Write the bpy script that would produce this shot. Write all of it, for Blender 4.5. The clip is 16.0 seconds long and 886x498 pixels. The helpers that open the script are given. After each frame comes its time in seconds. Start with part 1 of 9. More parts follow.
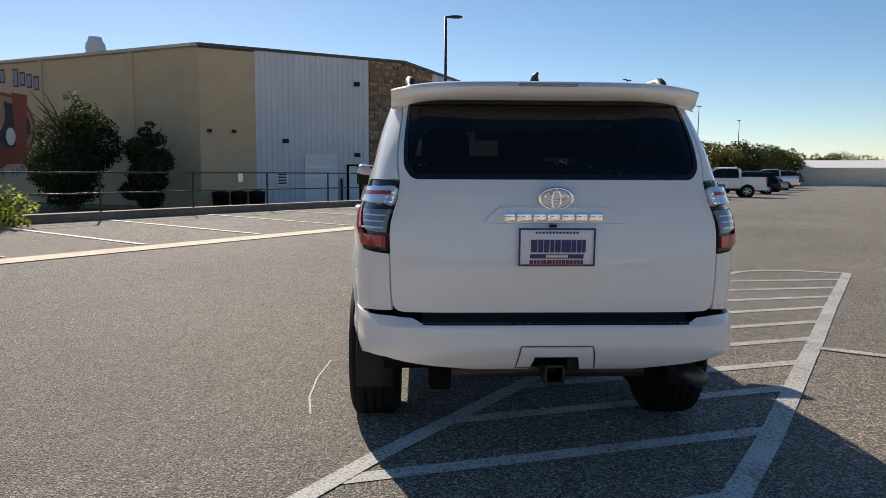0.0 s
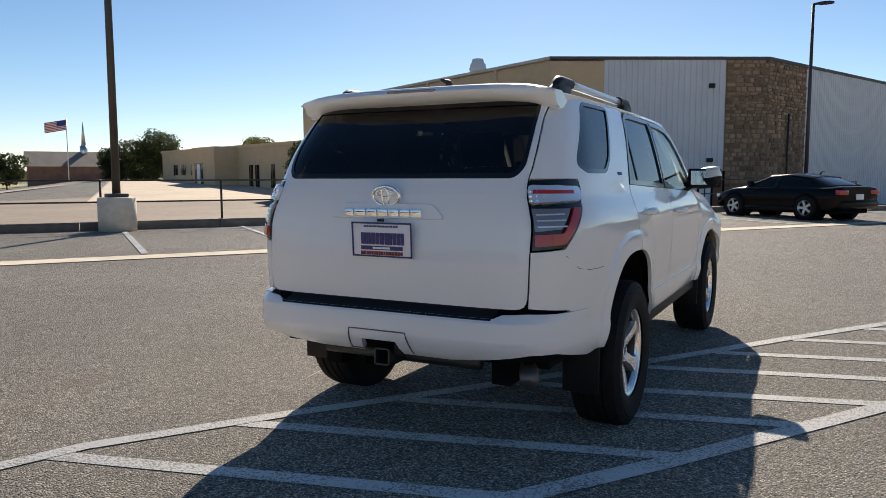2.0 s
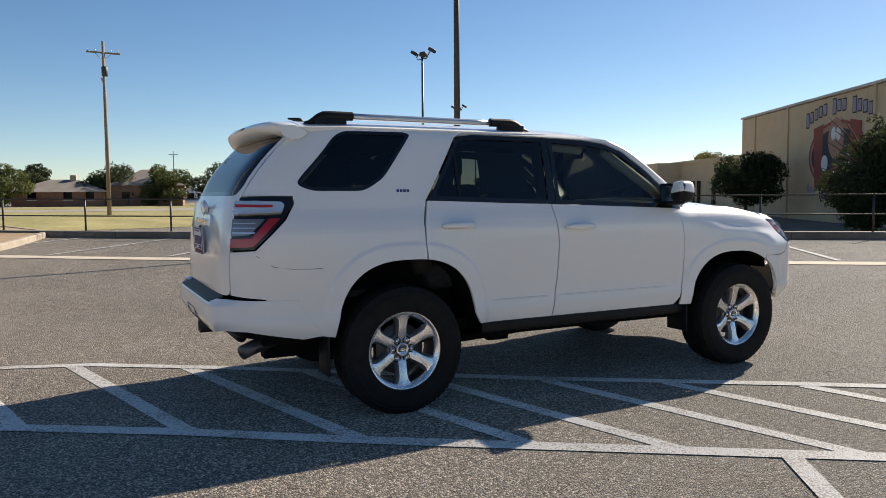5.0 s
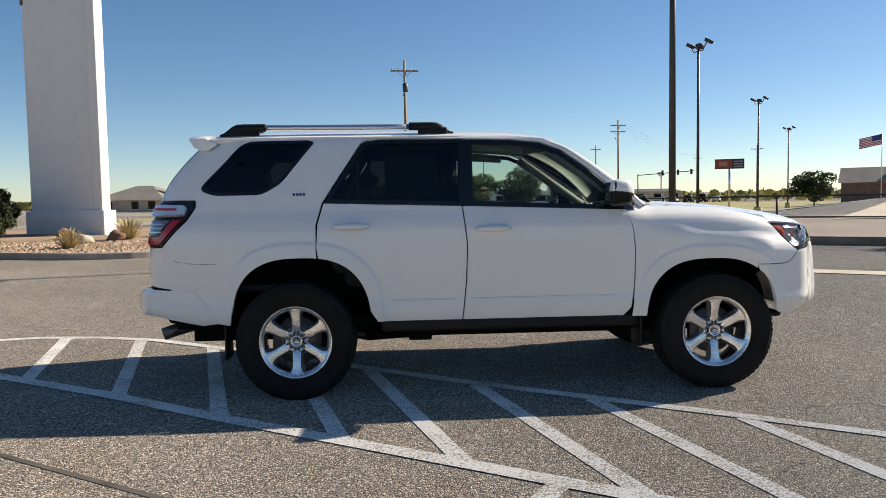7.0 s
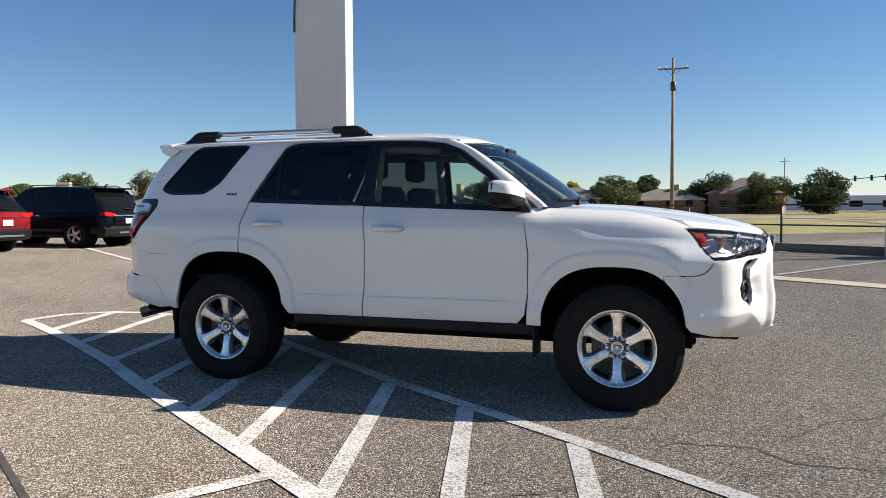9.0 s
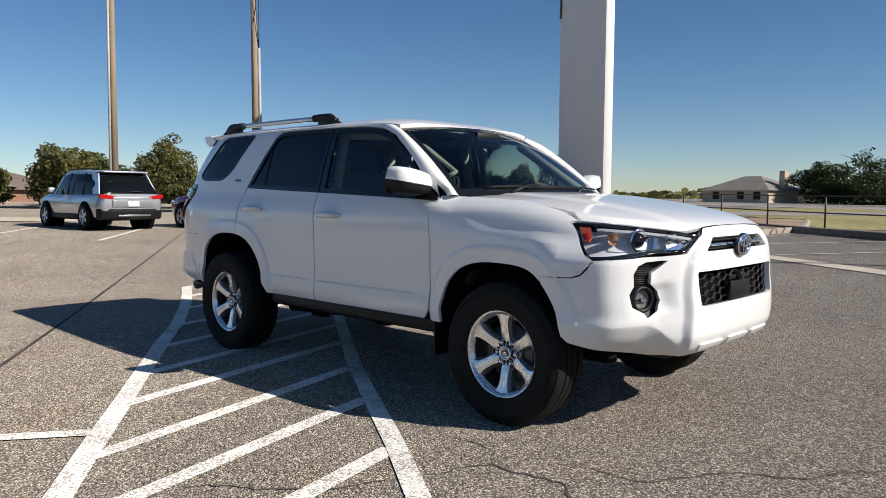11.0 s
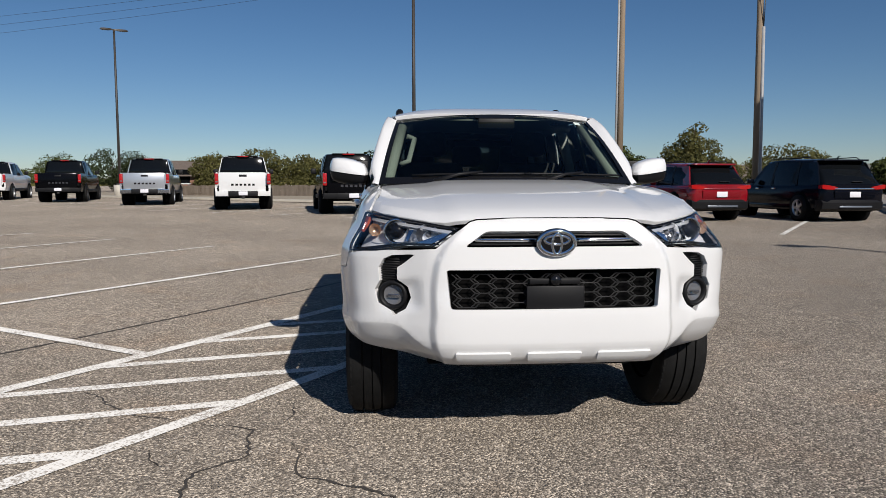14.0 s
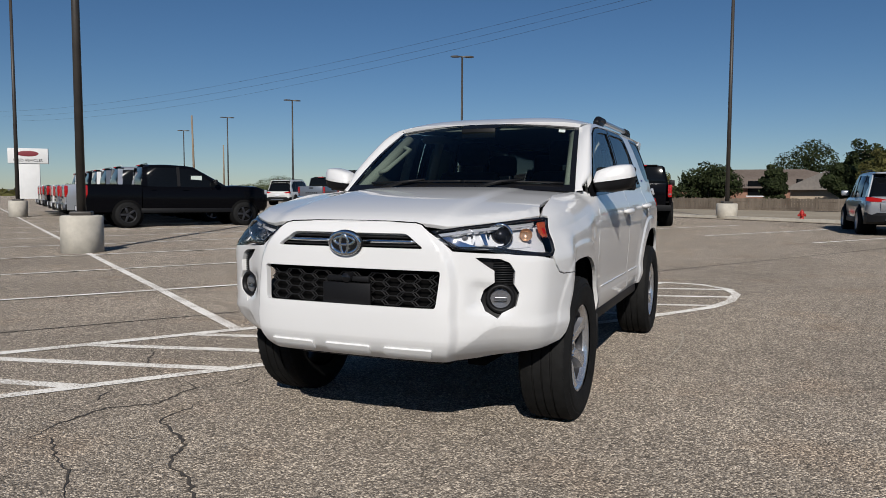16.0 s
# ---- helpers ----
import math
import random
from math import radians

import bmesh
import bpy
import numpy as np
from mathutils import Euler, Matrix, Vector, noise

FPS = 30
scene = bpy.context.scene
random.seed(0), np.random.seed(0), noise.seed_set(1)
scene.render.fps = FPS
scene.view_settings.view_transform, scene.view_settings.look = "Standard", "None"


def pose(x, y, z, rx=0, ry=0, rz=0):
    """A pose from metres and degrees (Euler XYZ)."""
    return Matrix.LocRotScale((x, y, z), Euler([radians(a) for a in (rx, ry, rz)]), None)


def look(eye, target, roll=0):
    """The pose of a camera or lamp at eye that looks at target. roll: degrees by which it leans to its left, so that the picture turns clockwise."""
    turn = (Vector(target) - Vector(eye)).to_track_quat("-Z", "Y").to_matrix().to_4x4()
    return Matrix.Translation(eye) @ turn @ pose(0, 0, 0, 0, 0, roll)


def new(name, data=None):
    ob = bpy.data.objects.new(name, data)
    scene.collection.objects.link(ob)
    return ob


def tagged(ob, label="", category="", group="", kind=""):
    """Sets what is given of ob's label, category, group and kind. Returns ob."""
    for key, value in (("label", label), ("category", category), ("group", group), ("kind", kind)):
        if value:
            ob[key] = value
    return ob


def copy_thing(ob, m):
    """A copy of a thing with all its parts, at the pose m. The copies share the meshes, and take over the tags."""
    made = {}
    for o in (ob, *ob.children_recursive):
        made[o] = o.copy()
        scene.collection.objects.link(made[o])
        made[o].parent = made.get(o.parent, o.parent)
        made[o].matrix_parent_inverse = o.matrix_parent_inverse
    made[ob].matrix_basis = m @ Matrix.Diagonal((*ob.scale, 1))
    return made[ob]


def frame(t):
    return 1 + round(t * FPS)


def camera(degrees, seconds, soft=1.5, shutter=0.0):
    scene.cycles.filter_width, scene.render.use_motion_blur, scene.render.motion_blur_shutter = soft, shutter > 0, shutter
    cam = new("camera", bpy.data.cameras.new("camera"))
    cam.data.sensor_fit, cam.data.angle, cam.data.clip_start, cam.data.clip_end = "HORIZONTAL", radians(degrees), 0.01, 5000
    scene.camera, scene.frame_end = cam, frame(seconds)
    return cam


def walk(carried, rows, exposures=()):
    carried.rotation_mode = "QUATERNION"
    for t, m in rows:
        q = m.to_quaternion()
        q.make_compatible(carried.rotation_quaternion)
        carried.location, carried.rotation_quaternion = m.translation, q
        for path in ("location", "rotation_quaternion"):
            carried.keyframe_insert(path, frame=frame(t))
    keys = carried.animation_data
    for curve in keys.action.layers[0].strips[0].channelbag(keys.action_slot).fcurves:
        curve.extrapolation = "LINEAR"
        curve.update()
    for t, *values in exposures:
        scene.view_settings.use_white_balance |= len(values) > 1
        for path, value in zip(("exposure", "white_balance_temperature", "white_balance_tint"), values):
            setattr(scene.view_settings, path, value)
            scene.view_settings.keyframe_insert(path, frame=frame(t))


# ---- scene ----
cam = camera(61.6, 16.0, soft=0.8)
METRES, EYE, TILT, LEAN, TURN = 20.262, 1.36, 0.0, 0.0, -2.0
ROWS = [
    (0.0, 0.0, 0.0, 0.0, 0.03, -6.05, -0.26),
    (0.5, 0.0305, -0.0023, 0.0002, 7.93, -5.91, -0.16),
    (1.0, 0.0602, -0.0, -0.0003, 15.48, -5.9, -0.06),
    (1.5, 0.0903, 0.0038, -0.0007, 22.65, -5.64, 0.07),
    (2.0, 0.1195, 0.0137, -0.0016, 29.6, -5.53, 0.14),
    (2.5, 0.1506, 0.0238, -0.0013, 35.97, -5.49, 0.13),
    (3.0, 0.1788, 0.0387, -0.0017, 41.88, -5.37, 0.09),
    (3.5, 0.2062, 0.0531, -0.0015, 47.56, -5.01, 0.2),
    (4.0, 0.2307, 0.0734, -0.0015, 53.32, -4.68, 0.25),
    (6.5, 0.3003, 0.2183, -0.0039, 83.18, -3.69, 0.83),
    (7.0, 0.3034, 0.2501, -0.0038, 88.97, -3.66, 0.99),
    (7.5, 0.3037, 0.2837, -0.0046, 94.8, -3.31, 1.13),
    (8.0, 0.2996, 0.3152, -0.0048, 100.36, -3.27, 1.04),
    (8.5, 0.2942, 0.3439, -0.005, 105.55, -3.44, 0.67),
    (9.0, 0.2842, 0.3749, -0.0061, 111.16, -3.16, 0.3),
    (9.5, 0.2701, 0.4023, -0.0068, 116.87, -3.0, 0.21),
    (10.0, 0.2524, 0.4274, -0.0068, 122.71, -3.39, 0.03),
    (12.5, 0.1324, 0.5226, -0.0049, 156.62, -4.7, -0.6),
    (13.0, 0.1041, 0.5342, -0.0052, 163.87, -4.86, -0.45),
    (13.5, 0.0764, 0.5402, -0.0057, 170.7, -5.03, -0.02),
    (14.0, 0.0463, 0.5445, -0.0059, 177.63, -5.05, 0.11),
    (14.5, 0.0155, 0.5434, -0.0067, 184.62, -4.85, 0.08),
    (15.0, -0.0152, 0.5429, -0.0066, 191.49, -4.49, -0.1),
    (15.5, -0.0464, 0.5386, -0.007, 198.38, -4.26, -0.23),
    (16.0, -0.0785, 0.5344, -0.0075, 205.14, -4.11, -0.21),
]
walk(cam, [(t, pose(-0.589, -5.528, EYE, TILT, LEAN, TURN) @ pose(METRES * x, METRES * y, METRES * z, 90 + pitch, roll, yaw)) for t, x, y, z, yaw, pitch, roll in ROWS], exposures=((0.0, 0.74, 7480, 12), (3.0, 0.84, 7480, 12), (7.0, 0.84, 7330, 11), (9.5, 0.77, 6850, 11), (11.0, 0.41, 6700, 11), (12.5, 0.02, 6550, 11), (14.5, -0.24, 6480, 12), (16.0, -0.36, 6450, 11)))

# ---- light ----
SUN_TO = Vector((-0.345, 0.94, 0.668)).normalized()
sky = bpy.data.worlds.new("sky")
scene.world = sky
sky.use_nodes = True
_nt = sky.node_tree
_bg = _nt.nodes["Background"]
_sk = _nt.nodes.new("ShaderNodeTexSky")
_sk.sky_type = "NISHITA"
_sk.sun_disc = False
_sk.sun_elevation = math.asin(SUN_TO.z)
_sk.sun_rotation = math.atan2(SUN_TO.x, SUN_TO.y)
_sk.altitude = 350
_sk.air_density, _sk.dust_density, _sk.ozone_density = 0.8, 0.2, 3.2
_hs = _nt.nodes.new("ShaderNodeHueSaturation")
_hs.inputs["Saturation"].default_value = 1.17
_nt.links.new(_sk.outputs["Color"], _hs.inputs["Color"])
_nt.links.new(_hs.outputs["Color"], _bg.inputs["Color"])
_bg.inputs["Strength"].default_value = 0.07
sun = new("sun", bpy.data.lights.new("sun", "SUN"))
sun.data.energy, sun.data.angle, sun.data.color = 5.0, radians(0.53), (1.0, 0.95, 0.87)
sun.matrix_world = look((0, 0, 30), Vector((0, 0, 30)) - SUN_TO)
scene.view_settings.exposure = 0.0


# ---- materials ----
def mat(name, color, rough=0.6, metal=0.0, coat=0.0, spec=0.5, emit=None):
    m = bpy.data.materials.new(name)
    m.use_nodes = True
    b = m.node_tree.nodes["Principled BSDF"]
    b.inputs["Base Color"].default_value = (*color, 1)
    b.inputs["Roughness"].default_value = rough
    b.inputs["Metallic"].default_value = metal
    b.inputs["Coat Weight"].default_value = coat
    b.inputs["Coat Roughness"].default_value = 0.03
    b.inputs["Specular IOR Level"].default_value = spec
    if emit:
        b.inputs["Emission Color"].default_value = (*emit, 1)
        b.inputs["Emission Strength"].default_value = 1.0
    return m


def nodes_of(m):
    return m.node_tree.nodes, m.node_tree.links, m.node_tree.nodes["Principled BSDF"]


def noisy(name, c1, c2, scale=8.0, rough=0.7, fine=0.0, bump=0.0, bump_scale=60.0, big=0.35, detail=6.0, metal=0.0, vary=0.0, stretch=(1, 1, 1)):
    """A surface that wanders between two colours at two scales, with fine relief, in metres."""
    m = mat(name, c1, rough, metal)
    n, l, b = nodes_of(m)
    co = n.new("ShaderNodeTexCoord")
    mp = n.new("ShaderNodeMapping")
    mp.inputs["Scale"].default_value = stretch
    l.new(co.outputs["Object"], mp.inputs["Vector"])
    t1 = n.new("ShaderNodeTexNoise")
    t1.inputs["Scale"].default_value, t1.inputs["Detail"].default_value = scale, detail
    t2 = n.new("ShaderNodeTexNoise")
    t2.inputs["Scale"].default_value, t2.inputs["Detail"].default_value = scale * big / 4, 3
    l.new(mp.outputs["Vector"], t1.inputs["Vector"])
    l.new(mp.outputs["Vector"], t2.inputs["Vector"])
    add = n.new("ShaderNodeMath")
    add.operation = "MULTIPLY_ADD"
    add.inputs[1].default_value = 0.5
    l.new(t1.outputs["Fac"], add.inputs[0])
    half = n.new("ShaderNodeMath")
    half.operation = "MULTIPLY"
    half.inputs[1].default_value = 0.5
    l.new(t2.outputs["Fac"], half.inputs[0])
    l.new(half.outputs[0], add.inputs[2])
    rp = n.new("ShaderNodeValToRGB")
    rp.color_ramp.elements[0].position, rp.color_ramp.elements[1].position = 0.36, 0.64
    rp.color_ramp.elements[0].color, rp.color_ramp.elements[1].color = (*c1, 1), (*c2, 1)
    l.new(add.outputs[0], rp.inputs["Fac"])
    col = rp.outputs["Color"]
    if vary:
        oi = n.new("ShaderNodeObjectInfo")
        mr = n.new("ShaderNodeMapRange")
        mr.inputs["To Min"].default_value, mr.inputs["To Max"].default_value = 1 - vary, 1 + vary
        l.new(oi.outputs["Random"], mr.inputs["Value"])
        hs = n.new("ShaderNodeHueSaturation")
        l.new(mr.outputs["Result"], hs.inputs["Value"])
        l.new(col, hs.inputs["Color"])
        col = hs.outputs["Color"]
    l.new(col, b.inputs["Base Color"])
    if bump:
        t3 = n.new("ShaderNodeTexNoise")
        t3.inputs["Scale"].default_value, t3.inputs["Detail"].default_value = bump_scale, 4
        l.new(mp.outputs["Vector"], t3.inputs["Vector"])
        bp = n.new("ShaderNodeBump")
        bp.inputs["Strength"].default_value, bp.inputs["Distance"].default_value = bump, 0.02
        l.new(t3.outputs["Fac"], bp.inputs["Height"])
        l.new(bp.outputs["Normal"], b.inputs["Normal"])
    return m


def pane(name, tint, gloss=0.06):
    """Thin tinted glass: it lets tinted light through and mirrors by Fresnel."""
    m = bpy.data.materials.new(name)
    m.use_nodes = True
    n, l = m.node_tree.nodes, m.node_tree.links
    n.remove(n["Principled BSDF"])
    tr = n.new("ShaderNodeBsdfTransparent")
    tr.inputs["Color"].default_value = (*tint, 1)
    gl = n.new("ShaderNodeBsdfGlossy")
    gl.inputs["Roughness"].default_value = 0.02
    fr = n.new("ShaderNodeFresnel")
    fr.inputs["IOR"].default_value = 1.5
    mx = n.new("ShaderNodeMixShader")
    l.new(fr.outputs["Fac"], mx.inputs["Fac"])
    l.new(tr.outputs[0], mx.inputs[1])
    l.new(gl.outputs[0], mx.inputs[2])
    l.new(mx.outputs[0], n["Material Output"].inputs["Surface"])
    return m


def asphalt_material():
    m = mat("asphalt", (0.2, 0.19, 0.175), 0.85)
    n, l, b = nodes_of(m)
    co = n.new("ShaderNodeTexCoord")
    vec = co.outputs["Object"]
    v = n.new("ShaderNodeTexVoronoi")
    v.inputs["Scale"].default_value = 112
    l.new(vec, v.inputs["Vector"])
    stone = n.new("ShaderNodeValToRGB")
    e = stone.color_ramp.elements
    e[0].position, e[0].color = 0.0, (0.118, 0.099, 0.08, 1)
    e[1].position, e[1].color = 1.0, (0.7, 0.61, 0.5, 1)
    e.new(0.35).color = (0.205, 0.174, 0.14, 1)
    e.new(0.72).color = (0.385, 0.33, 0.268, 1)
    b.inputs["Diffuse Roughness"].default_value = 1.0
    sep = n.new("ShaderNodeSeparateColor")
    l.new(v.outputs["Color"], sep.inputs["Color"])
    l.new(sep.outputs["Red"], stone.inputs["Fac"])
    gap = n.new("ShaderNodeMapRange")
    gap.inputs["From Min"].default_value, gap.inputs["From Max"].default_value = 0.25, 0.75
    gap.inputs["To Min"].default_value, gap.inputs["To Max"].default_value = 1.1, 0.5
    l.new(v.outputs["Distance"], gap.inputs["Value"])
    big = n.new("ShaderNodeTexNoise")
    big.inputs["Scale"].default_value, big.inputs["Detail"].default_value = 0.33, 8
    l.new(vec, big.inputs["Vector"])
    bigr = n.new("ShaderNodeMapRange")
    bigr.inputs["From Min"].default_value, bigr.inputs["From Max"].default_value = 0.3, 0.7
    bigr.inputs["To Min"].default_value, bigr.inputs["To Max"].default_value = 0.82, 1.16
    l.new(big.outputs["Fac"], bigr.inputs["Value"])
    mid = n.new("ShaderNodeTexNoise")
    mid.inputs["Scale"].default_value, mid.inputs["Detail"].default_value = 5.0, 6
    l.new(vec, mid.inputs["Vector"])
    midr = n.new("ShaderNodeMapRange")
    midr.inputs["From Min"].default_value, midr.inputs["From Max"].default_value = 0.3, 0.7
    midr.inputs["To Min"].default_value, midr.inputs["To Max"].default_value = 0.88, 1.1
    l.new(mid.outputs["Fac"], midr.inputs["Value"])
    k = n.new("ShaderNodeMath")
    k.operation = "MULTIPLY"
    l.new(gap.outputs[0], k.inputs[0])
    l.new(bigr.outputs[0], k.inputs[1])
    # clusters and pits, a few centimetres wide
    pit = n.new("ShaderNodeTexNoise")
    pit.inputs["Scale"].default_value, pit.inputs["Detail"].default_value = 42, 3
    l.new(vec, pit.inputs["Vector"])
    pitr = n.new("ShaderNodeMapRange")
    pitr.inputs["From Min"].default_value, pitr.inputs["From Max"].default_value = 0.33, 0.62
    pitr.inputs["To Min"].default_value, pitr.inputs["To Max"].default_value = 0.8, 1.24
    l.new(pit.outputs["Fac"], pitr.inputs["Value"])
    kp = n.new("ShaderNodeMath")
    kp.operation = "MULTIPLY"
    l.new(k.outputs[0], kp.inputs[0])
    l.new(pitr.outputs[0], kp.inputs[1])
    k2 = n.new("ShaderNodeMath")
    k2.operation = "MULTIPLY"
    l.new(kp.outputs[0], k2.inputs[0])
    l.new(midr.outputs[0], k2.inputs[1])
    mulc = n.new("ShaderNodeVectorMath")
    mulc.operation = "SCALE"
    l.new(stone.outputs["Color"], mulc.inputs[0])
    l.new(k2.outputs[0], mulc.inputs["Scale"])
    # warm stains
    st = n.new("ShaderNodeTexNoise")
    st.inputs["Scale"].default_value, st.inputs["Detail"].default_value = 1.1, 5
    l.new(vec, st.inputs["Vector"])
    stm = n.new("ShaderNodeMapRange")
    stm.inputs["From Min"].default_value, stm.inputs["From Max"].default_value = 0.55, 0.75
    stm.inputs["To Min"].default_value, stm.inputs["To Max"].default_value = 0.0, 0.55
    l.new(st.outputs["Fac"], stm.inputs["Value"])
    mix = n.new("ShaderNodeMix")
    mix.data_type, mix.blend_type = "RGBA", "MULTIPLY"
    mix.inputs["B"].default_value = (1.0, 0.86, 0.74, 1)
    l.new(stm.outputs[0], mix.inputs["Factor"])
    l.new(mulc.outputs["Vector"], mix.inputs["A"])
    l.new(mix.outputs["Result"], b.inputs["Base Color"])
    bp = n.new("ShaderNodeBump")
    bp.inputs["Strength"].default_value, bp.inputs["Distance"].default_value = 0.9, 0.009
    bp.invert = True
    l.new(v.outputs["Distance"], bp.inputs["Height"])
    l.new(bp.outputs["Normal"], b.inputs["Normal"])
    return m


def paint_line_material():
    """White road paint, worn so that some of the stones show."""
    m = mat("road_paint", (0.72, 0.72, 0.7), 0.7)
    n, l, b = nodes_of(m)
    b.inputs["Diffuse Roughness"].default_value = 1.0
    co = n.new("ShaderNodeTexCoord")
    v = n.new("ShaderNodeTexVoronoi")
    v.inputs["Scale"].default_value = 112
    l.new(co.outputs["Object"], v.inputs["Vector"])
    sep = n.new("ShaderNodeSeparateColor")
    l.new(v.outputs["Color"], sep.inputs["Color"])
    w = n.new("ShaderNodeTexNoise")
    w.inputs["Scale"].default_value, w.inputs["Detail"].default_value = 2.2, 7
    l.new(co.outputs["Object"], w.inputs["Vector"])
    a = n.new("ShaderNodeMath")
    a.operation = "MULTIPLY_ADD"
    a.inputs[1].default_value = 0.55
    l.new(sep.outputs["Green"], a.inputs[0])
    l.new(w.outputs["Fac"], a.inputs[2])
    r = n.new("ShaderNodeValToRGB")
    r.color_ramp.elements[0].position, r.color_ramp.elements[0].color = 0.8, (0.66, 0.645, 0.615, 1)
    r.color_ramp.elements[1].position, r.color_ramp.elements[1].color = 0.98, (0.29, 0.26, 0.225, 1)
    l.new(a.outputs[0], r.inputs["Fac"])
    l.new(r.outputs["Color"], b.inputs["Base Color"])
    bp = n.new("ShaderNodeBump")
    bp.inputs["Strength"].default_value, bp.inputs["Distance"].default_value = 0.4, 0.005
    bp.invert = True
    l.new(v.outputs["Distance"], bp.inputs["Height"])
    l.new(bp.outputs["Normal"], b.inputs["Normal"])
    return m


def car_paint(name, color, rough=0.3):
    m = mat(name, color, rough, 0.0, 0.9, 0.4)
    return m


ASPHALT = asphalt_material()
LINE = paint_line_material()
CONCRETE = noisy("concrete", (0.46, 0.43, 0.37), (0.62, 0.58, 0.5), 6, 0.9, bump=0.25, bump_scale=45)
CONCRETE_DARK = noisy("kerb_concrete", (0.11, 0.092, 0.075), (0.19, 0.163, 0.135), 5, 0.9, bump=0.25, bump_scale=45)
KERB_TAN = noisy("tan_kerb_concrete", (0.24, 0.2, 0.16), (0.36, 0.31, 0.25), 5, 0.9, bump=0.25, bump_scale=45)
TAR = noisy("tar", (0.03, 0.026, 0.022), (0.1, 0.085, 0.07), 6, 0.8)
WHITE_PAINT = car_paint("white_car_paint", (0.77, 0.77, 0.765), 0.32)
BLACK_TRIM = mat("black_trim", (0.008, 0.008, 0.009), 0.5, spec=0.25)
BLACK_GLOSS = mat("black_gloss", (0.008, 0.008, 0.009), 0.12)
DARK = mat("dark_underbody", (0.006, 0.006, 0.006), 0.9, spec=0.1)
RUBBER = noisy("tyre_rubber", (0.006, 0.006, 0.006), (0.013, 0.013, 0.013), 18, 0.75, bump=0.1, bump_scale=200)
RUBBER.node_tree.nodes["Principled BSDF"].inputs["Specular IOR Level"].default_value = 0.2
ALLOY = mat("silver_alloy", (0.62, 0.62, 0.63), 0.28, 0.9)
WHEEL_ALLOY = mat("bright_wheel_alloy", (0.78, 0.78, 0.79), 0.25, 0.85)
WHEEL_GREY = mat("wheel_pocket_grey", (0.22, 0.22, 0.23), 0.4, 0.6)
ALLOY_DARK = mat("dark_alloy", (0.05, 0.05, 0.055), 0.4, 0.6)
CHROME = mat("chrome", (0.82, 0.83, 0.85), 0.07, 1.0)
LAMP_RED = mat("red_lamp_plastic", (0.4, 0.01, 0.01), 0.12, 0, 0.6)
LAMP_AMBER = mat("amber_reflector", (0.6, 0.085, 0.015), 0.12, 0, 0.6)
LAMP_CLEAR = mat("clear_lamp_plastic", (0.75, 0.77, 0.8), 0.08, 0.55, 0.6)
LAMP_SMOKE = mat("smoked_lamp_plastic", (0.2, 0.2, 0.21), 0.1, 0.3, 0.6)
GLASS_DARK = pane("privacy_glass", (0.1, 0.105, 0.11))
GLASS_CLEAR = pane("window_glass", (0.72, 0.8, 0.74))
GLASS_WIND = pane("windscreen_glass", (0.6, 0.68, 0.63))
LENS = pane("lamp_lens", (0.92, 0.93, 0.95))
STEEL_BLACK = mat("black_painted_steel", (0.02, 0.018, 0.016), 0.45)
BRONZE_POLE = noisy("bronze_pole_paint", (0.035, 0.03, 0.026), (0.055, 0.047, 0.04), 3, 0.5)
BEIGE_WALL = noisy("beige_stucco", (0.52, 0.385, 0.24), (0.6, 0.455, 0.29), 1.2, 0.9, bump=0.12, bump_scale=30)
METAL_SIDING = noisy("ribbed_metal_siding", (0.55, 0.57, 0.6), (0.62, 0.64, 0.67), 0.8, 0.45)
STUCCO_WHITE = noisy("white_stucco", (0.7, 0.7, 0.69), (0.76, 0.76, 0.75), 1.5, 0.85, bump=0.1, bump_scale=60)
ROOF_DARK = noisy("dark_roof_edge", (0.06, 0.055, 0.05), (0.09, 0.085, 0.08), 3, 0.6)
GRASS = noisy("dry_grass", (0.16, 0.15, 0.05), (0.3, 0.26, 0.11), 3.0, 0.95, bump=0.4, bump_scale=30)
WOOD_POLE = noisy("weathered_pole_wood", (0.2, 0.15, 0.1), (0.32, 0.25, 0.18), 4, 0.9, bump=0.3, bump_scale=30, stretch=(1, 1, 0.12))
WOOD_FENCE = noisy("grey_fence_wood", (0.1, 0.078, 0.058), (0.2, 0.165, 0.13), 4, 0.9, vary=0.25, stretch=(1, 1, 0.2))


# ---- building helpers ----
def add_mesh(name, verts, faces, material, parent=None, smooth=False, label=""):
    me = bpy.data.meshes.new(name)
    me.from_pydata([tuple(v) for v in verts], [], [tuple(f) for f in faces])
    me.materials.append(material)
    if smooth:
        me.polygons.foreach_set("use_smooth", [True] * len(me.polygons))
    me.update()
    ob = new(name, me)
    if parent is not None:
        ob.parent = parent
    if label:
        ob["label"] = label
    return ob


def part(name, bm, material, parent=None, label="", smooth=None):
    """Links a bmesh as one mesh object. smooth: angle in degrees under which edges are shaded smooth."""
    if smooth:
        for f in bm.faces:
            f.smooth = True
        for e in bm.edges:
            if len(e.link_faces) == 2 and e.calc_face_angle(0) > radians(smooth):
                e.smooth = False
    me = bpy.data.meshes.new(name)
    bm.to_mesh(me)
    bm.free()
    me.materials.append(material)
    ob = new(name, me)
    if parent is not None:
        ob.parent = parent
    if label:
        ob["label"] = label
    return ob


def thing(name, label, category, m=None, group="", kind=""):
    e = new(name)
    e.empty_display_size = 0.2
    if m is not None:
        e.matrix_world = m
    return tagged(e, label, category, group, kind)


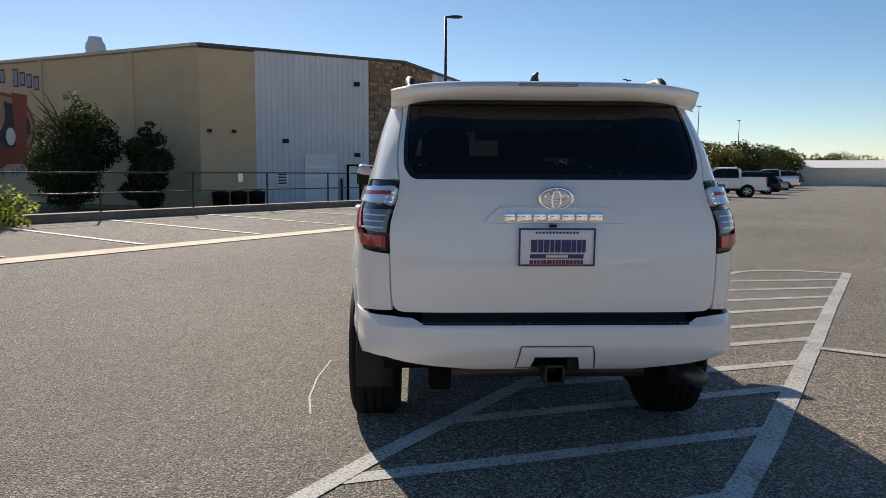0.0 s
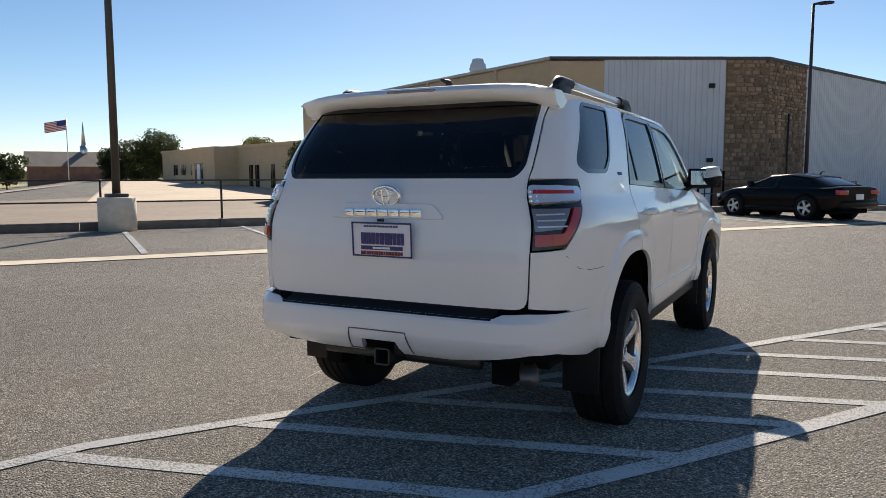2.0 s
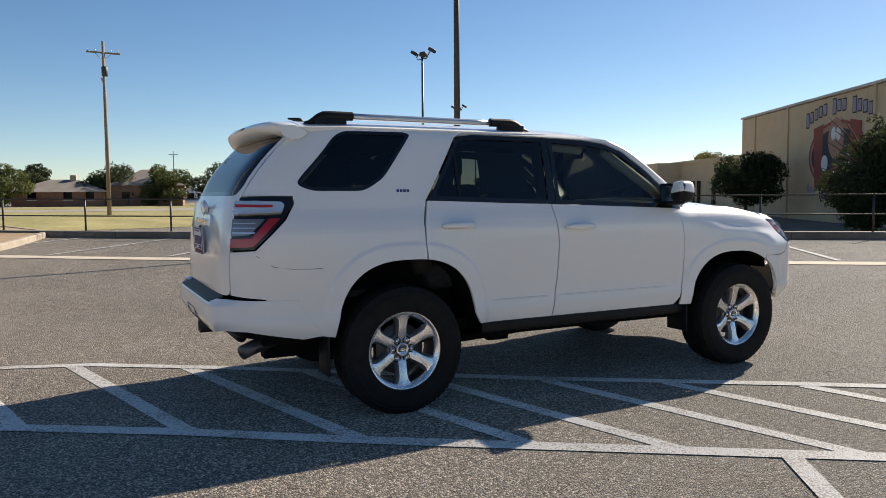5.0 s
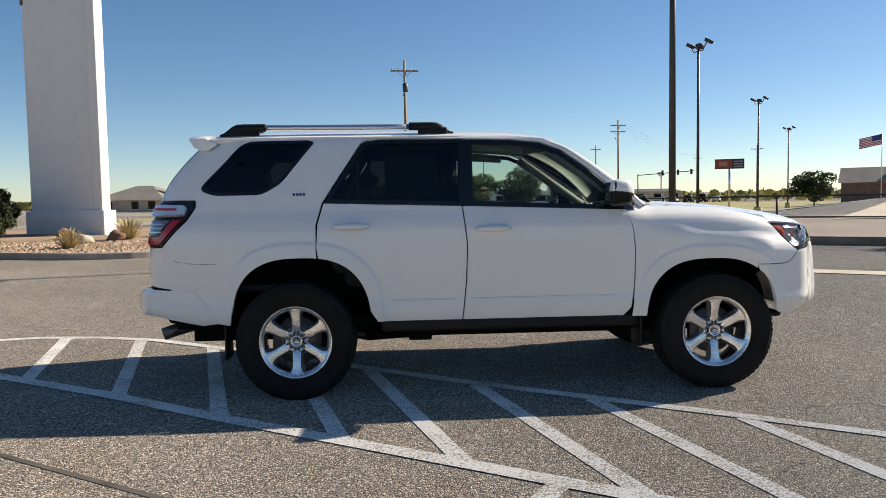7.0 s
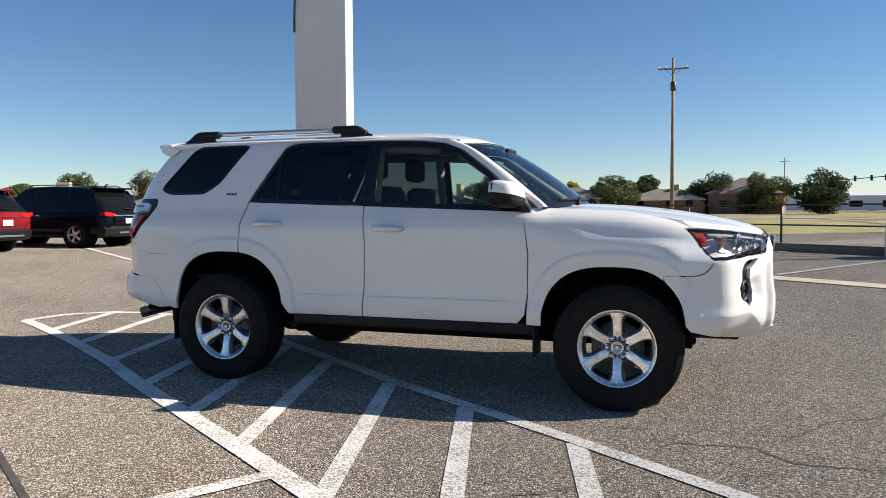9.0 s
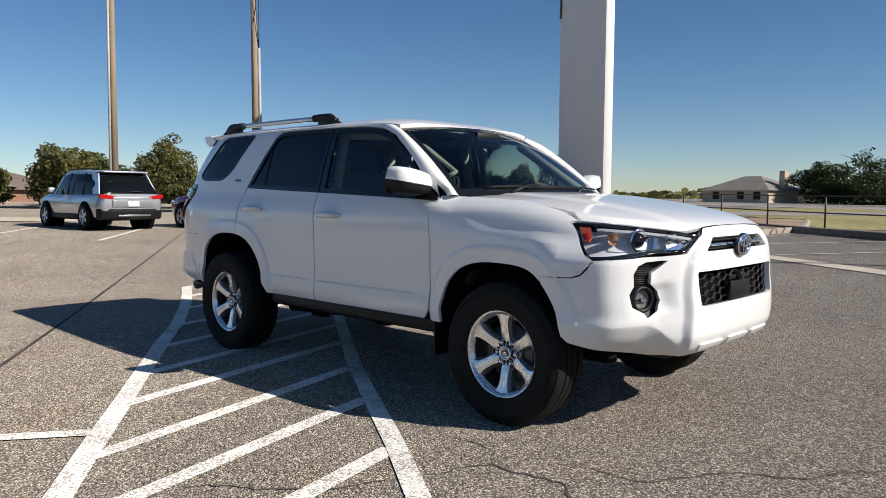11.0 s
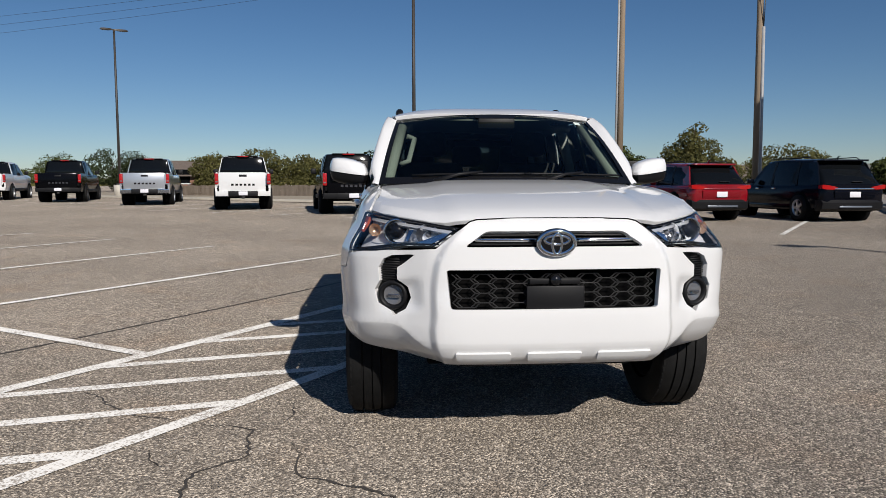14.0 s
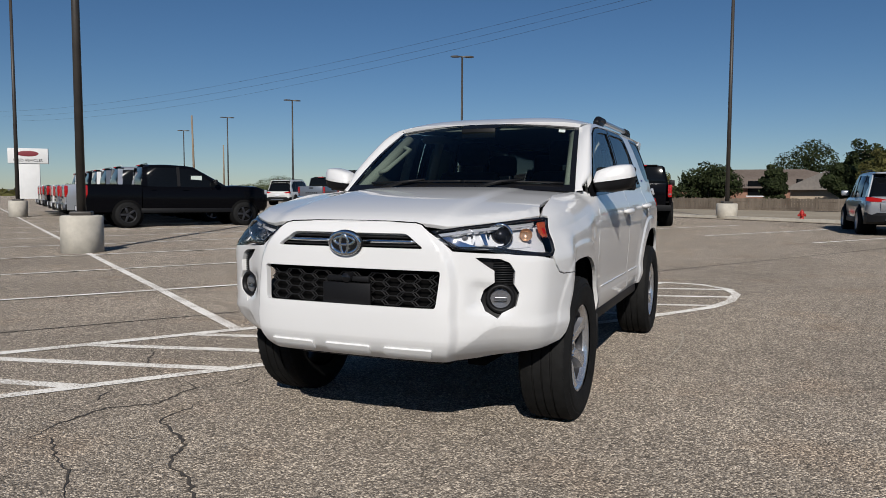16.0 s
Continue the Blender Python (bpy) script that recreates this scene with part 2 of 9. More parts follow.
def bm_box(bm, x0, y0, z0, x1, y1, z1, bevel=0.0, m=None):
    g = bmesh.ops.create_cube(bm, size=1.0)
    vs = g["verts"]
    for v in vs:
        v.co = Vector(((x0 + x1) / 2 + v.co.x * (x1 - x0), (y0 + y1) / 2 + v.co.y * (y1 - y0), (z0 + z1) / 2 + v.co.z * (z1 - z0)))
    es = list({e for v in vs for e in v.link_edges})
    if bevel:
        r = bmesh.ops.bevel(bm, geom=es, offset=bevel, segments=2, affect="EDGES", profile=0.5)
        vs = list({v for f in r["faces"] for v in f.verts} | {v for v in vs if v.is_valid})
    if m is not None:
        bmesh.ops.transform(bm, matrix=m, verts=[v for v in vs if v.is_valid])
    return vs


def box(name, x0, y0, z0, x1, y1, z1, material, parent=None, bevel=0.0, label="", m=None):
    bm = bmesh.new()
    bm_box(bm, x0, y0, z0, x1, y1, z1, bevel, m)
    return part(name, bm, material, parent, label, 40 if bevel else None)


def bm_tube(bm, p0, p1, r0, r1=None, n=10, caps=True):
    r1 = r0 if r1 is None else r1
    p0, p1 = Vector(p0), Vector(p1)
    q = (p1 - p0).to_track_quat("Z", "Y").to_matrix()
    a = [bm.verts.new(p0 + q @ Vector((r0 * math.cos(2 * math.pi * i / n), r0 * math.sin(2 * math.pi * i / n), 0))) for i in range(n)]
    b = [bm.verts.new(p1 + q @ Vector((r1 * math.cos(2 * math.pi * i / n), r1 * math.sin(2 * math.pi * i / n), 0))) for i in range(n)]
    for i in range(n):
        bm.faces.new((a[i], a[(i + 1) % n], b[(i + 1) % n], b[i]))
    if caps:
        bm.faces.new(a[::-1])
        bm.faces.new(b)


def tube(name, p0, p1, r0, material, parent=None, r1=None, n=10, label=""):
    bm = bmesh.new()
    bm_tube(bm, p0, p1, r0, r1, n)
    return part(name, bm, material, parent, label, 50)


def bm_path(bm, pts, r, n=8):
    """A bent tube along points."""
    pts = [Vector(p) for p in pts]
    rings = []
    up = Vector((0, 0, 1))
    for i, p in enumerate(pts):
        d = (pts[min(i + 1, len(pts) - 1)] - pts[max(i - 1, 0)]).normalized()
        s = d.cross(up)
        s = s.normalized() if s.length > 1e-4 else Vector((1, 0, 0))
        t = s.cross(d)
        rr = r[i] if isinstance(r, (list, tuple)) else r
        rings.append([bm.verts.new(p + rr * (math.cos(2 * math.pi * k / n) * s + math.sin(2 * math.pi * k / n) * t)) for k in range(n)])
    for a, b in zip(rings, rings[1:]):
        for k in range(n):
            bm.faces.new((a[k], a[(k + 1) % n], b[(k + 1) % n], b[k]))
    bm.faces.new(rings[0][::-1])
    bm.faces.new(rings[-1])


def bm_lathe(bm, prof, n=32, axis="Z", m=None, close=False):
    """A body of revolution; prof holds (radius, height)."""
    rings = []
    for r, h in prof:
        ring = []
        for i in range(n):
            a = 2 * math.pi * i / n
            c = (r * math.cos(a), r * math.sin(a), h) if axis == "Z" else (h, r * math.cos(a), r * math.sin(a))
            v = Vector(c)
            ring.append(bm.verts.new(m @ v if m is not None else v))
        rings.append(ring)
    for a, b in zip(rings, rings[1:]):
        for k in range(n):
            bm.faces.new((a[k], a[(k + 1) % n], b[(k + 1) % n], b[k]))
    if close:
        bm.faces.new(rings[0][::-1])
        bm.faces.new(rings[-1])


def smoothstep(a, b, x):
    t = min(max((x - a) / (b - a), 0.0), 1.0)
    return t * t * (3 - 2 * t)


def curve(pts, x):
    """A smooth curve through (x, y) points (monotone in x)."""
    if x <= pts[0][0]:
        return pts[0][1]
    if x >= pts[-1][0]:
        return pts[-1][1]
    for i in range(len(pts) - 1):
        if x <= pts[i + 1][0]:
            x0, y0 = pts[i]
            x1, y1 = pts[i + 1]
            h = x1 - x0
            d = (y1 - y0) / h
            dl = (y0 - pts[i - 1][1]) / (x0 - pts[i - 1][0]) if i else d
            dr = (pts[i + 2][1] - y1) / (pts[i + 2][0] - x1) if i + 2 < len(pts) else d
            m0 = 0 if d * dl <= 0 else 2 * d * dl / (d + dl)
            m1 = 0 if d * dr <= 0 else 2 * d * dr / (d + dr)
            t = (x - x0) / h
            return (2 * t**3 - 3 * t**2 + 1) * y0 + (t**3 - 2 * t**2 + t) * h * m0 + (3 * t**2 - 2 * t**3) * y1 + (t**3 - t**2) * h * m1


# ---- the lie of the land ----
U, V = Vector((0.815, -0.58, 0)), Vector((0.58, 0.815, 0))   # the lot's grid: across and along the bays
LOT = math.degrees(math.atan2(V.y, V.x))


def soft(v, k):
    return math.log1p(math.exp(-abs(v) / k)) * k + max(v, 0)


def land(x, y, lot=False):
    """Height of the ground: level under the car, rising to the fence and behind the car; a step down past the kerb."""
    a, b = 0.815 * x - 0.58 * y, 0.58 * x + 0.815 * y
    z = 0.0146 * soft(-2 - max(a, -14.5), 0.8) * smoothstep(-40, -18, b)
    z += 0.0123 * (soft(-1.5 - y, 1.0) - soft(-46.5 - y, 8.0)) - 0.022 * (soft(y - 20, 2.0) - soft(y - 45, 4.0))
    if a < -13.7 and not lot:
        z += (-0.56 - z) * smoothstep(-34, -20, b)
        z += 1.6 * smoothstep(-40, -100, a) * smoothstep(-14, 4, b)
    return z


def ab(a, b, z=0.0):
    """A place by the lot's grid, on the ground."""
    p = a * U + b * V
    return Vector((p.x, p.y, land(p.x, p.y) + z))


def at(x, y, dz=0.0, turn=0.0):
    return pose(x, y, land(x, y) + dz, 0, 0, turn)

# ---- ground ----
def axis_steps(far, near, fine, coarse):
    out, v = [], -far
    while v <= far:
        out.append(v)
        v += fine if abs(v) < near else coarse
    return out


def build_ground():
    """One sheet in the lot's grid, with a line of its mesh on the kerb where it steps down."""
    far = [3000, 1500, 700, 350]
    av = [-v for v in far] + [v for v in axis_steps(200, 60, 1.25, 10) if abs(v + 13.75) > 1.3] + [-15.0, -13.95, -13.68, -12.5] + far[::-1]
    av.sort()
    bv = [-v for v in far] + axis_steps(200, 60, 1.25, 10) + far[::-1]
    verts = []
    for b in bv:
        for a in av:
            p = a * U + b * V
            verts.append((p.x, p.y, land(p.x, p.y)))
    n = len(av)
    faces = [(j * n + i, j * n + i + 1, (j + 1) * n + i + 1, (j + 1) * n + i) for j in range(len(bv) - 1) for i in range(n - 1)]
    g = add_mesh("ground", verts, faces, ASPHALT, smooth=False)
    tagged(g, "grey-beige asphalt parking lot with coarse stones and stains", "ground", kind="structure")


def strip(name, pts, width, material, z=0.004, step=0.6, parent=None):
    """A flat ribbon laid on the ground along points (x, y)."""
    path = []
    for (x0, y0), (x1, y1) in zip(pts, pts[1:]):
        d = math.hypot(x1 - x0, y1 - y0)
        k = max(1, int(d / step))
        path += [(x0 + (x1 - x0) * i / k, y0 + (y1 - y0) * i / k) for i in range(k)]
    path.append(pts[-1])
    verts, faces = [], []
    for i, (x, y) in enumerate(path):
        a, b = path[max(i - 1, 0)], path[min(i + 1, len(path) - 1)]
        d = Vector((b[0] - a[0], b[1] - a[1], 0)).normalized()
        s = Vector((-d.y, d.x, 0)) * width / 2
        for q in (Vector((x, y, 0)) + s, Vector((x, y, 0)) - s):
            verts.append((q.x, q.y, land(q.x, q.y) + z))
    for i in range(len(path) - 1):
        faces.append((2 * i, 2 * i + 1, 2 * i + 3, 2 * i + 2))
    ob = add_mesh(name, verts, faces, material, parent)
    return ob


def ab2(a, b):
    p = a * U + b * V
    return (p.x, p.y)


def build_markings():
    lot_marks = thing("road_marking", "worn white painted hatching and bay lines on asphalt", "road marking", kind="structure")
    W = 0.105
    # the hatched zone: a long band with rounded ends
    left = [(-0.62, -5.02), (-1.1, -4.97), (-1.42, -4.66), (-1.56, -4.2), (-1.52, -3.6), (-1.34, -3.03), (-0.8, -2.17), (0.1, -0.9), (0.61, -0.19), (1.55, 1.25), (2.29, 2.32), (3.45, 4.02), (3.79, 4.36), (4.2, 4.5), (4.65, 4.44), (5.2, 4.2)]
    strip("outline", left, W, LINE, 0.006, 0.25, lot_marks)
    right = [(-0.62, -5.02), (-0.42, -4.62), (0.02, -3.8), (0.7, -2.66), (1.2, -1.94), (2.2, -0.4), (2.62, 0.24), (3.47, 1.56), (4.74, 3.5), (5.2, 4.2)]
    strip("outline", right, W + 0.015, LINE, 0.006, 0.25, lot_marks)
    for y0 in (-4.62, -3.93, -3.18, -2.4, -1.62, -0.97, -0.2, 0.5, 1.26, 2.02, 2.76, 3.5):
        x0 = curve([(y, x) for x, y in left[3:13]], y0) + 0.04
        k = 0.27 if y0 < 1 else 0.27 - 0.075 * (y0 - 1)
        # run to the far outline
        x1 = x0
        for i in range(400):
            x1 += 0.01
            y1 = y0 + k * (x1 - x0)
            if x1 > curve([(y, x) for x, y in right], y1) - 0.03:
                break
        strip("stripe", [(x0, y0), (x1, y1)], W, LINE, 0.004, 0.4, lot_marks)
    # the bays beside it
    strip("bay_line", [(2.5, -0.0), ab2(5.2, 1.5), ab2(60, 2.95)], W, LINE, 0.008, 1.0, lot_marks)
    base = Vector((2.64, -0.12, 0))
    a0 = base.dot(U)
    for k in range(1, 18):
        a = a0 + 2.95 * k
        strip("bay_line", [ab2(a, -4.68), ab2(a, 6.9)], W, LINE, 0.01, 1.0, lot_marks)
    # bays at the back kerb
    for j in range(-3, 16):
        q = ab(8.5 + 3.02 * j, -12.75)
        e = q - 5.5 * V
        strip("bay_line", [(q.x, q.y), (e.x, e.y)], W * 1.1, LINE, 0.012, 1.0, lot_marks)
    # bays along the fence
    for b in (-13.0, -10.3, -7.6, -4.9, -2.15, 0.45, 2.75, 5.3, 8.1, 10.8, 13.5, 16.2, 18.9):
        strip("bay_line", [ab2(-13.45, b), ab2(-8.3, b)], W * 1.1, LINE, 0.012, 1.0, lot_marks)
    # concrete gutter along the bays
    g = strip("gutter", [ab2(-7.85, -15), ab2(-7.85, 26)], 0.5, noisy("gutter_concrete", (0.33, 0.285, 0.235), (0.5, 0.445, 0.37), 3, 0.9, bump=0.2, bump_scale=40), 0.012, 1.0)
    tagged(g, "pale concrete gutter strip set in the asphalt", "gutter", kind="structure")
    # tar seams
    seam = thing("asphalt_seam", "dark tar-filled seams and cracks in the asphalt", "asphalt seam", kind="structure")
    def seam_line(pts, w):
        strip("seam", pts, w, TAR, 0.003, 0.5, seam)
    seam_line([(-6.5, -16.3), (1.25, -3.75), (3.08, -0.85), (6.2, 4.0)], 0.035)
    # branching cracks in front of the car
    rnd = random.Random(21)
    def crack(pts, w):
        path = [Vector((*pts[0], 0))]
        for p, q in zip(pts, pts[1:]):
            d = Vector((q[0] - p[0], q[1] - p[1], 0))
            k = max(2, int(d.length / 0.035))
            side = Vector((-d.y, d.x, 0)).normalized()
            for i in range(1, k + 1):
                path.append(Vector((*p, 0)) + d * (i / k) + side * (rnd.uniform(-0.014, 0.014) if i < k else 0))
        vs, fs = [], []
        n = len(path)
        for i, p in enumerate(path):
            d = (path[min(i + 1, n - 1)] - path[max(i - 1, 0)]).normalized()
            hw = w * rnd.uniform(0.35, 1.0) * min(1.0, 0.25 + 3.0 * min(i, n - 1 - i) / n)
            for sg in (1, -1):
                v = p + sg * hw * Vector((-d.y, d.x, 0))
                vs.append((v.x, v.y, land(v.x, v.y) + 0.0035))
        fs = [(2 * i, 2 * i + 1, 2 * i + 3, 2 * i + 2) for i in range(n - 1)]
        add_mesh("crack", vs, fs, TAR, seam)
    crack([(1.28, 1.24), (1.24, 1.47), (1.27, 1.65), (1.41, 1.75)], 0.005)
    crack([(1.72, 1.66), (1.54, 1.67), (1.41, 1.75), (1.41, 1.91), (1.37, 2.1), (1.45, 2.18), (1.57, 2.3), (1.57, 2.6), (1.49, 2.85)], 0.009)
    crack([(1.2, 1.95), (1.13, 2.1), (1.14, 2.25), (1.1, 2.38), (0.88, 2.5), (0.71, 2.61), (0.66, 2.77), (0.56, 2.88), (0.41, 2.93), (0.24, 3.09), (0.1, 3.5)], 0.011)
    crack([(2.55, 0.96), (2.44, 1.04), (2.3, 1.25), (2.11, 1.44), (1.83, 1.57)], 0.007)
    crack([(1.84, 2.01), (1.79, 2.15), (1.71, 2.22)], 0.005)
    crack([(1.49, 2.85), (1.41, 2.79), (1.14, 2.98), (0.92, 3.1), (0.7, 3.3)], 0.008)
    crack([(1.8, 2.9), (2.1, 3.4), (2.0, 4.1), (2.4, 4.8)], 0.004)
    crack([(0.1, -2.4), (-0.1, -2.75), (-0.42, -3.05), (-0.5, -3.6)], 0.006)
    # pale scuff beside the car
    strip("scuff", [(-1.18, -1.5), (-1.23, -1.2), (-1.24, -0.77), (-1.2, -0.3)], 0.012, mat("pale_scuff", (0.36, 0.33, 0.28), 0.9), 0.004, 0.1, seam)


build_ground()
build_markings()

# ---- the white car ----
from mathutils import geometry

Y0F, Y0R = 1.45, -1.6          # where the front and rear corners begin to turn in
PR, QR = 8.0, 3.2


def quarter(p, q, w, l):
    pts = []
    for i in range(241):
        a = math.pi / 2 * i / 240
        pts.append((max(math.sin(a), 0.0) ** (2 / p), max(math.cos(a), 0.0) ** (2 / q)))
    s, out = 0.0, []
    for i, (x, y) in enumerate(pts):
        if i:
            s += math.hypot((x - pts[i - 1][0]) * w, (y - pts[i - 1][1]) * l)
        out.append((s, x, y))
    return out


def nose_plan():
    """The nose from above: a flat front, slanting cheeks, then the flanks."""
    pts = [(0, 1.0), (0.25, 0.998), (0.42, 0.988), (0.52, 0.965), (0.60, 0.90), (0.685, 0.826), (0.75, 0.752), (0.79, 0.69), (0.812, 0.635), (0.832, 0.56), (0.852, 0.455), (0.866, 0.33), (0.873, 0.18), (0.875, 0)]
    fine = []
    for a, b in zip(pts, pts[1:]):
        fine += [(a[0] + (b[0] - a[0]) * k / 30, a[1] + (b[1] - a[1]) * k / 30) for k in range(30)]
    fine.append(pts[-1])
    for _ in range(160):
        fine = fine[:1] + [((a[0] + 2 * b[0] + c[0]) / 4, (a[1] + 2 * b[1] + c[1]) / 4) for a, b, c in zip(fine, fine[1:], fine[2:])] + fine[-1:]
    out, s = [(0.0, 0.0, 1.0)], 0.0
    for a, b in zip(fine, fine[1:]):
        s += math.hypot(b[0] - a[0], (b[1] - a[1]) * 0.85)
        out.append((s, b[0] / 0.875, b[1]))
    return out


TF, TR = nose_plan(), quarter(PR, QR, 0.875, 0.8)
SF = TF[-1][0]
SS = SF + Y0F - Y0R
SE = SS + TR[-1][0]


def look_up(tab, k, v):
    """Linear search in a table by its column k; gives the row."""
    lo, hi = 0, len(tab) - 1
    rising = tab[-1][k] > tab[0][k]
    while hi - lo > 1:
        m = (lo + hi) // 2
        if (tab[m][k] < v) == rising:
            lo = m
        else:
            hi = m
    a, b = tab[lo], tab[hi]
    t = 0 if a[k] == b[k] else min(max((v - a[k]) / (b[k] - a[k]), 0), 1)
    return tuple(a[i] + (b[i] - a[i]) * t for i in range(3))


def fx(x):
    """The girth coordinate at x on the nose."""
    return math.copysign(look_up(TF, 1, abs(x) / 0.875)[0], x)


def sy(y):
    """The girth coordinate at y on the right flank."""
    if y > Y0F:
        return look_up(TF, 2, (y - Y0F) / 0.85)[0]
    if y < Y0R:
        return SE - look_up(TR, 2, (Y0R - y) / 0.8)[0]
    return SF + Y0F - y


def rx(x):
    """The girth coordinate at x on the tail (right side)."""
    return SE - look_up(TR, 1, abs(x) / 0.875)[0]


NOSE = [(0.38, 2.12), (0.43, 2.21), (0.48, 2.275), (0.55, 2.305), (0.66, 2.31), (0.8, 2.295), (0.9, 2.29), (0.98, 2.285), (1.04, 2.265), (1.08, 2.235), (1.12, 2.15), (1.2, 2.0)]
TAIL = [(0.45, -2.33), (0.6, -2.39), (0.74, -2.405), (0.92, -2.41), (1.1, -2.395), (1.24, -2.365), (1.31, -2.335), (1.43, -2.28), (1.55, -2.19), (1.67, -2.075), (1.75, -1.98)]
TAIL_BUMPER = [(0.46, -2.3), (0.5, -2.4), (0.55, -2.455), (0.62, -2.485), (0.7, -2.48), (0.74, -2.44)]
SIDE = [(0.4, 0.80), (0.47, 0.835), (0.52, 0.858), (0.6, 0.872), (0.66, 0.866), (0.74, 0.872), (0.9, 0.883), (1.02, 0.886), (1.1, 0.883), (1.16, 0.868), (1.2, 0.85), (1.24, 0.832), (1.3, 0.818), (1.4, 0.793), (1.55, 0.752), (1.66, 0.714), (1.71, 0.69), (1.745, 0.645)]
SHOULDER = [(0.85, 1.235), (1.1, 1.23), (1.4, 1.215), (1.7, 1.185), (1.9, 1.16), (2.1, 1.135)]
SIDE_TOP = [(0.4, 0.80), (0.47, 0.835), (0.52, 0.858), (0.6, 0.872), (0.66, 0.866), (0.74, 0.872), (0.9, 0.883), (1.02, 0.886), (1.1, 0.876), (1.16, 0.85), (1.2, 0.81), (1.235, 0.745), (1.25, 0.70)]
ARCHES = ((1.363, 0.40, 0.445, 0.478), (-1.353, 0.42, 0.455, 0.514))   # y, z, half width, height of the openings


def arch_r(y, z, i):
    cy, cz, w, h = ARCHES[i]
    return ((abs(y - cy) / w) ** 2.7 + (max(z - cz, 0) / h) ** 2.7) ** (1 / 2.7)


def flare(y, z):
    d = 0.0
    for i in (0, 1):
        r = arch_r(y, z, i)
        d = max(d, 0.013 * min(max((1.205 - r) / 0.04, 0.0), 1.0) + 0.007 * (1 - smoothstep(1.0, 1.165, r)) + 0.006 * (1 - smoothstep(1.2, 1.5, r)))
    return d * smoothstep(0.38, 0.5, z)


def blister(y, z):
    """The front wing stands proud below a sloping ledge that fades out at both ends."""
    zl = curve([(0.9, 1.075), (1.1, 1.062), (1.42, 1.022), (1.8, 0.995)], y)
    k = smoothstep(0.92, 1.2, y) * (1 - smoothstep(1.62, 1.84, y))
    return 0.018 * k * min(max((zl + 0.05 - z) / 0.05, 0.0), 1.0) * smoothstep(0.86, 0.98, z)


def half_width(y, z):
    w = curve(SIDE, z)
    if y > 0.75:
        zz = z + (1.235 - curve(SHOULDER, y)) * smoothstep(0.8, 1.05, z)
        w2 = curve(SIDE_TOP, zz)
        t = smoothstep(0.75, 1.0, y)
        w = w + (w2 - w) * t
    w += blister(y, z) if y > 0.9 else 0.0
    return w * (1 - 0.012 * smoothstep(0.5, 2.0, y) - 0.010 * smoothstep(-1.0, -2.0, y))


def nose_edge(z):
    """Half width of the proud centre of the bumper."""
    return curve([(0.42, 0.5), (0.55, 0.515), (0.75, 0.51), (0.88, 0.49), (0.96, 0.455), (1.04, 0.4)], z)


def cheek_foot(x):
    """Height of the ridge under which the bumper's corner slants back."""
    return curve([(0.54, 0.485), (0.60, 0.54), (0.69, 0.61), (0.80, 0.60)], x)


def nose_relief(x, z):
    """The proud centre of the bumper, the scooped fog lamp corners, the chin."""
    e = nose_edge(z)
    d = 0.028 * (1 - smoothstep(e - 0.002, e + 0.032, abs(x))) - 0.02
    d -= 0.026 * smoothstep(0.555, 0.62, abs(x)) * (1 - smoothstep(0.66, 0.75, abs(x))) * math.exp(-(((z - 0.735 + 0.2 * (abs(x) - 0.66)) / 0.062) ** 4))
    d -= 0.55 * max(cheek_foot(abs(x)) - z, 0) * smoothstep(e - 0.008, e + 0.036, abs(x))
    return d


def girth(s, z, tail=None):
    """A point of the body at girth coordinate s (0 at the nose, SE at the tail) and height z."""
    sg, s = (-1 if s < 0 else 1), abs(s)
    if s <= SF:
        _, X, Yn = look_up(TF, 0, s)
        y = Y0F + Yn * (curve(NOSE, z) - Y0F)
        x = X * half_width(min(y, 2.0), z)
        k = smoothstep(0.0, 0.6, Yn)
        y += nose_relief(X * 0.875, z) * k
        x += flare(y, z) * (1 - smoothstep(0.1, 0.75, Yn))
        x += 0.07 * smoothstep(0.72, 0.93, X) * smoothstep(0.1, 0.4, Yn) * (1 - smoothstep(0.9, 1.06, z))
    elif s <= SS:
        y = Y0F - (s - SF)
        x = half_width(y, z) + flare(y, z)
    else:
        _, X, Yn = look_up(TR, 0, SE - s)
        y = Y0R + Yn * (curve(tail or TAIL, z) - Y0R)
        x = X * half_width(max(y, -2.0), z) + flare(y, z) * (1 - smoothstep(0.1, 0.75, Yn))
    return Vector((sg * x, y, z))


def girth_bumper(s, z):
    return girth(s, z, TAIL_BUMPER)


def inside(p, poly):
    c, j = False, len(poly) - 1
    for i in range(len(poly)):
        if (poly[i][1] > p[1]) != (poly[j][1] > p[1]) and p[0] < (poly[j][0] - poly[i][0]) * (p[1] - poly[i][1]) / (poly[j][1] - poly[i][1]) + poly[i][0]:
            c = not c
        j = i
    return c


def dense(poly, step):
    out = []
    for a, b in zip(poly, poly[1:] + poly[:1]):
        k = max(1, int(math.hypot(b[0] - a[0], b[1] - a[1]) / step + 0.5))
        out += [(a[0] + (b[0] - a[0]) * i / k, a[1] + (b[1] - a[1]) * i / k) for i in range(k)]
    return out


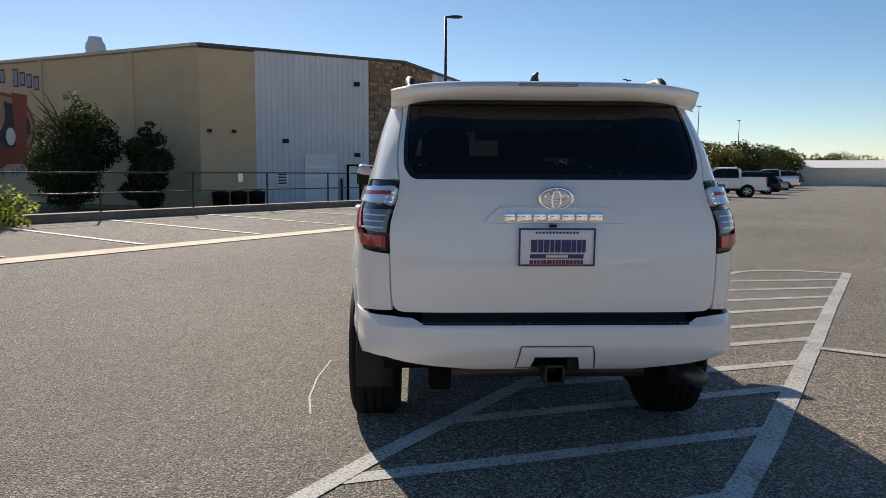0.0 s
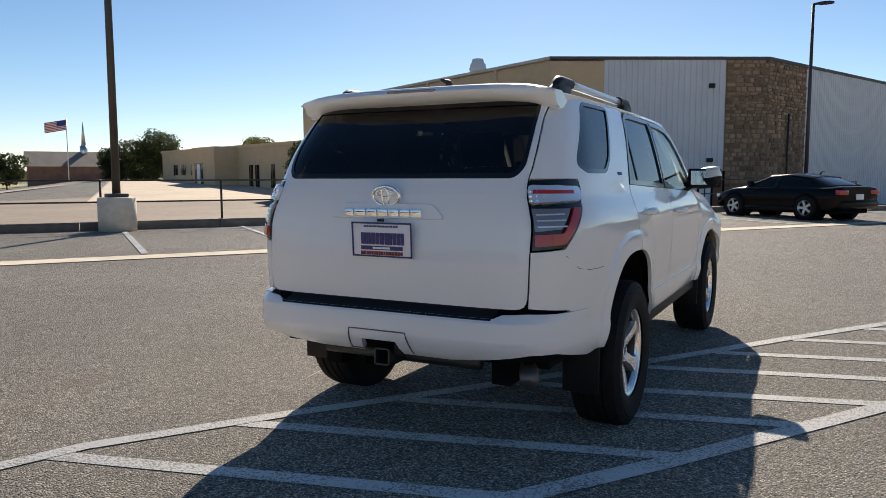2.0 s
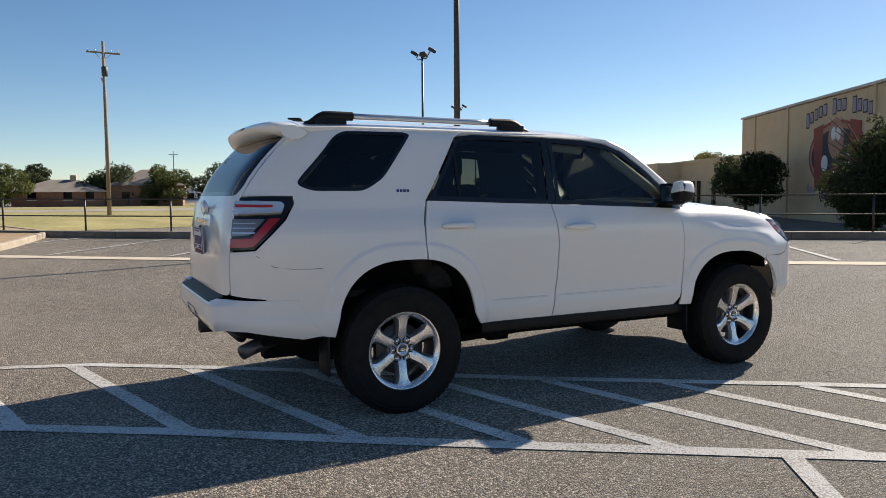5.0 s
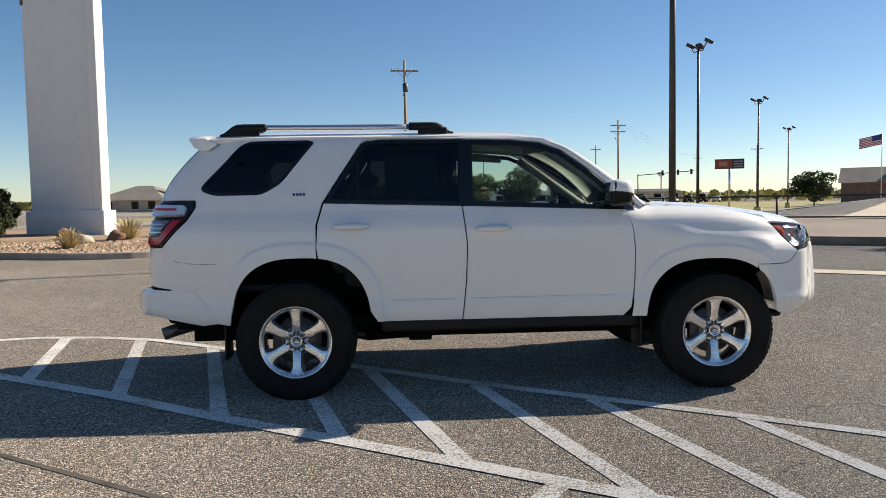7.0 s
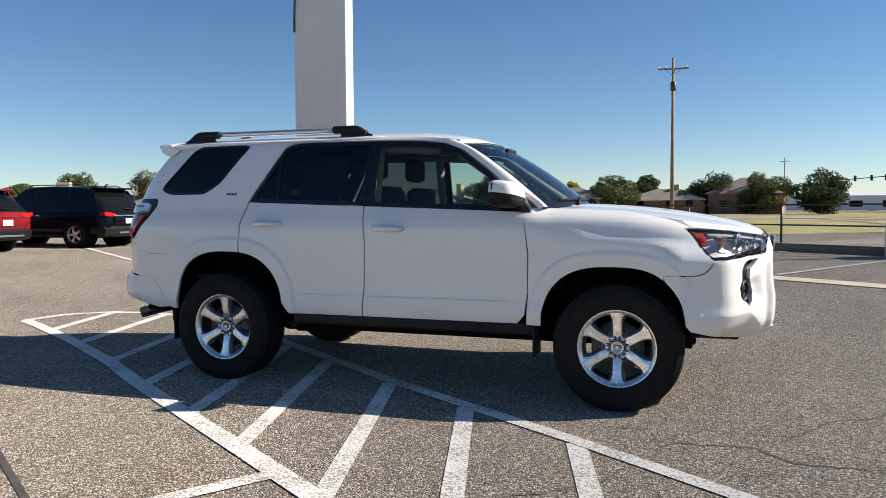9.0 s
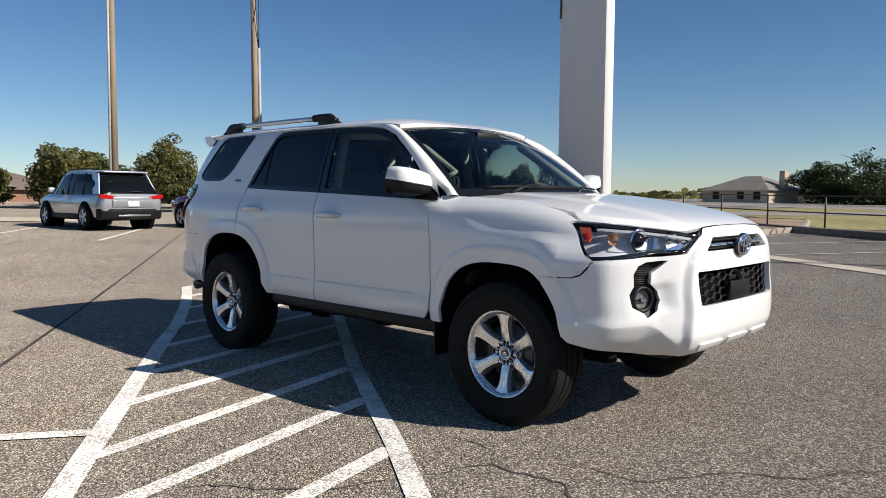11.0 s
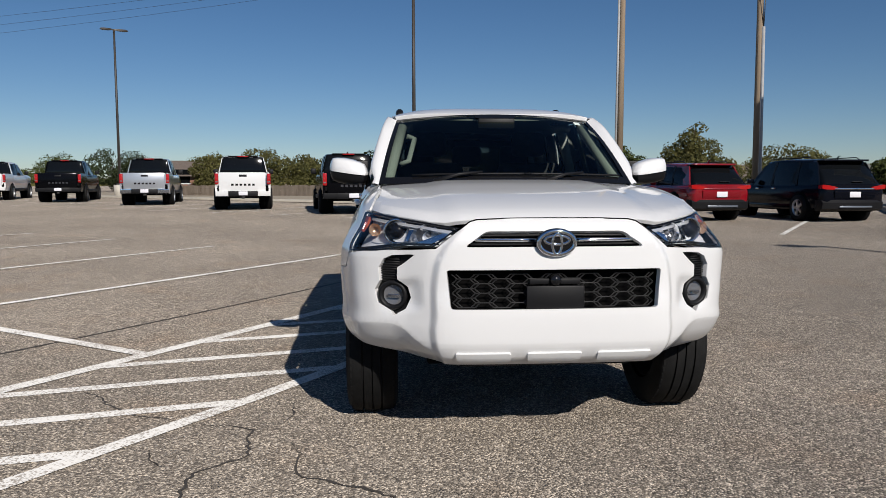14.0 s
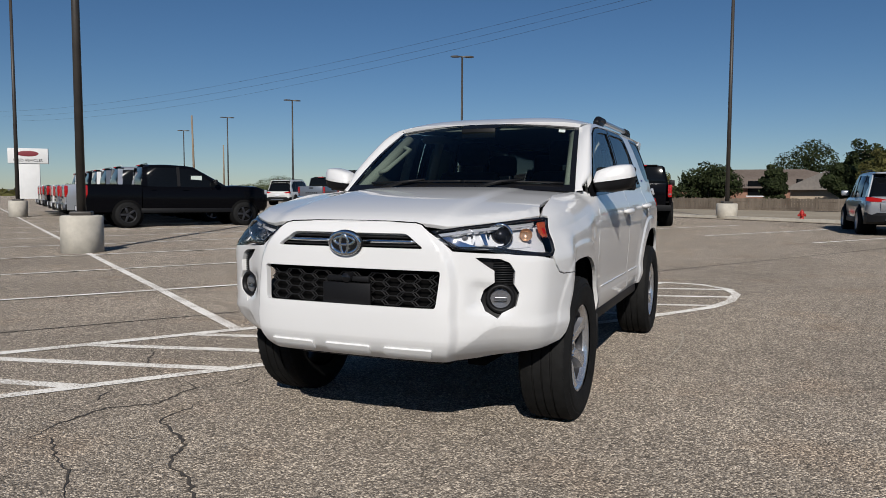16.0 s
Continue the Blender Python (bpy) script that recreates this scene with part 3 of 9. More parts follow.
def rounded(poly, r, n=4):
    """Rounds the corners of a polygon."""
    out = []
    m = len(poly)
    for i in range(m):
        p, a, b = Vector(poly[i]), Vector(poly[i - 1]), Vector(poly[(i + 1) % m])
        ra = min(r, (a - p).length * 0.45, (b - p).length * 0.45)
        q0, q1 = p + (a - p).normalized() * ra, p + (b - p).normalized() * ra
        for k in range(n + 1):
            t = k / n
            q = (1 - t) ** 2 * q0 + 2 * t * (1 - t) * p + t * t * q1
            out.append((q.x, q.y))
    return out


def surf_normal(surf, u, v, e=0.004):
    n = (surf(u, v + e) - surf(u, v - e)).cross(surf(u + e, v) - surf(u - e, v))
    return n.normalized() if n.length > 1e-9 else Vector((0, 0, 1))


def panel(name, outer, material, parent, holes=(), surf=girth, step=0.04, off=0.0, depth=0.02, flip=False, label="", lip=0.003, lines=(), smooth=50):
    """A sheet with thickness: a polygon in the surface's own coordinates, laid on it, with rounded rims turned inward."""
    loops = [dense(outer, step)] + [dense(h, step) for h in holes]
    pts, edges = [], []
    for lp in loops:
        k = len(pts)
        pts += lp
        edges += [(k + i, k + (i + 1) % len(lp)) for i in range(len(lp))]
    for ln in lines:
        # creases: rows of points that the sheet's faces follow
        lp = [(a[0] + (b[0] - a[0]) * i / 4, a[1] + (b[1] - a[1]) * i / 4) for a, b in zip(ln, ln[1:]) for i in range(4)] + [ln[-1]]
        k = len(pts)
        pts += lp
        edges += [(k + i, k + i + 1) for i in range(len(lp) - 1)]
    bnd = np.array(pts)
    us, vs = [p[0] for p in loops[0]], [p[1] for p in loops[0]]
    iu, iv = int((max(us) - min(us)) / step) + 1, int((max(vs) - min(vs)) / step) + 1
    for i in range(1, iu):
        for j in range(1, iv):
            p = (min(us) + (max(us) - min(us)) * i / iu, min(vs) + (max(vs) - min(vs)) * j / iv)
            if inside(p, outer) and not any(inside(p, h) for h in holes):
                if ((bnd - p) ** 2).sum(1).min() > (0.45 * step) ** 2:
                    pts.append(p)
    co, _, tris, _, _, _ = geometry.delaunay_2d_cdt([Vector(p) for p in pts], edges, [], 0, 1e-6)
    sgn = -1 if flip else 1
    bm = bmesh.new()
    top = []
    for c in co:
        n = surf_normal(surf, c.x, c.y) * sgn
        top.append((surf(c.x, c.y) + n * off, n))
    tv = [bm.verts.new(p) for p, n in top]
    used = {}
    for t in tris:
        t = list(t)
        if len(t) != 3:
            continue
        a, b, c = (co[i] for i in t)
        m = (a + b + c) / 3
        if not inside(m, outer) or any(inside(m, h) for h in holes):
            continue
        if (b - a).cross(c - a) > 0:
            t.reverse()
        if flip:
            t.reverse()
        try:
            bm.faces.new([tv[i] for i in t])
        except ValueError:
            continue
        for i in range(3):
            e = (t[i], t[(i + 1) % 3])
            if (e[1], e[0]) in used:
                used.pop((e[1], e[0]))
            else:
                used[e] = 1
    rim, rim2 = {}, {}
    for i, j in used:
        for k in (i, j):
            if k not in rim:
                p, n = top[k]
                rim[k] = bm.verts.new(p - n * lip)
                rim2[k] = bm.verts.new(p - n * depth)
    if lip:
        # draw the edge of the sheet in a little, so that its rim is rounded
        nrm = {}
        for i, j in used:
            d = (top[j][0] - top[i][0]).normalized()
            for k in (i, j):
                nrm[k] = nrm.get(k, Vector()) + top[k][1].cross(d)
        for k, v in nrm.items():
            if v.length > 1e-6:
                tv[k].co += v.normalized() * lip * 0.35
    for i, j in used:
        bm.faces.new((tv[j], tv[i], rim[i], rim[j]))
        bm.faces.new((rim[j], rim[i], rim2[i], rim2[j]))
    for v in [v for v in bm.verts if not v.link_faces]:
        bm.verts.remove(v)
    bm.verts.index_update()
    flat = {v.index: (co[k].x, co[k].y) for k, v in enumerate(tv) if v.is_valid}
    ob = part(name, bm, material, parent, label, smooth)
    # shade the sheet by the surface itself, a little inside each face so that creases stay crisp
    me, normals = ob.data, []
    for p in me.polygons:
        ids = list(p.vertices)
        if len(ids) == 3 and all(i in flat for i in ids):
            mu, mv = sum(flat[i][0] for i in ids) / 3, sum(flat[i][1] for i in ids) / 3
            for i in ids:
                u, v = flat[i]
                normals.append(surf_normal(surf, u + (mu - u) * 0.3, v + (mv - v) * 0.3, 0.007) * sgn)
        else:
            normals += [p.normal.copy() for _ in ids]
    me.normals_split_custom_set(normals)
    return ob


def ribbon(name, loop, inset, material, parent, surf=girth, off=0.0, thick=0.008, label="", step=0.03):
    """A frame of even width inside a closed loop on a surface."""
    lp = dense(loop, step)
    n = len(lp)
    area = sum(lp[i][0] * lp[(i + 1) % n][1] - lp[(i + 1) % n][0] * lp[i][1] for i in range(n))
    inner = []
    for i in range(n):
        a, b = Vector(lp[i - 1]), Vector(lp[(i + 1) % n])
        d = (b - a).normalized()
        nn = Vector((-d.y, d.x)) * (1 if area > 0 else -1)
        inner.append((lp[i][0] + nn.x * inset, lp[i][1] + nn.y * inset))
    bm = bmesh.new()
    ro = [bm.verts.new(surf(*p) + surf_normal(surf, *p) * off) for p in lp]
    ri = [bm.verts.new(surf(*p) + surf_normal(surf, *p) * off) for p in inner]
    rb = [bm.verts.new(surf(*p) + surf_normal(surf, *p) * (off - thick)) for p in inner]
    for i in range(n):
        j = (i + 1) % n
        bm.faces.new((ro[i], ro[j], ri[j], ri[i]))
        bm.faces.new((ri[i], ri[j], rb[j], rb[i]))
    bmesh.ops.recalc_face_normals(bm, faces=bm.faces)
    return part(name, bm, material, parent, label, 50), inner


def mirror_poly(poly):
    return [(-s, z) for s, z in poly]


def arch_line(i, ya, yb, r=1.0, n=26):
    """Points of a wheel opening from y = ya over the top to yb, in girth coordinates; the ends run down."""
    cy, cz, w, h = ARCHES[i]
    out = []
    for k in range(n + 1):
        y = ya + (yb - ya) * (0.5 - 0.5 * math.cos(math.pi * k / n))
        q = 1 - min(abs(y - cy) / (w * r), 1) ** 2.7
        out.append((sy(y), cz + h * r * max(q, 0) ** (1 / 2.7)))
    return out


def flare_lines(i, ya, yb, z0, z1, sg):
    """The creases of a wheel arch's flare, between two y and two heights."""
    out = []
    for r in (1.165, 1.205):
        ln = [(sg * s, z) for s, z in arch_line(i, ya, yb, r, 14) if z0 < z < z1]
        if len(ln) > 1:
            out.append(ln)
    return out


def roof_edge(y):
    return curve([(-2.1, 1.715), (-1.6, 1.735), (-0.6, 1.728), (0.0, 1.71), (0.25, 1.69), (0.42, 1.65)], y)


def roof_surf(x, y):
    zc = curve([(-2.2, 1.765), (-1.9, 1.782), (-1.2, 1.795), (-0.5, 1.792), (0.0, 1.782), (0.2, 1.762), (0.32, 1.738), (0.44, 1.70)], y)
    e = half_width(y, roof_edge(y)) + 0.005
    return Vector((x, y, zc - (zc - roof_edge(y)) * min(abs(x) / e, 1.2) ** 4))


def hood_surf(x, y):
    zc = curve([(0.9, 1.262), (1.1, 1.262), (1.4, 1.247), (1.7, 1.214), (1.9, 1.184), (2.05, 1.154), (2.15, 1.127), (2.22, 1.098), (2.3, 1.045)], y)
    drop = 0.026 * (abs(x) / 0.75) ** 3 + 0.012 * smoothstep(0.40, 0.50, abs(x))
    # the front edge rolls down to the lamps
    edge = curve([(0.40, 2.252), (0.466, 2.24), (0.53, 2.215), (0.594, 2.173), (0.664, 2.12), (0.735, 2.035), (0.782, 1.895)], abs(x))
    roll = curve([(0.40, 0.0), (0.466, 0.006), (0.594, 0.013), (0.664, 0.016), (0.735, 0.02), (0.782, 0.03)], abs(x))
    drop += roll * (1 - smoothstep(0.0, 0.1, edge - y))
    return Vector((x, y - 0.16 * abs(x) ** 2.4, zc - drop))


def wind_surf(u, v):
    """The windscreen; u -1 to 1 across, v 0 to 1 up."""
    w = 0.768 + (0.648 - 0.768) * v
    yc = 1.10 + (0.43 - 1.10) * v
    zc = 1.245 + (1.70 - 1.245) * v + 0.028 * math.sin(math.pi * v)
    return Vector((u * w, yc - (0.15 - 0.05 * v) * abs(u) ** 2.2, zc - (0.012 + 0.022 * v) * abs(u) ** 2))


def box_on(name, x0, y0, z0, x1, y1, z1, material, parent, bevel=0.01, label="", m=None):
    return box(name, x0, y0, z0, x1, y1, z1, material, parent, bevel, label, m)


def build_wheel(car, x, y, r=0.388):
    out = 1 if x > 0 else -1
    w = thing("wheel", "", "", pose(x, y, r, 0, 0, 0 if out > 0 else 180))
    del_keys = [k for k in ("label", "category") if k in w]
    for k in del_keys:
        del w[k]
    w.parent = car
    bm = bmesh.new()
    bm_lathe(bm, [(0.245, -0.115), (0.30, -0.128), (0.345, -0.128), (0.375, -0.112), (r, -0.085), (r, -0.052), (r - 0.009, -0.05), (r - 0.009, -0.043), (r, -0.041), (r, -0.004), (r - 0.009, -0.003), (r - 0.009, 0.003), (r, 0.004), (r, 0.041), (r - 0.009, 0.043), (r - 0.009, 0.05), (r, 0.052), (r, 0.085), (0.377, 0.108), (0.352, 0.124), (0.345, 0.122), (0.335, 0.128), (0.30, 0.128), (0.262, 0.122), (0.235, 0.112)], 72, "X")
    # shoulder blocks
    for k in range(60):
        a = 2 * math.pi * k / 60
        m = Matrix.Rotation(a, 4, "X") @ pose(0, 0, 0)
        for sx in (-1, 1):
            bm_box(bm, sx * 0.092 - 0.016, -0.012, r - 0.022, sx * 0.092 + 0.016, 0.012, r - 0.003 - 0.004, 0, m)
    part("tyre", bm, RUBBER, w, "", 30)
    bm = bmesh.new()
    bm_lathe(bm, [(0.235, -0.1), (0.215, -0.08), (0.195, 0.02), (0.2, 0.06), (0.205, 0.075)], 48, "X")
    part("rim_barrel", bm, ALLOY_DARK, w, "", 40)
    bm = bmesh.new()
    bm_lathe(bm, [(0.2, 0.04), (0.206, 0.078), (0.214, 0.09), (0.224, 0.098), (0.234, 0.106), (0.241, 0.104), (0.243, 0.09), (0.238, 0.08)], 64, "X")
    rim = part("rim", bm, WHEEL_ALLOY, w, "", 40)
    # six split spokes
    for k in range(6):
        m = Matrix.Rotation(2 * math.pi * k / 6, 4, "X")
        bm = bmesh.new()
        sect = []
        for rr, hw, xo in ((0.05, 0.04, 0.05), (0.08, 0.038, 0.06), (0.11, 0.036, 0.068), (0.15, 0.037, 0.076), (0.178, 0.042, 0.081), (0.196, 0.053, 0.085), (0.208, 0.072, 0.088), (0.216, 0.088, 0.09)):
            sect.append([Vector(c) for c in ((xo - 0.05, -hw - 0.002, rr), (xo - 0.02, -hw, rr), (xo - 0.014, -hw * 0.9, rr), (xo - 0.001, -hw * 0.68, rr), (xo, -hw * 0.62, rr), (xo + 0.001, -hw * 0.1, rr), (xo + 0.001, hw * 0.1, rr), (xo, hw * 0.62, rr), (xo - 0.001, hw * 0.68, rr), (xo - 0.014, hw * 0.9, rr), (xo - 0.02, hw, rr), (xo - 0.05, hw + 0.002, rr))])
        rings = [[bm.verts.new(m @ c) for c in sc] for sc in sect]
        for a, b in zip(rings, rings[1:]):
            for i in range(11):
                bm.faces.new((a[i], a[i + 1], b[i + 1], b[i])).material_index = 0 if 3 <= i <= 7 else 1
        bmesh.ops.recalc_face_normals(bm, faces=bm.faces)
        part("spoke", bm, WHEEL_ALLOY, rim, "", 20).data.materials.append(WHEEL_GREY)
        mm = m @ Matrix.Rotation(math.pi / 6, 4, "X")
        bm = bmesh.new()
        bm_lathe(bm, [(0.0145, 0.03), (0.0125, 0.058), (0.009, 0.066), (0.001, 0.067)], 6, "X", mm @ pose(0, 0, 0.062))
        part("lug_nut", bm, CHROME, rim, "", 30)
        bm = bmesh.new()
        bm_lathe(bm, [(0.024, 0.036), (0.024, 0.057), (0.019, 0.0575), (0.017, 0.04)], 18, "X", mm @ pose(0, 0, 0.062))
        part("lug_recess", bm, PITCH, rim, "", 30)
    bm = bmesh.new()
    bm_lathe(bm, [(0.1, 0.0), (0.099, 0.035), (0.093, 0.05), (0.085, 0.054), (0.03, 0.054)], 36, "X")
    part("hub", bm, WHEEL_GREY, rim, "", 30)
    bm = bmesh.new()
    bm_lathe(bm, [(0.04, 0.045), (0.04, 0.066), (0.037, 0.072), (0.031, 0.071), (0.029, 0.068), (0.001, 0.069)], 36, "X")
    part("hub_cap", bm, WHEEL_ALLOY, rim, "", 30)
    bm = bmesh.new()
    oval_ring(bm, 0, 0, 0.021, 0.014, 0.0025, 24)
    oval_ring(bm, 0, 0.004, 0.014, 0.006, 0.002, 20)
    bmesh.ops.transform(bm, matrix=pose(0.07, 0, 0, 0, 0, 90), verts=bm.verts)
    part("cap_rings", bm, mat_disc, rim, "", 60)
    bm = bmesh.new()
    bm_lathe(bm, [(0.001, 0.02), (0.155, 0.02), (0.157, 0.012), (0.157, -0.01)], 40, "X")
    part("brake_disc", bm, mat_disc, w, "", 40)
    bm = bmesh.new()
    bm_box(bm, -0.02, -0.16, -0.06, 0.035, -0.09, 0.08, 0.012)
    part("brake_caliper", bm, ALLOY_DARK, w, "", 40)
    return w


# near-black colour that stands in for the shade inside recesses and gaps
PITCH = mat("recess_shade_black", (0.003, 0.003, 0.003), 0.9, spec=0.1)
LAMP_CHROME = mat("satin_lamp_chrome", (0.78, 0.79, 0.81), 0.3, 0.25)
LAMP_HOUSE = mat("grey_lamp_housing", (0.66, 0.67, 0.7), 0.4, 0.0)
LAMP_CORNER = mat("amber_side_reflector", (0.4, 0.075, 0.03), 0.15, 0, 0.6)
LAMP_PEACH = mat("amber_signal_bowl", (0.6, 0.42, 0.3), 0.2, 0.6)
mat_disc = mat("brake_steel", (0.13, 0.125, 0.12), 0.45, 0.7)
SEAT = noisy("dark_seat_fabric", (0.02, 0.02, 0.021), (0.04, 0.04, 0.042), 30, 0.9)
LINER = mat("grey_headliner", (0.42, 0.42, 0.4), 0.9)
DASH = noisy("dark_dash_plastic", (0.02, 0.02, 0.021), (0.03, 0.03, 0.03), 40, 0.6)
MESH_BLACK = mat("grille_plastic", (0.012, 0.012, 0.013), 0.5, spec=0.3)
NAVY = mat("navy_print", (0.03, 0.03, 0.14), 0.5)
DARKRED = mat("maroon_print", (0.2, 0.02, 0.03), 0.5)
PLATE_WHITE = mat("plate_white", (0.75, 0.74, 0.78), 0.35)
STICKER = mat("paper_sticker", (0.62, 0.7, 0.64), 0.8)


def oval_ring(bm, cx, cz, a, b, r, n=40, y=0.0, tube_n=8):
    pts = [(cx + a * math.cos(2 * math.pi * i / n), cz + b * math.sin(2 * math.pi * i / n)) for i in range(n)]
    rings = []
    for i, (x, z) in enumerate(pts):
        d = Vector((pts[(i + 1) % n][0] - pts[i - 1][0], 0, pts[(i + 1) % n][1] - pts[i - 1][1])).normalized()
        s = Vector((d.z, 0, -d.x))
        rings.append([bm.verts.new(Vector((x, y, z)) + r * (math.cos(2 * math.pi * k / tube_n) * s + math.sin(2 * math.pi * k / tube_n) * Vector((0, 0.7, 0)))) for k in range(tube_n)])
    for i in range(n):
        a_, b_ = rings[i], rings[(i + 1) % n]
        for k in range(tube_n):
            bm.faces.new((a_[k], a_[(k + 1) % tube_n], b_[(k + 1) % tube_n], b_[k]))
    bmesh.ops.recalc_face_normals(bm, faces=bm.faces)


def build_suv():
    car = thing("suv", "white four-door sport utility vehicle parked across white hatching", "car")
    P = WHITE_PAINT
    # --- dark inner shell, wheel houses, floor
    bm = bmesh.new()
    ns, nz = 120, 13
    grid = []
    for i in range(-ns, ns + 1):
        s = SE * i / ns
        grid.append([girth(s, 0.5 + 0.72 * j / nz) for j in range(nz + 1)])
    vv = [[bm.verts.new((p.x * 0.962, p.y * 0.982, p.z)) for p in row] for row in grid]
    for i in range(2 * ns):
        for j in range(nz):
            c = (grid[i][j] + grid[i + 1][j + 1]) / 2
            if abs(c.x) > 0.6 and (arch_r(c.y, c.z, 0) < 1.08 or arch_r(c.y, c.z, 1) < 1.08):
                continue
            if c.y > 0.7 and c.z > 1.08 or c.y > 1.75 and c.z > 0.9:
                continue
            if c.y > 1.62:
                continue
            bm.faces.new((vv[i][j], vv[i][j + 1], vv[i + 1][j + 1], vv[i + 1][j]))
    part("inner_shell", bm, DARK, car)
    for i in (0, 1):
        cy, cz, w, h = ARCHES[i]
        for sg in (-1, 1):
            bm = bmesh.new()
            rows = []
            for k in range(25):
                a = math.pi * k / 24
                q = (abs(math.cos(a)) ** 2.7 + abs(math.sin(a)) ** 2.7) ** (-1 / 2.7)
                y, z = cy + w * 1.04 * q * math.cos(a), cz + 0.05 + (h - 0.05) * 1.03 * q * math.sin(a)
                rows.append([bm.verts.new((sg * x, y, z)) for x in (0.52, 0.68 if i == 0 and a < 0.75 else 0.84)])
            for a, b in zip(rows, rows[1:]):
                bm.faces.new((a[0], a[1], b[1], b[0]))
            bm.faces.new([r[0] for r in rows])
            part("wheel_house", bm, DARK, car)
    box("floor_pan", -0.72, -2.2, 0.46, 0.72, 1.72, 0.52, DARK, car)
    box("frame_rail", 0.42, -2.15, 0.34, 0.52, 1.82, 0.46, DARK, car, 0.01)
    box("frame_rail", -0.52, -2.15, 0.34, -0.42, 1.82, 0.46, DARK, car, 0.01)
    tube("rear_axle", (-0.72, -1.385, 0.388), (0.72, -1.385, 0.388), 0.055, DARK, car)
    bm = bmesh.new()
    bmesh.ops.create_uvsphere(bm, u_segments=16, v_segments=10, radius=0.15, matrix=pose(-0.05, -1.385, 0.37))
    part("differential", bm, DARK, car, "", 60)
    tube("front_axle", (-0.7, 1.385, 0.388), (0.7, 1.385, 0.388), 0.045, DARK, car)
    box("skid_plate", -0.34, 1.25, 0.33, 0.34, 1.84, 0.38, DARK, car, 0.02)
    box("fuel_tank", -0.6, -0.75, 0.33, 0.0, 0.2, 0.46, DARK, car, 0.04)
    bm = bmesh.new()
    bm_path(bm, [(0.30, 0.8, 0.4), (0.32, -0.6, 0.38), (0.55, -0.95, 0.36), (0.55, -1.7, 0.52), (0.58, -2.0, 0.5), (0.66, -2.28, 0.43)], 0.035, 10)
    part("exhaust_pipe", bm, ALLOY_DARK, car, "", 60)
    bm = bmesh.new()
    bm_path(bm, [(0.6, -2.12, 0.475), (0.64, -2.24, 0.445), (0.67, -2.31, 0.425)], 0.042, 14)
    part("exhaust_tip", bm, mat_disc, car, "brown steel exhaust tip", 60)
    for sg in (-1, 1):
        bm = bmesh.new()
        bm_path(bm, [(sg * 0.6, -0.95, 0.36), (sg * 0.6, -0.35, 0.39)], 0.028, 8)
        bm_box(bm, sg * 0.6 - 0.03, -0.66, 0.33, sg * 0.6 + 0.03, -0.5, 0.42, 0.01)
        part("control_arm", bm, DARK, car, "", 60)

    # --- flanks
    for sg in (1, -1):
        def q(poly):
            return [(sg * s, z) for s, z in poly]
        # front wing
        wing = [(sy(0.83), 0.5), (sy(0.845), 0.7), (sy(0.85), 0.95), (sy(0.83), 1.1), (sy(0.80), 1.2), (sy(0.86), 1.236), (sy(1.1), 1.228), (sy(1.4), 1.214), (sy(1.62), 1.188), (sy(1.75), 1.168), (sy(1.82), 1.152), (sy(1.868), 1.132), (sy(1.888), 1.113), (sy(1.838), 1.108), (sy(1.858), 1.06), (sy(1.885), 1.0), (sy(1.925), 0.953), (sy(1.963), 0.926), (sy(1.94), 0.887), (sy(1.906), 0.853), (sy(1.858), 0.839), (sy(1.668), 0.836)]
        arch = arch_line(0, 1.665, 0.93)
        arch = [p for p in arch if p[1] > 0.5]
        panel("front_wing", q(wing + arch + [(sy(0.925), 0.5)]), P, car, lines=flare_lines(0, 1.75, 0.87, 0.54, 1.1, sg) + [q([(sy(y), curve([(0.9, 1.075), (1.1, 1.062), (1.42, 1.022), (1.8, 0.995)], y) + o) for y in [0.95 + 0.1 * k for k in range(9)]]) for o in (0.0, 0.05)], smooth=32, step=0.032)
        # doors below the glass
        dr = [(sy(0.80), 1.212), (sy(0.826), 1.1), (sy(0.843), 0.95), (sy(0.839), 0.7), (sy(0.82), 0.56), (sy(0.77), 0.505), (sy(-0.300), 0.505), (sy(-0.273), 0.75), (sy(-0.263), 1.0), (sy(-0.29), 1.251)]
        def rows_at(zs, ya, yb):
            k = max(2, int(abs(yb - ya) / 0.16))
            return [q([(sy(ya + (yb - ya) * i / k), z) for i in range(k + 1)]) for z in zs]
        belt_rows = (0.53, 0.6, 0.66, 0.74, 1.02, 1.1, 1.16, 1.2, 1.228)
        door = panel("front_door", q(dr), P, car, lines=rows_at(belt_rows, -0.24, 0.72))
        rear_arch = [p for p in arch_line(1, -1.235, -0.905) if p[1] > 0.5]
        rd = [(sy(-0.297), 1.251), (sy(-0.27), 1.0), (sy(-0.28), 0.75), (sy(-0.307), 0.505), (sy(-0.86), 0.505)] + rear_arch[::-1] + [(sy(-1.245), 1.0), (sy(-1.238), 1.15), (sy(-1.20), 1.284)]
        rdoor = panel("rear_door", q(rd), P, car, lines=flare_lines(1, -1.22, -0.83, 0.54, 1.2, sg) + rows_at((1.1, 1.16, 1.2, 1.235), -1.17, -0.32), smooth=32)
        # the strip of sheet under the wing's rear edge and the sill
        box("sill", sg * 0.80 - 0.05, -0.84, 0.43, sg * 0.80 + 0.05, 0.9, 0.515, BLACK_TRIM, car, 0.02)
        # quarter panel with its window
        qa = [p for p in arch_line(1, -1.815, -1.247) if p[1] > 0.52]
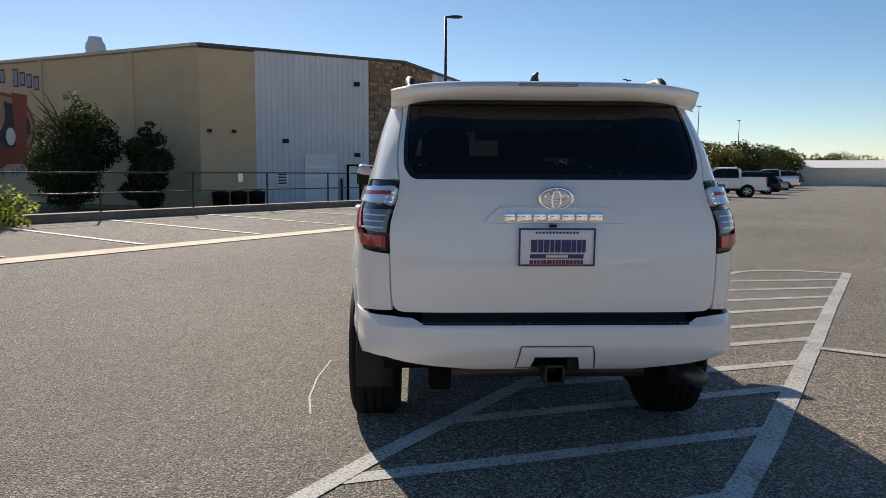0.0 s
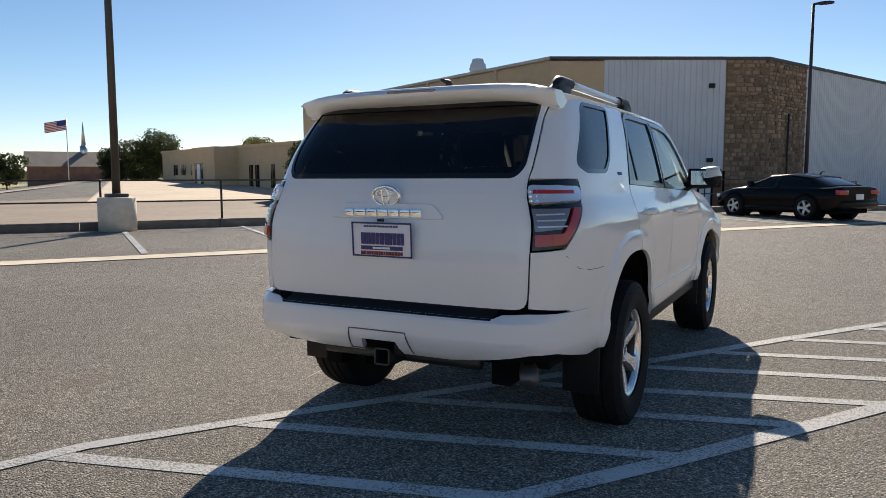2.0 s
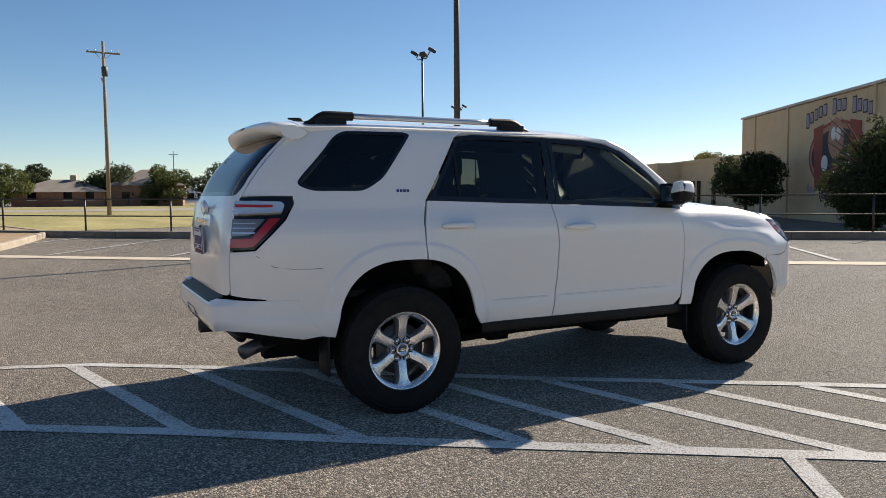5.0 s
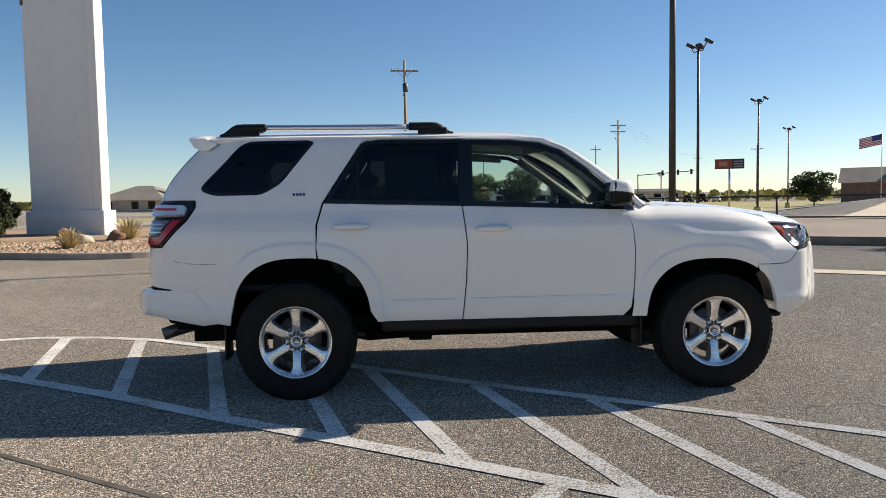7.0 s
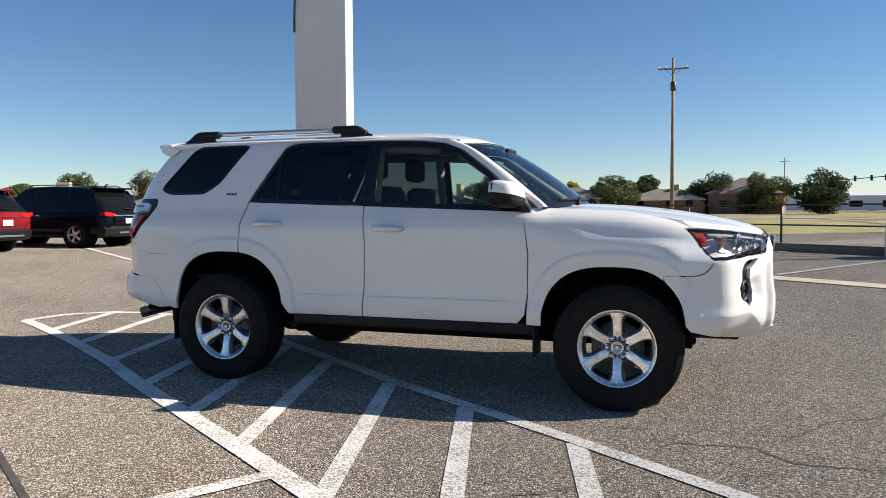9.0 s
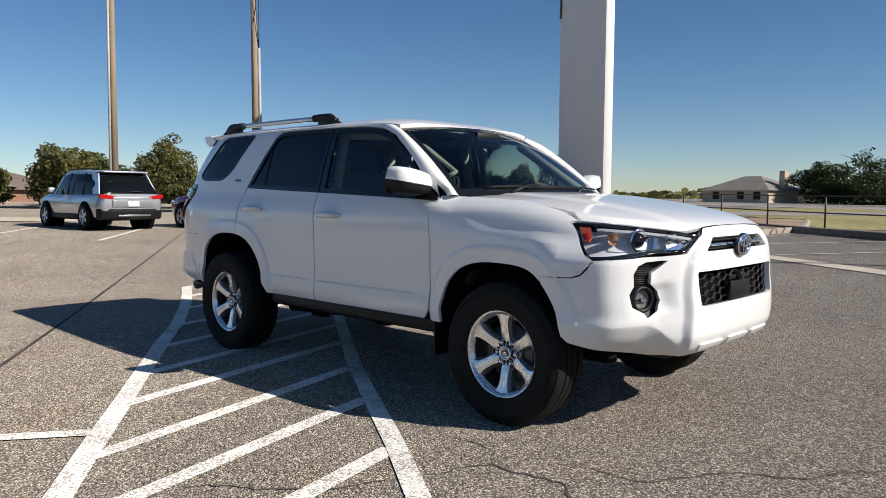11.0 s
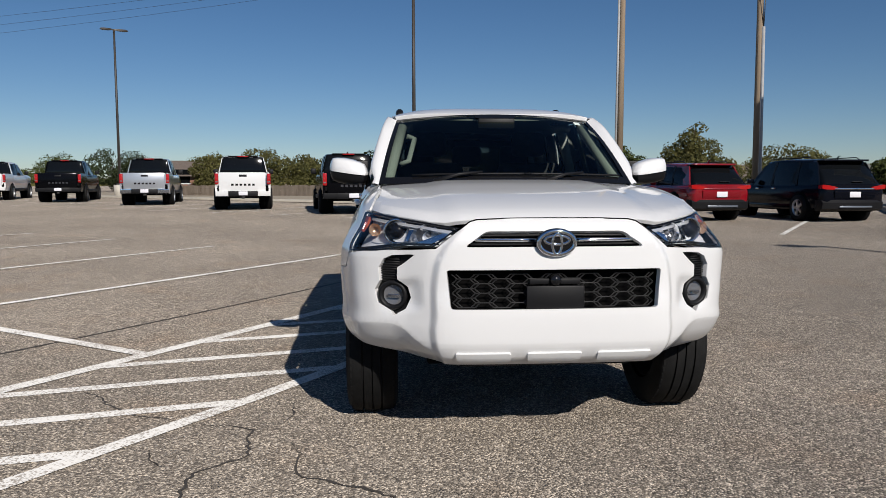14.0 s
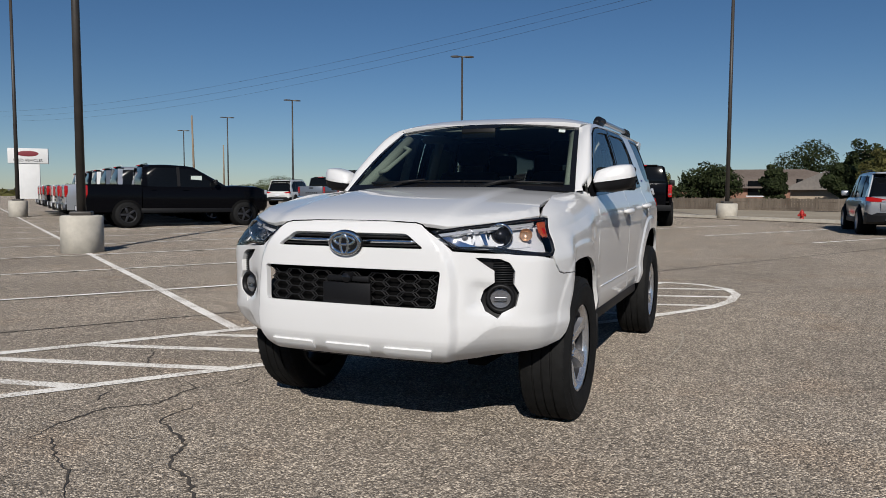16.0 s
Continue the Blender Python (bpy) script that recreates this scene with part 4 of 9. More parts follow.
        ql = [(sy(-1.25), 1.0), (sy(-1.25), 1.15), (sy(-1.213), 1.285), (sy(-0.955), 1.683), (sy(-0.90), 1.712), (sy(-1.6), 1.735), (sy(-1.98), 1.722)]
        tail_edge = [(rx(0.808), 1.70), (rx(0.772), 1.6), (rx(0.748), 1.45), (rx(0.728), 1.37), (rx(0.708), 1.32), (sy(-2.07), 1.318), (sy(-2.052), 1.27), (sy(-2.092), 1.185), (sy(-2.245), 1.014), (rx(0.689), 1.004), (rx(0.69), 0.76), (sy(-2.2), 0.74), (sy(-1.95), 0.52), (sy(-1.83), 0.5)]
        qw = rounded([(sy(-2.07), 1.385), (sy(-1.95), 1.345), (sy(-1.60), 1.345), (sy(-1.475), 1.42), (sy(-1.262), 1.69), (sy(-1.30), 1.704), (sy(-1.76), 1.70), (sy(-1.86), 1.67)], 0.05)
        panel("quarter_panel", q(ql + tail_edge + qa), P, car, holes=(q(qw),), lines=flare_lines(1, -1.90, -1.27, 0.6, 1.2, sg) + rows_at((1.1, 1.16, 1.2, 1.24, 1.3), -1.98, -1.29), smooth=32)
        panel("quarter_window", q(qw), GLASS_DARK, car, off=-0.004, depth=0.004, lip=0, label="black privacy glass")
        ribbon("window_seal", q(qw), 0.02, BLACK_GLOSS, car, off=0.001)
        # rear door glass, trim
        rw = [(sy(-1.195), 1.286), (sy(-0.955), 1.665), (sy(-0.90), 1.69), (sy(-0.83), 1.70), (sy(-0.275), 1.695), (sy(-0.29), 1.254)]
        fr, inner = ribbon("window_trim", q(rw), 0.026, BLACK_GLOSS, rdoor, off=0.003)
        panel("window", inner, GLASS_DARK, rdoor, off=-0.006, depth=0.004, lip=0, label="dark privacy glass")
        box_m = [(sy(-0.985), 1.30), (sy(-0.965), 1.30), (sy(-0.965), 1.66), (sy(-0.985), 1.635)]
        panel("window_divider", q(box_m), BLACK_TRIM, rdoor, off=-0.002, depth=0.01, lip=0)
        fw = [(sy(-0.252), 1.252), (sy(-0.245), 1.694), (sy(0.05), 1.684), (sy(0.24), 1.662), (sy(0.37), 1.612), (sy(0.56), 1.475), (sy(0.86), 1.205)]
        ff, inner = ribbon("window_trim", q(fw), 0.03, BLACK_GLOSS, door, off=0.003)
        panel("window", inner, GLASS_CLEAR, door, off=-0.006, depth=0.004, lip=0, label="faintly green clear glass")
        # black pillar between the doors
        bp = [(sy(-0.297), 1.25), (sy(-0.25), 1.25), (sy(-0.243), 1.695), (sy(-0.277), 1.695)]
        panel("door_pillar", q(bp), BLACK_GLOSS, car, off=-0.001, depth=0.02, lip=0)
        # roof side rail and windscreen pillar
        edge = [(0.86, 1.235), (0.92, 1.222), (0.80, 1.335), (0.62, 1.49), (0.47, 1.60), (0.36, 1.668), (0.25, 1.702), (0.0, 1.722), (-0.6, 1.738), (-0.92, 1.742)]
        low = [(-0.92, 1.713), (-0.83, 1.712), (-0.275, 1.705), (-0.245, 1.704), (0.05, 1.695), (0.245, 1.673), (0.38, 1.622), (0.57, 1.484), (0.865, 1.215)]
        panel("roof_rail_sheet", q([(sy(y), z) for y, z in edge[2:]] + [(sy(y), z) for y, z in low]), P, car, step=0.03)
        bm = bmesh.new()
        rows = []
        for k in range(17):
            v = k / 16
            e = wind_surf(sg * 0.985, v)
            y, z = [(curve([(0, 0.9), (0.3, 0.72), (0.6, 0.52), (0.8, 0.405), (1, 0.26)], v)), curve([(0, 1.235), (0.3, 1.402), (0.6, 1.565), (0.8, 1.645), (1, 1.702)], v)]
            o = girth(sg * sy(y), z - 0.012) + Vector((sg * 0.003, 0, 0.002))
            mid = (e + o) / 2 + Vector((sg * 0.02, 0.012, 0.012))
            rows.append([bm.verts.new(c) for c in (e, e.lerp(mid, 0.5) + Vector((sg * 0.004, 0.004, 0.004)), mid, o.lerp(mid, 0.5) + Vector((sg * 0.004, 0.002, 0.004)), o)])
        for a, b in zip(rows, rows[1:]):
            for i in range(4):
                bm.faces.new((a[i], a[i + 1], b[i + 1], b[i]))
        bmesh.ops.recalc_face_normals(bm, faces=bm.faces)
        part("windscreen_pillar", bm, P, car, "", 60)
        # inner pillar, pale, with a grab handle on the passenger side
        tube("inner_pillar", wind_surf(sg * 0.93, 0.03) - Vector((0, 0.05, 0.03)), wind_surf(sg * 0.93, 0.97) - Vector((0, 0.05, 0.04)), 0.035, LINER, car)
        if sg > 0:
            bm = bmesh.new()
            a, b = wind_surf(0.88, 0.3) - Vector((0.02, 0.04, 0.03)), wind_surf(0.88, 0.75) - Vector((0.02, 0.04, 0.03))
            bm_path(bm, [a, a + Vector((-0.05, 0, 0.02)), b + Vector((-0.05, 0, -0.02)), b], 0.016, 8)
            part("grab_handle", bm, LINER, car, "", 60)
        # door handles: a cup and a bar
        for yc, zc, dd in ((-0.10, 1.10, door), (-1.02, 1.128, rdoor)):
            hw = half_width(yc, zc)
            bm = bmesh.new()
            pts = []
            for k in range(13):
                t = k / 12
                pts.append((sg * (hw + 0.006 + 0.034 * math.sin(math.pi * t) ** 0.5), yc - 0.115 + 0.23 * t, zc + 0.004 * math.sin(math.pi * t)))
            bm_path(bm, pts, [0.008 + 0.014 * math.sin(math.pi * k / 12) ** 0.4 for k in range(13)], 10)
            hd = part("handle", bm, P, dd, "", 60)
            bm = bmesh.new()
            bmesh.ops.create_uvsphere(bm, u_segments=20, v_segments=10, radius=1, matrix=pose(sg * (hw - 0.004), yc + 0.01, zc - 0.012) @ Matrix.Diagonal((0.008, 0.075, 0.036, 1)))
            part("handle_cup", bm, P, dd, "", 60)
            if yc > -0.5:
                bm = bmesh.new()
                bm_lathe(bm, [(0.011, 0), (0.011, 0.004), (0.001, 0.005)], 12, "X", pose(sg * (hw + 0.034), yc - 0.095, zc) @ (Matrix.Identity(4) if sg > 0 else Matrix.Rotation(math.pi, 4, "Z")))
                part("lock_cylinder", bm, P, dd)
        # crease near the foot of the doors
        for ya, yb, dd in ((-0.8, -0.34, rdoor), (-0.27, 0.72, door)):
            bm = bmesh.new()
            bm_path(bm, [(sg * (half_width(y, 0.645) + 0.0015), y, 0.645) for y in [ya + (yb - ya) * k / 12 for k in range(13)]], [0.001] + [0.005] * 11 + [0.001], 8)
            part("door_crease", bm, P, dd, "", 80)
        # mirror
        mir = thing("door_mirror", "", "", pose(sg * 0.94, 0.70, 1.322))
        for k in ("label", "category"):
            if k in mir:
                del mir[k]
        mir.parent = car
        bm = bmesh.new()
        bmesh.ops.create_cube(bm, size=1.0)
        bmesh.ops.subdivide_edges(bm, edges=list(bm.edges), cuts=5, use_grid_fill=True)
        for v in bm.verts:
            c = v.co * 2
            n = Vector((c.x * math.sqrt(1 - c.y**2 / 2 - c.z**2 / 2 + c.y**2 * c.z**2 / 3), c.y * math.sqrt(1 - c.x**2 / 2 - c.z**2 / 2 + c.x**2 * c.z**2 / 3), c.z * math.sqrt(1 - c.x**2 / 2 - c.y**2 / 2 + c.x**2 * c.y**2 / 3)))
            n = n.lerp(c, 0.38)
            y = 0.1 * n.y if n.y > 0 else 0.04 * n.y
            v.co = Vector((sg * (0.12 * n.x), 1.2 * y - 0.03 * n.x, 0.088 * n.z + 0.012 * n.x - (0.012 * (1 - n.x) if n.z > 0 else 0)))
        low_bm = bm.copy()
        bmesh.ops.bisect_plane(bm, geom=list(bm.verts) + list(bm.edges) + list(bm.faces), plane_co=(0, 0, -0.008), plane_no=(-sg * 0.12, 0.1, 1), clear_inner=True)
        bmesh.ops.bisect_plane(low_bm, geom=list(low_bm.verts) + list(low_bm.edges) + list(low_bm.faces), plane_co=(0, 0, -0.013), plane_no=(-sg * 0.12, 0.1, 1), clear_outer=True)
        if sg < 0:
            bmesh.ops.recalc_face_normals(bm, faces=bm.faces)
            bmesh.ops.recalc_face_normals(low_bm, faces=low_bm.faces)
        part("mirror_cap", bm, P, mir, "", 60)
        part("mirror_base", low_bm, BLACK_TRIM, mir, "black plastic lower housing", 60)
        bm = bmesh.new()
        bm_box(bm, -0.118, -0.044, -0.078, 0.118, -0.03, 0.066, 0.012)
        part("mirror_back", bm, BLACK_TRIM, mir, "", 40)
        bm = bmesh.new()
        bm_box(bm, -0.098, -0.047, -0.058, 0.098, -0.043, 0.05, 0.002)
        part("mirror_glass", bm, CHROME, mir)
        bm = bmesh.new()
        bm_path(bm, [(-sg * 0.2, 0.01, -0.085), (-sg * 0.1, 0.015, -0.06), (0, 0.01, -0.05)], [0.04, 0.03, 0.03], 10)
        part("mirror_arm", bm, BLACK_TRIM, mir, "", 60)
        # mud flaps
        box("mud_flap", sg * 0.77 - 0.10, -1.86, 0.27, sg * 0.77 + 0.08, -1.845, 0.58, BLACK_TRIM, car, 0.005)
        box("mud_flap", sg * 0.79 - 0.1, 0.875, 0.30, sg * 0.79 + 0.09, 0.89, 0.5, BLACK_TRIM, car, 0.005)
        # roof rack bar
        rail = thing("roof_rail", "", "", pose(0, 0, 0))
        for k in ("label", "category"):
            if k in rail:
                del rail[k]
        rail.parent = car
        xr = sg * 0.605
        for y0, y1 in ((-1.90, -1.60), (-0.63, -0.33)):
            bm = bmesh.new()
            fwd = y0 > -1
            pts, rad = [], []
            for k in range(11):
                t = k / 10
                f = (1 - t) if fwd else t
                pts.append((xr, y0 + (y1 - y0) * t, 1.745 + 0.052 * smoothstep(0, 0.45, f)))
                rad.append(0.012 + 0.016 * smoothstep(0, 0.4, f))
            bm_path(bm, pts, rad, 10)
            bm_box(bm, xr - 0.022, (y0 + y1) / 2 - 0.09, 1.70, xr + 0.022, (y0 + y1) / 2 + 0.11, 1.788, 0.01)
            part("rail_foot", bm, BLACK_TRIM, rail, "black plastic foot", 50)
        bm = bmesh.new()
        bm_path(bm, [(xr, -1.62 + 1.0 * k / 8, 1.797 - 0.004 * k / 8) for k in range(9)], 0.02, 12)
        part("rail_bar", bm, ALLOY, rail, "", 60)
        # seam between the bumper's corner and the quarter panel
        bm = bmesh.new()
        bm_path(bm, [girth(sg * sy(y), z) for y, z in ((-1.885, 0.906), (-1.95, 0.905), (-2.05, 0.908), (-2.15, 0.922), (-2.24, 0.985))], 0.0014, 6)
        part("quarter_seam", bm, PITCH, car, "", 60)
        # badge on the quarter panel
        for k in range(4):
            yb = -1.40 + 0.022 * k
            panel("badge_letter", q([(sy(yb), 1.336), (sy(yb + 0.016), 1.336), (sy(yb + 0.016), 1.352), (sy(yb), 1.352)]), NAVY, car, off=0.002, depth=0.002, lip=0)

    # --- roof, bonnet, windscreen
    ro = [(0.648 * t, 0.425 - 0.09 * abs(t) ** 2.2) for t in [k / 10 - 1 for k in range(21)]]
    rl = [(-0.668 - 0.02 * smoothstep(0.2, -0.8, y), y) for y in [0.2 - 2.15 * k / 20 for k in range(21)]]
    ro_loop = ro + [(-x, y) for x, y in rl] + [(x, y) for x, y in rl[::-1]]
    panel("roof", ro_loop, P, car, surf=roof_surf, flip=True, step=0.06, depth=0.03)
    # pale headliner
    panel("headliner", [(x * 0.95, y) for x, y in ro_loop], LINER, car, surf=lambda x, y: roof_surf(x, y) - Vector((0, 0, 0.035)), flip=True, step=0.15, depth=0.01, lip=0)
    hb = [(0.735, 1.02), (0.738, 1.3), (0.742, 1.6), (0.752, 1.76), (0.766, 1.84), (0.782, 1.895), (0.765, 1.96), (0.735, 2.035), (0.664, 2.118), (0.594, 2.171), (0.53, 2.212), (0.466, 2.237), (0.403, 2.248), (0.32, 2.242)]
    hl = hb + [(-x, y) for x, y in hb[::-1]]
    panel("bonnet", hl + [(-0.735, 1.02), (-0.4, 1.05), (0, 1.06), (0.4, 1.05)], P, car, surf=hood_surf, flip=True, step=0.05)
    bm = bmesh.new()
    n, m = 24, 12
    g = [[bm.verts.new(wind_surf(-0.985 + 1.97 * i / n, j / m)) for i in range(n + 1)] for j in range(m + 1)]
    for j in range(m):
        for i in range(n):
            bm.faces.new((g[j][i], g[j + 1][i], g[j + 1][i + 1], g[j][i + 1]))
    part("windscreen", bm, GLASS_WIND, car, "clear windscreen glass", 60)
    # black ceramic border of the screen
    bm = bmesh.new()
    for (u0, u1, v0, v1) in ((-0.985, 0.985, 0.972, 1.0), (-0.985, 0.985, 0.0, 0.075), (-0.985, -0.945, 0.075, 0.972), (0.945, 0.985, 0.075, 0.972), (-0.2, 0.2, 0.925, 0.972)):
        k = 14
        across = u1 - u0 > 0.2
        a = []
        for i in range(k + 1):
            t = i / k
            pr = [(u0 + (u1 - u0) * t, v0), (u0 + (u1 - u0) * t, v1)] if across else [(u0, v0 + (v1 - v0) * t), (u1, v0 + (v1 - v0) * t)]
            a.append([bm.verts.new(wind_surf(*p) + Vector((0, 0.002, 0.003))) for p in pr])
        for r0, r1 in zip(a, a[1:]):
            bm.faces.new((r0[0], r1[0], r1[1], r0[1]))
    bmesh.ops.recalc_face_normals(bm, faces=bm.faces)
    part("windscreen_border", bm, BLACK_GLOSS, car)
    bm = bmesh.new()
    c_ = [wind_surf(-0.86 + 0.06 * i, 0.86 + 0.06 * j) + Vector((0, 0.003, 0.004)) for i, j in ((0, 0), (1, 0), (1, 1), (0, 1))]
    bm.faces.new([bm.verts.new(v) for v in c_])
    part("windscreen_sticker", bm, STICKER, car)
    # cowl and wipers
    bm = bmesh.new()
    k = 16
    rows = []
    for i in range(k + 1):
        u = (-1 + 2 * i / k) * 0.93
        p0 = wind_surf(u, 0.02) + Vector((0, 0.01, -0.004))
        p1 = hood_surf(u * 0.735, 1.05 - 0.03 * abs(u)) + Vector((0, 0.0, -0.028))
        rows.append([bm.verts.new(p0), bm.verts.new(p1)])
    for a, b in zip(rows, rows[1:]):
        bm.faces.new((a[0], a[1], b[1], b[0]))
    part("cowl", bm, BLACK_TRIM, car)
    for px, ex, vv_ in ((0.42, -0.12, 0.06), (-0.20, -0.66, 0.06)):
        wp = thing("wiper", "", "", pose(0, 0, 0))
        for kk in ("label", "category"):
            if kk in wp:
                del wp[kk]
        wp.parent = car
        s0 = wind_surf(px / 0.735, 0.0) + Vector((0, 0.03, 0.015))
        s1 = wind_surf((px + ex) / 2 / 0.73, 0.08) + Vector((0, 0.012, 0.022))
        bm = bmesh.new()
        bm_path(bm, [s0, (s0 + s1) / 2 + Vector((0, 0.005, 0.012)), s1], [0.012, 0.009, 0.006], 8)
        part("wiper_arm", bm, BLACK_TRIM, wp, "", 60)
        bm = bmesh.new()
        bm_path(bm, [wind_surf(((px + 0.12) + (ex - px - 0.12) * t) / 0.73, 0.075) + Vector((0, 0.008, 0.012)) for t in [i / 8 for i in range(9)]], 0.007, 6)
        part("wiper_blade", bm, BLACK_TRIM, wp, "", 60)

    # --- nose
    up = [(0, 1.086), (0.2, 1.085), (0.345, 1.08), (0.375, 1.072), (0.405, 1.045), (0.505, 0.955), (0.62, 0.945), (0.74, 0.94)]
    top = [(fx(x), z) for x, z in up] + [(sy(2.0), 0.921), (sy(1.968), 0.913), (sy(1.945), 0.88), (sy(1.91), 0.847), (sy(1.86), 0.834), (sy(1.67), 0.831)] + arch_line(0, 1.676, 1.792, 1.0, 12) + [(sy(1.83), 0.54)]
    low = [(sy(1.885), 0.507), (fx(0.80), 0.48), (fx(0.73), 0.462), (fx(0.66), 0.444), (fx(0.60), 0.434), (fx(0.5), 0.43), (0.0, 0.43)]
    half = top + low
    loop = half + [(-s, z) for s, z in half[::-1]][1:-1]
    slot = rounded([(fx(x), z) for x, z in ((-0.385, 0.965), (-0.30, 1.032), (0.30, 1.032), (0.385, 0.965))], 0.02)
    lower = rounded([(fx(x), z) for x, z in ((-0.455, 0.695), (-0.465, 0.865), (0.465, 0.865), (0.455, 0.695))], 0.015)
    fogh = [(fx(x + 0.02), z) for x, z in ((0.60, 0.925), (0.575, 0.925), (0.605, 0.90), (0.645, 0.865), (0.648, 0.81), (0.61, 0.775), (0.60, 0.73), (0.625, 0.68), (0.645, 0.665), (0.665, 0.645), (0.675, 0.67), (0.71, 0.70), (0.715, 0.76), (0.70, 0.80), (0.70, 0.86), (0.685, 0.90), (0.66, 0.918))]
    creases = []
    zz = [0.445 + 0.045 * k for k in range(11)]
    for sg in (-1, 1):
        creases.append([(sg * fx(x), cheek_foot(x)) for x in (0.575, 0.60, 0.63, 0.66, 0.69, 0.72, 0.76, 0.80)])
        creases += [[(sg * fx(nose_edge(z) + o), z) for z in zz] for o in (-0.002, 0.007, 0.015, 0.023, 0.032)]
        creases += flare_lines(0, 1.9, 1.76, 0.5, 0.81, sg)
    panel("front_bumper", loop, P, car, holes=(slot, lower, fogh, mirror_poly(fogh)), step=0.023, depth=0.03, smooth=24, lines=creases)
    bm = bmesh.new()
    bm_path(bm, [girth(fx(sg * x), z) + Vector((0, -0.001, 0.002)) for sg, row in ((-1, up[5:0:-1]), (1, up[:6])) for x, z in row if z > 1.0], 0.0035, 6)
    part("bonnet_gap", bm, PITCH, car, "", 60)
    # near-black backing behind the openings: the shade inside is put into its colour
    panel("grille_shade_backing", [(fx(x), z) for x, z in ((-0.48, 0.68), (-0.48, 0.88), (0.48, 0.88), (0.48, 0.68))], PITCH, car, off=-0.075, depth=0.005, lip=0, step=0.08)
    panel("grille_shade_backing", [(fx(x), z) for x, z in ((-0.40, 0.95), (-0.40, 1.05), (0.40, 1.05), (0.40, 0.95))], PITCH, car, off=-0.06, depth=0.005, lip=0, step=0.08)
    grille = thing("grille", "", "", pose(0, 0, 0))
    for kk in ("label", "category"):
        if kk in grille:
            del grille[kk]
    grille.parent = car
    # honeycomb of flattened cells
    bm = bmesh.new()
    cw, chh = 0.118, 0.0415
    def gpt(x, z):
        return girth(fx(x), z) - Vector((0, 0.035, 0))
    for r_ in range(9):
        z0 = 0.6985 + r_ * chh * 0.5
        for c_i in range(-5, 6):
            x0 = (c_i + (0.5 if r_ % 2 else 0)) * cw * 1.3
            cell = [(x0 - cw * 0.30, z0 - chh * 0.5), (x0 + cw * 0.30, z0 - chh * 0.5), (x0 + cw * 0.5, z0), (x0 + cw * 0.30, z0 + chh * 0.5), (x0 - cw * 0.30, z0 + chh * 0.5), (x0 - cw * 0.5, z0)]
            for a, b in zip(cell, cell[1:] + cell[:1]):
                if max(abs(a[0]), abs(b[0])) > 0.462 or not (0.69 < a[1] < 0.862 and 0.69 < b[1] < 0.862):
                    continue
                bm_tube(bm, gpt(*a), gpt(*b), 0.0028, n=5, caps=False)
    part("mesh", bm, MESH_BLACK, grille, "", 60)
    box("plate_bracket", -0.125, 2.284, 0.692, 0.125, 2.304, 0.795, BLACK_TRIM, grille, 0.006)
    bm = bmesh.new()
    bm_lathe(bm, [(0.001, 0.03), (0.018, 0.03), (0.024, 0.02), (0.028, 0.0), (0.028, -0.05)], 20, "X", pose(0, 2.284, 0.818, 0, 0, 90))
    part("front_camera", bm, BLACK_GLOSS, grille, "", 40)
    box("sensor_bracket", -0.11, 2.274, 0.80, 0.11, 2.289, 0.825, BLACK_TRIM, grille, 0.004)
    for sg in (-1, 1):
        bm = bmesh.new()
        bm_path(bm, [girth(sg * fx(x), 0.994 + 0.003 * x) - Vector((0, 0.012, 0)) for x in (0.08, 0.15, 0.22, 0.30, 0.36)], [0.0085, 0.0085, 0.0085, 0.008, 0.005], 8)
        part("chrome_bar", bm, CHROME, grille, "", 60)
        bm = bmesh.new()
        for dz in (0.017, -0.02):
            bm_path(bm, [girth(sg * fx(x), 0.996 + dz) - Vector((0, 0.03, 0)) for x in (0.0, 0.1, 0.2, 0.32, 0.36)], 0.006, 6)
        part("grille_slat", bm, MESH_BLACK, grille, "", 60)
    em = thing("emblem", "", "", pose(0, 2.302, 0.985, -4))
    for kk in ("label", "category"):
        if kk in em:
            del em[kk]
    em.parent = grille
    bm = bmesh.new()
    bmesh.ops.create_uvsphere(bm, u_segments=32, v_segments=12, radius=1, matrix=Matrix.Diagonal((0.088, 0.018, 0.062, 1)))
    part("emblem_back", bm, BLACK_GLOSS, em, "", 60).parent = grille
    bm = bmesh.new()
    oval_ring(bm, 0, 0, 0.076, 0.051, 0.0095, y=0.014)
    oval_ring(bm, 0, 0.012, 0.052, 0.019, 0.0065, y=0.017)
    oval_ring(bm, 0, -0.004, 0.02, 0.045, 0.006, y=0.019)
    bmesh.ops.transform(bm, matrix=pose(0, 2.302, 0.985, -4), verts=bm.verts)
    part("emblem_ring", bm, CHROME, grille, "chrome oval rings", 60)
    for o in [o for o in grille.children if o.name.startswith("emblem_back")]:
        o.matrix_local = pose(0, 2.302, 0.985, -4)
    bpy.data.objects.remove(em)
    # chin pads
    for x0 in (-0.32, 0.0, 0.32):
        panel("chin_pad", rounded([(fx(x0 - 0.12), 0.458), (fx(x0 + 0.12), 0.458), (fx(x0 + 0.125), 0.502), (fx(x0 - 0.125), 0.502)], 0.012), P, car, off=0.010, depth=0.014)
    box("lower_valance", -0.4, 1.8, 0.39, 0.4, 2.1, 0.435, BLACK_TRIM, car, 0.02)
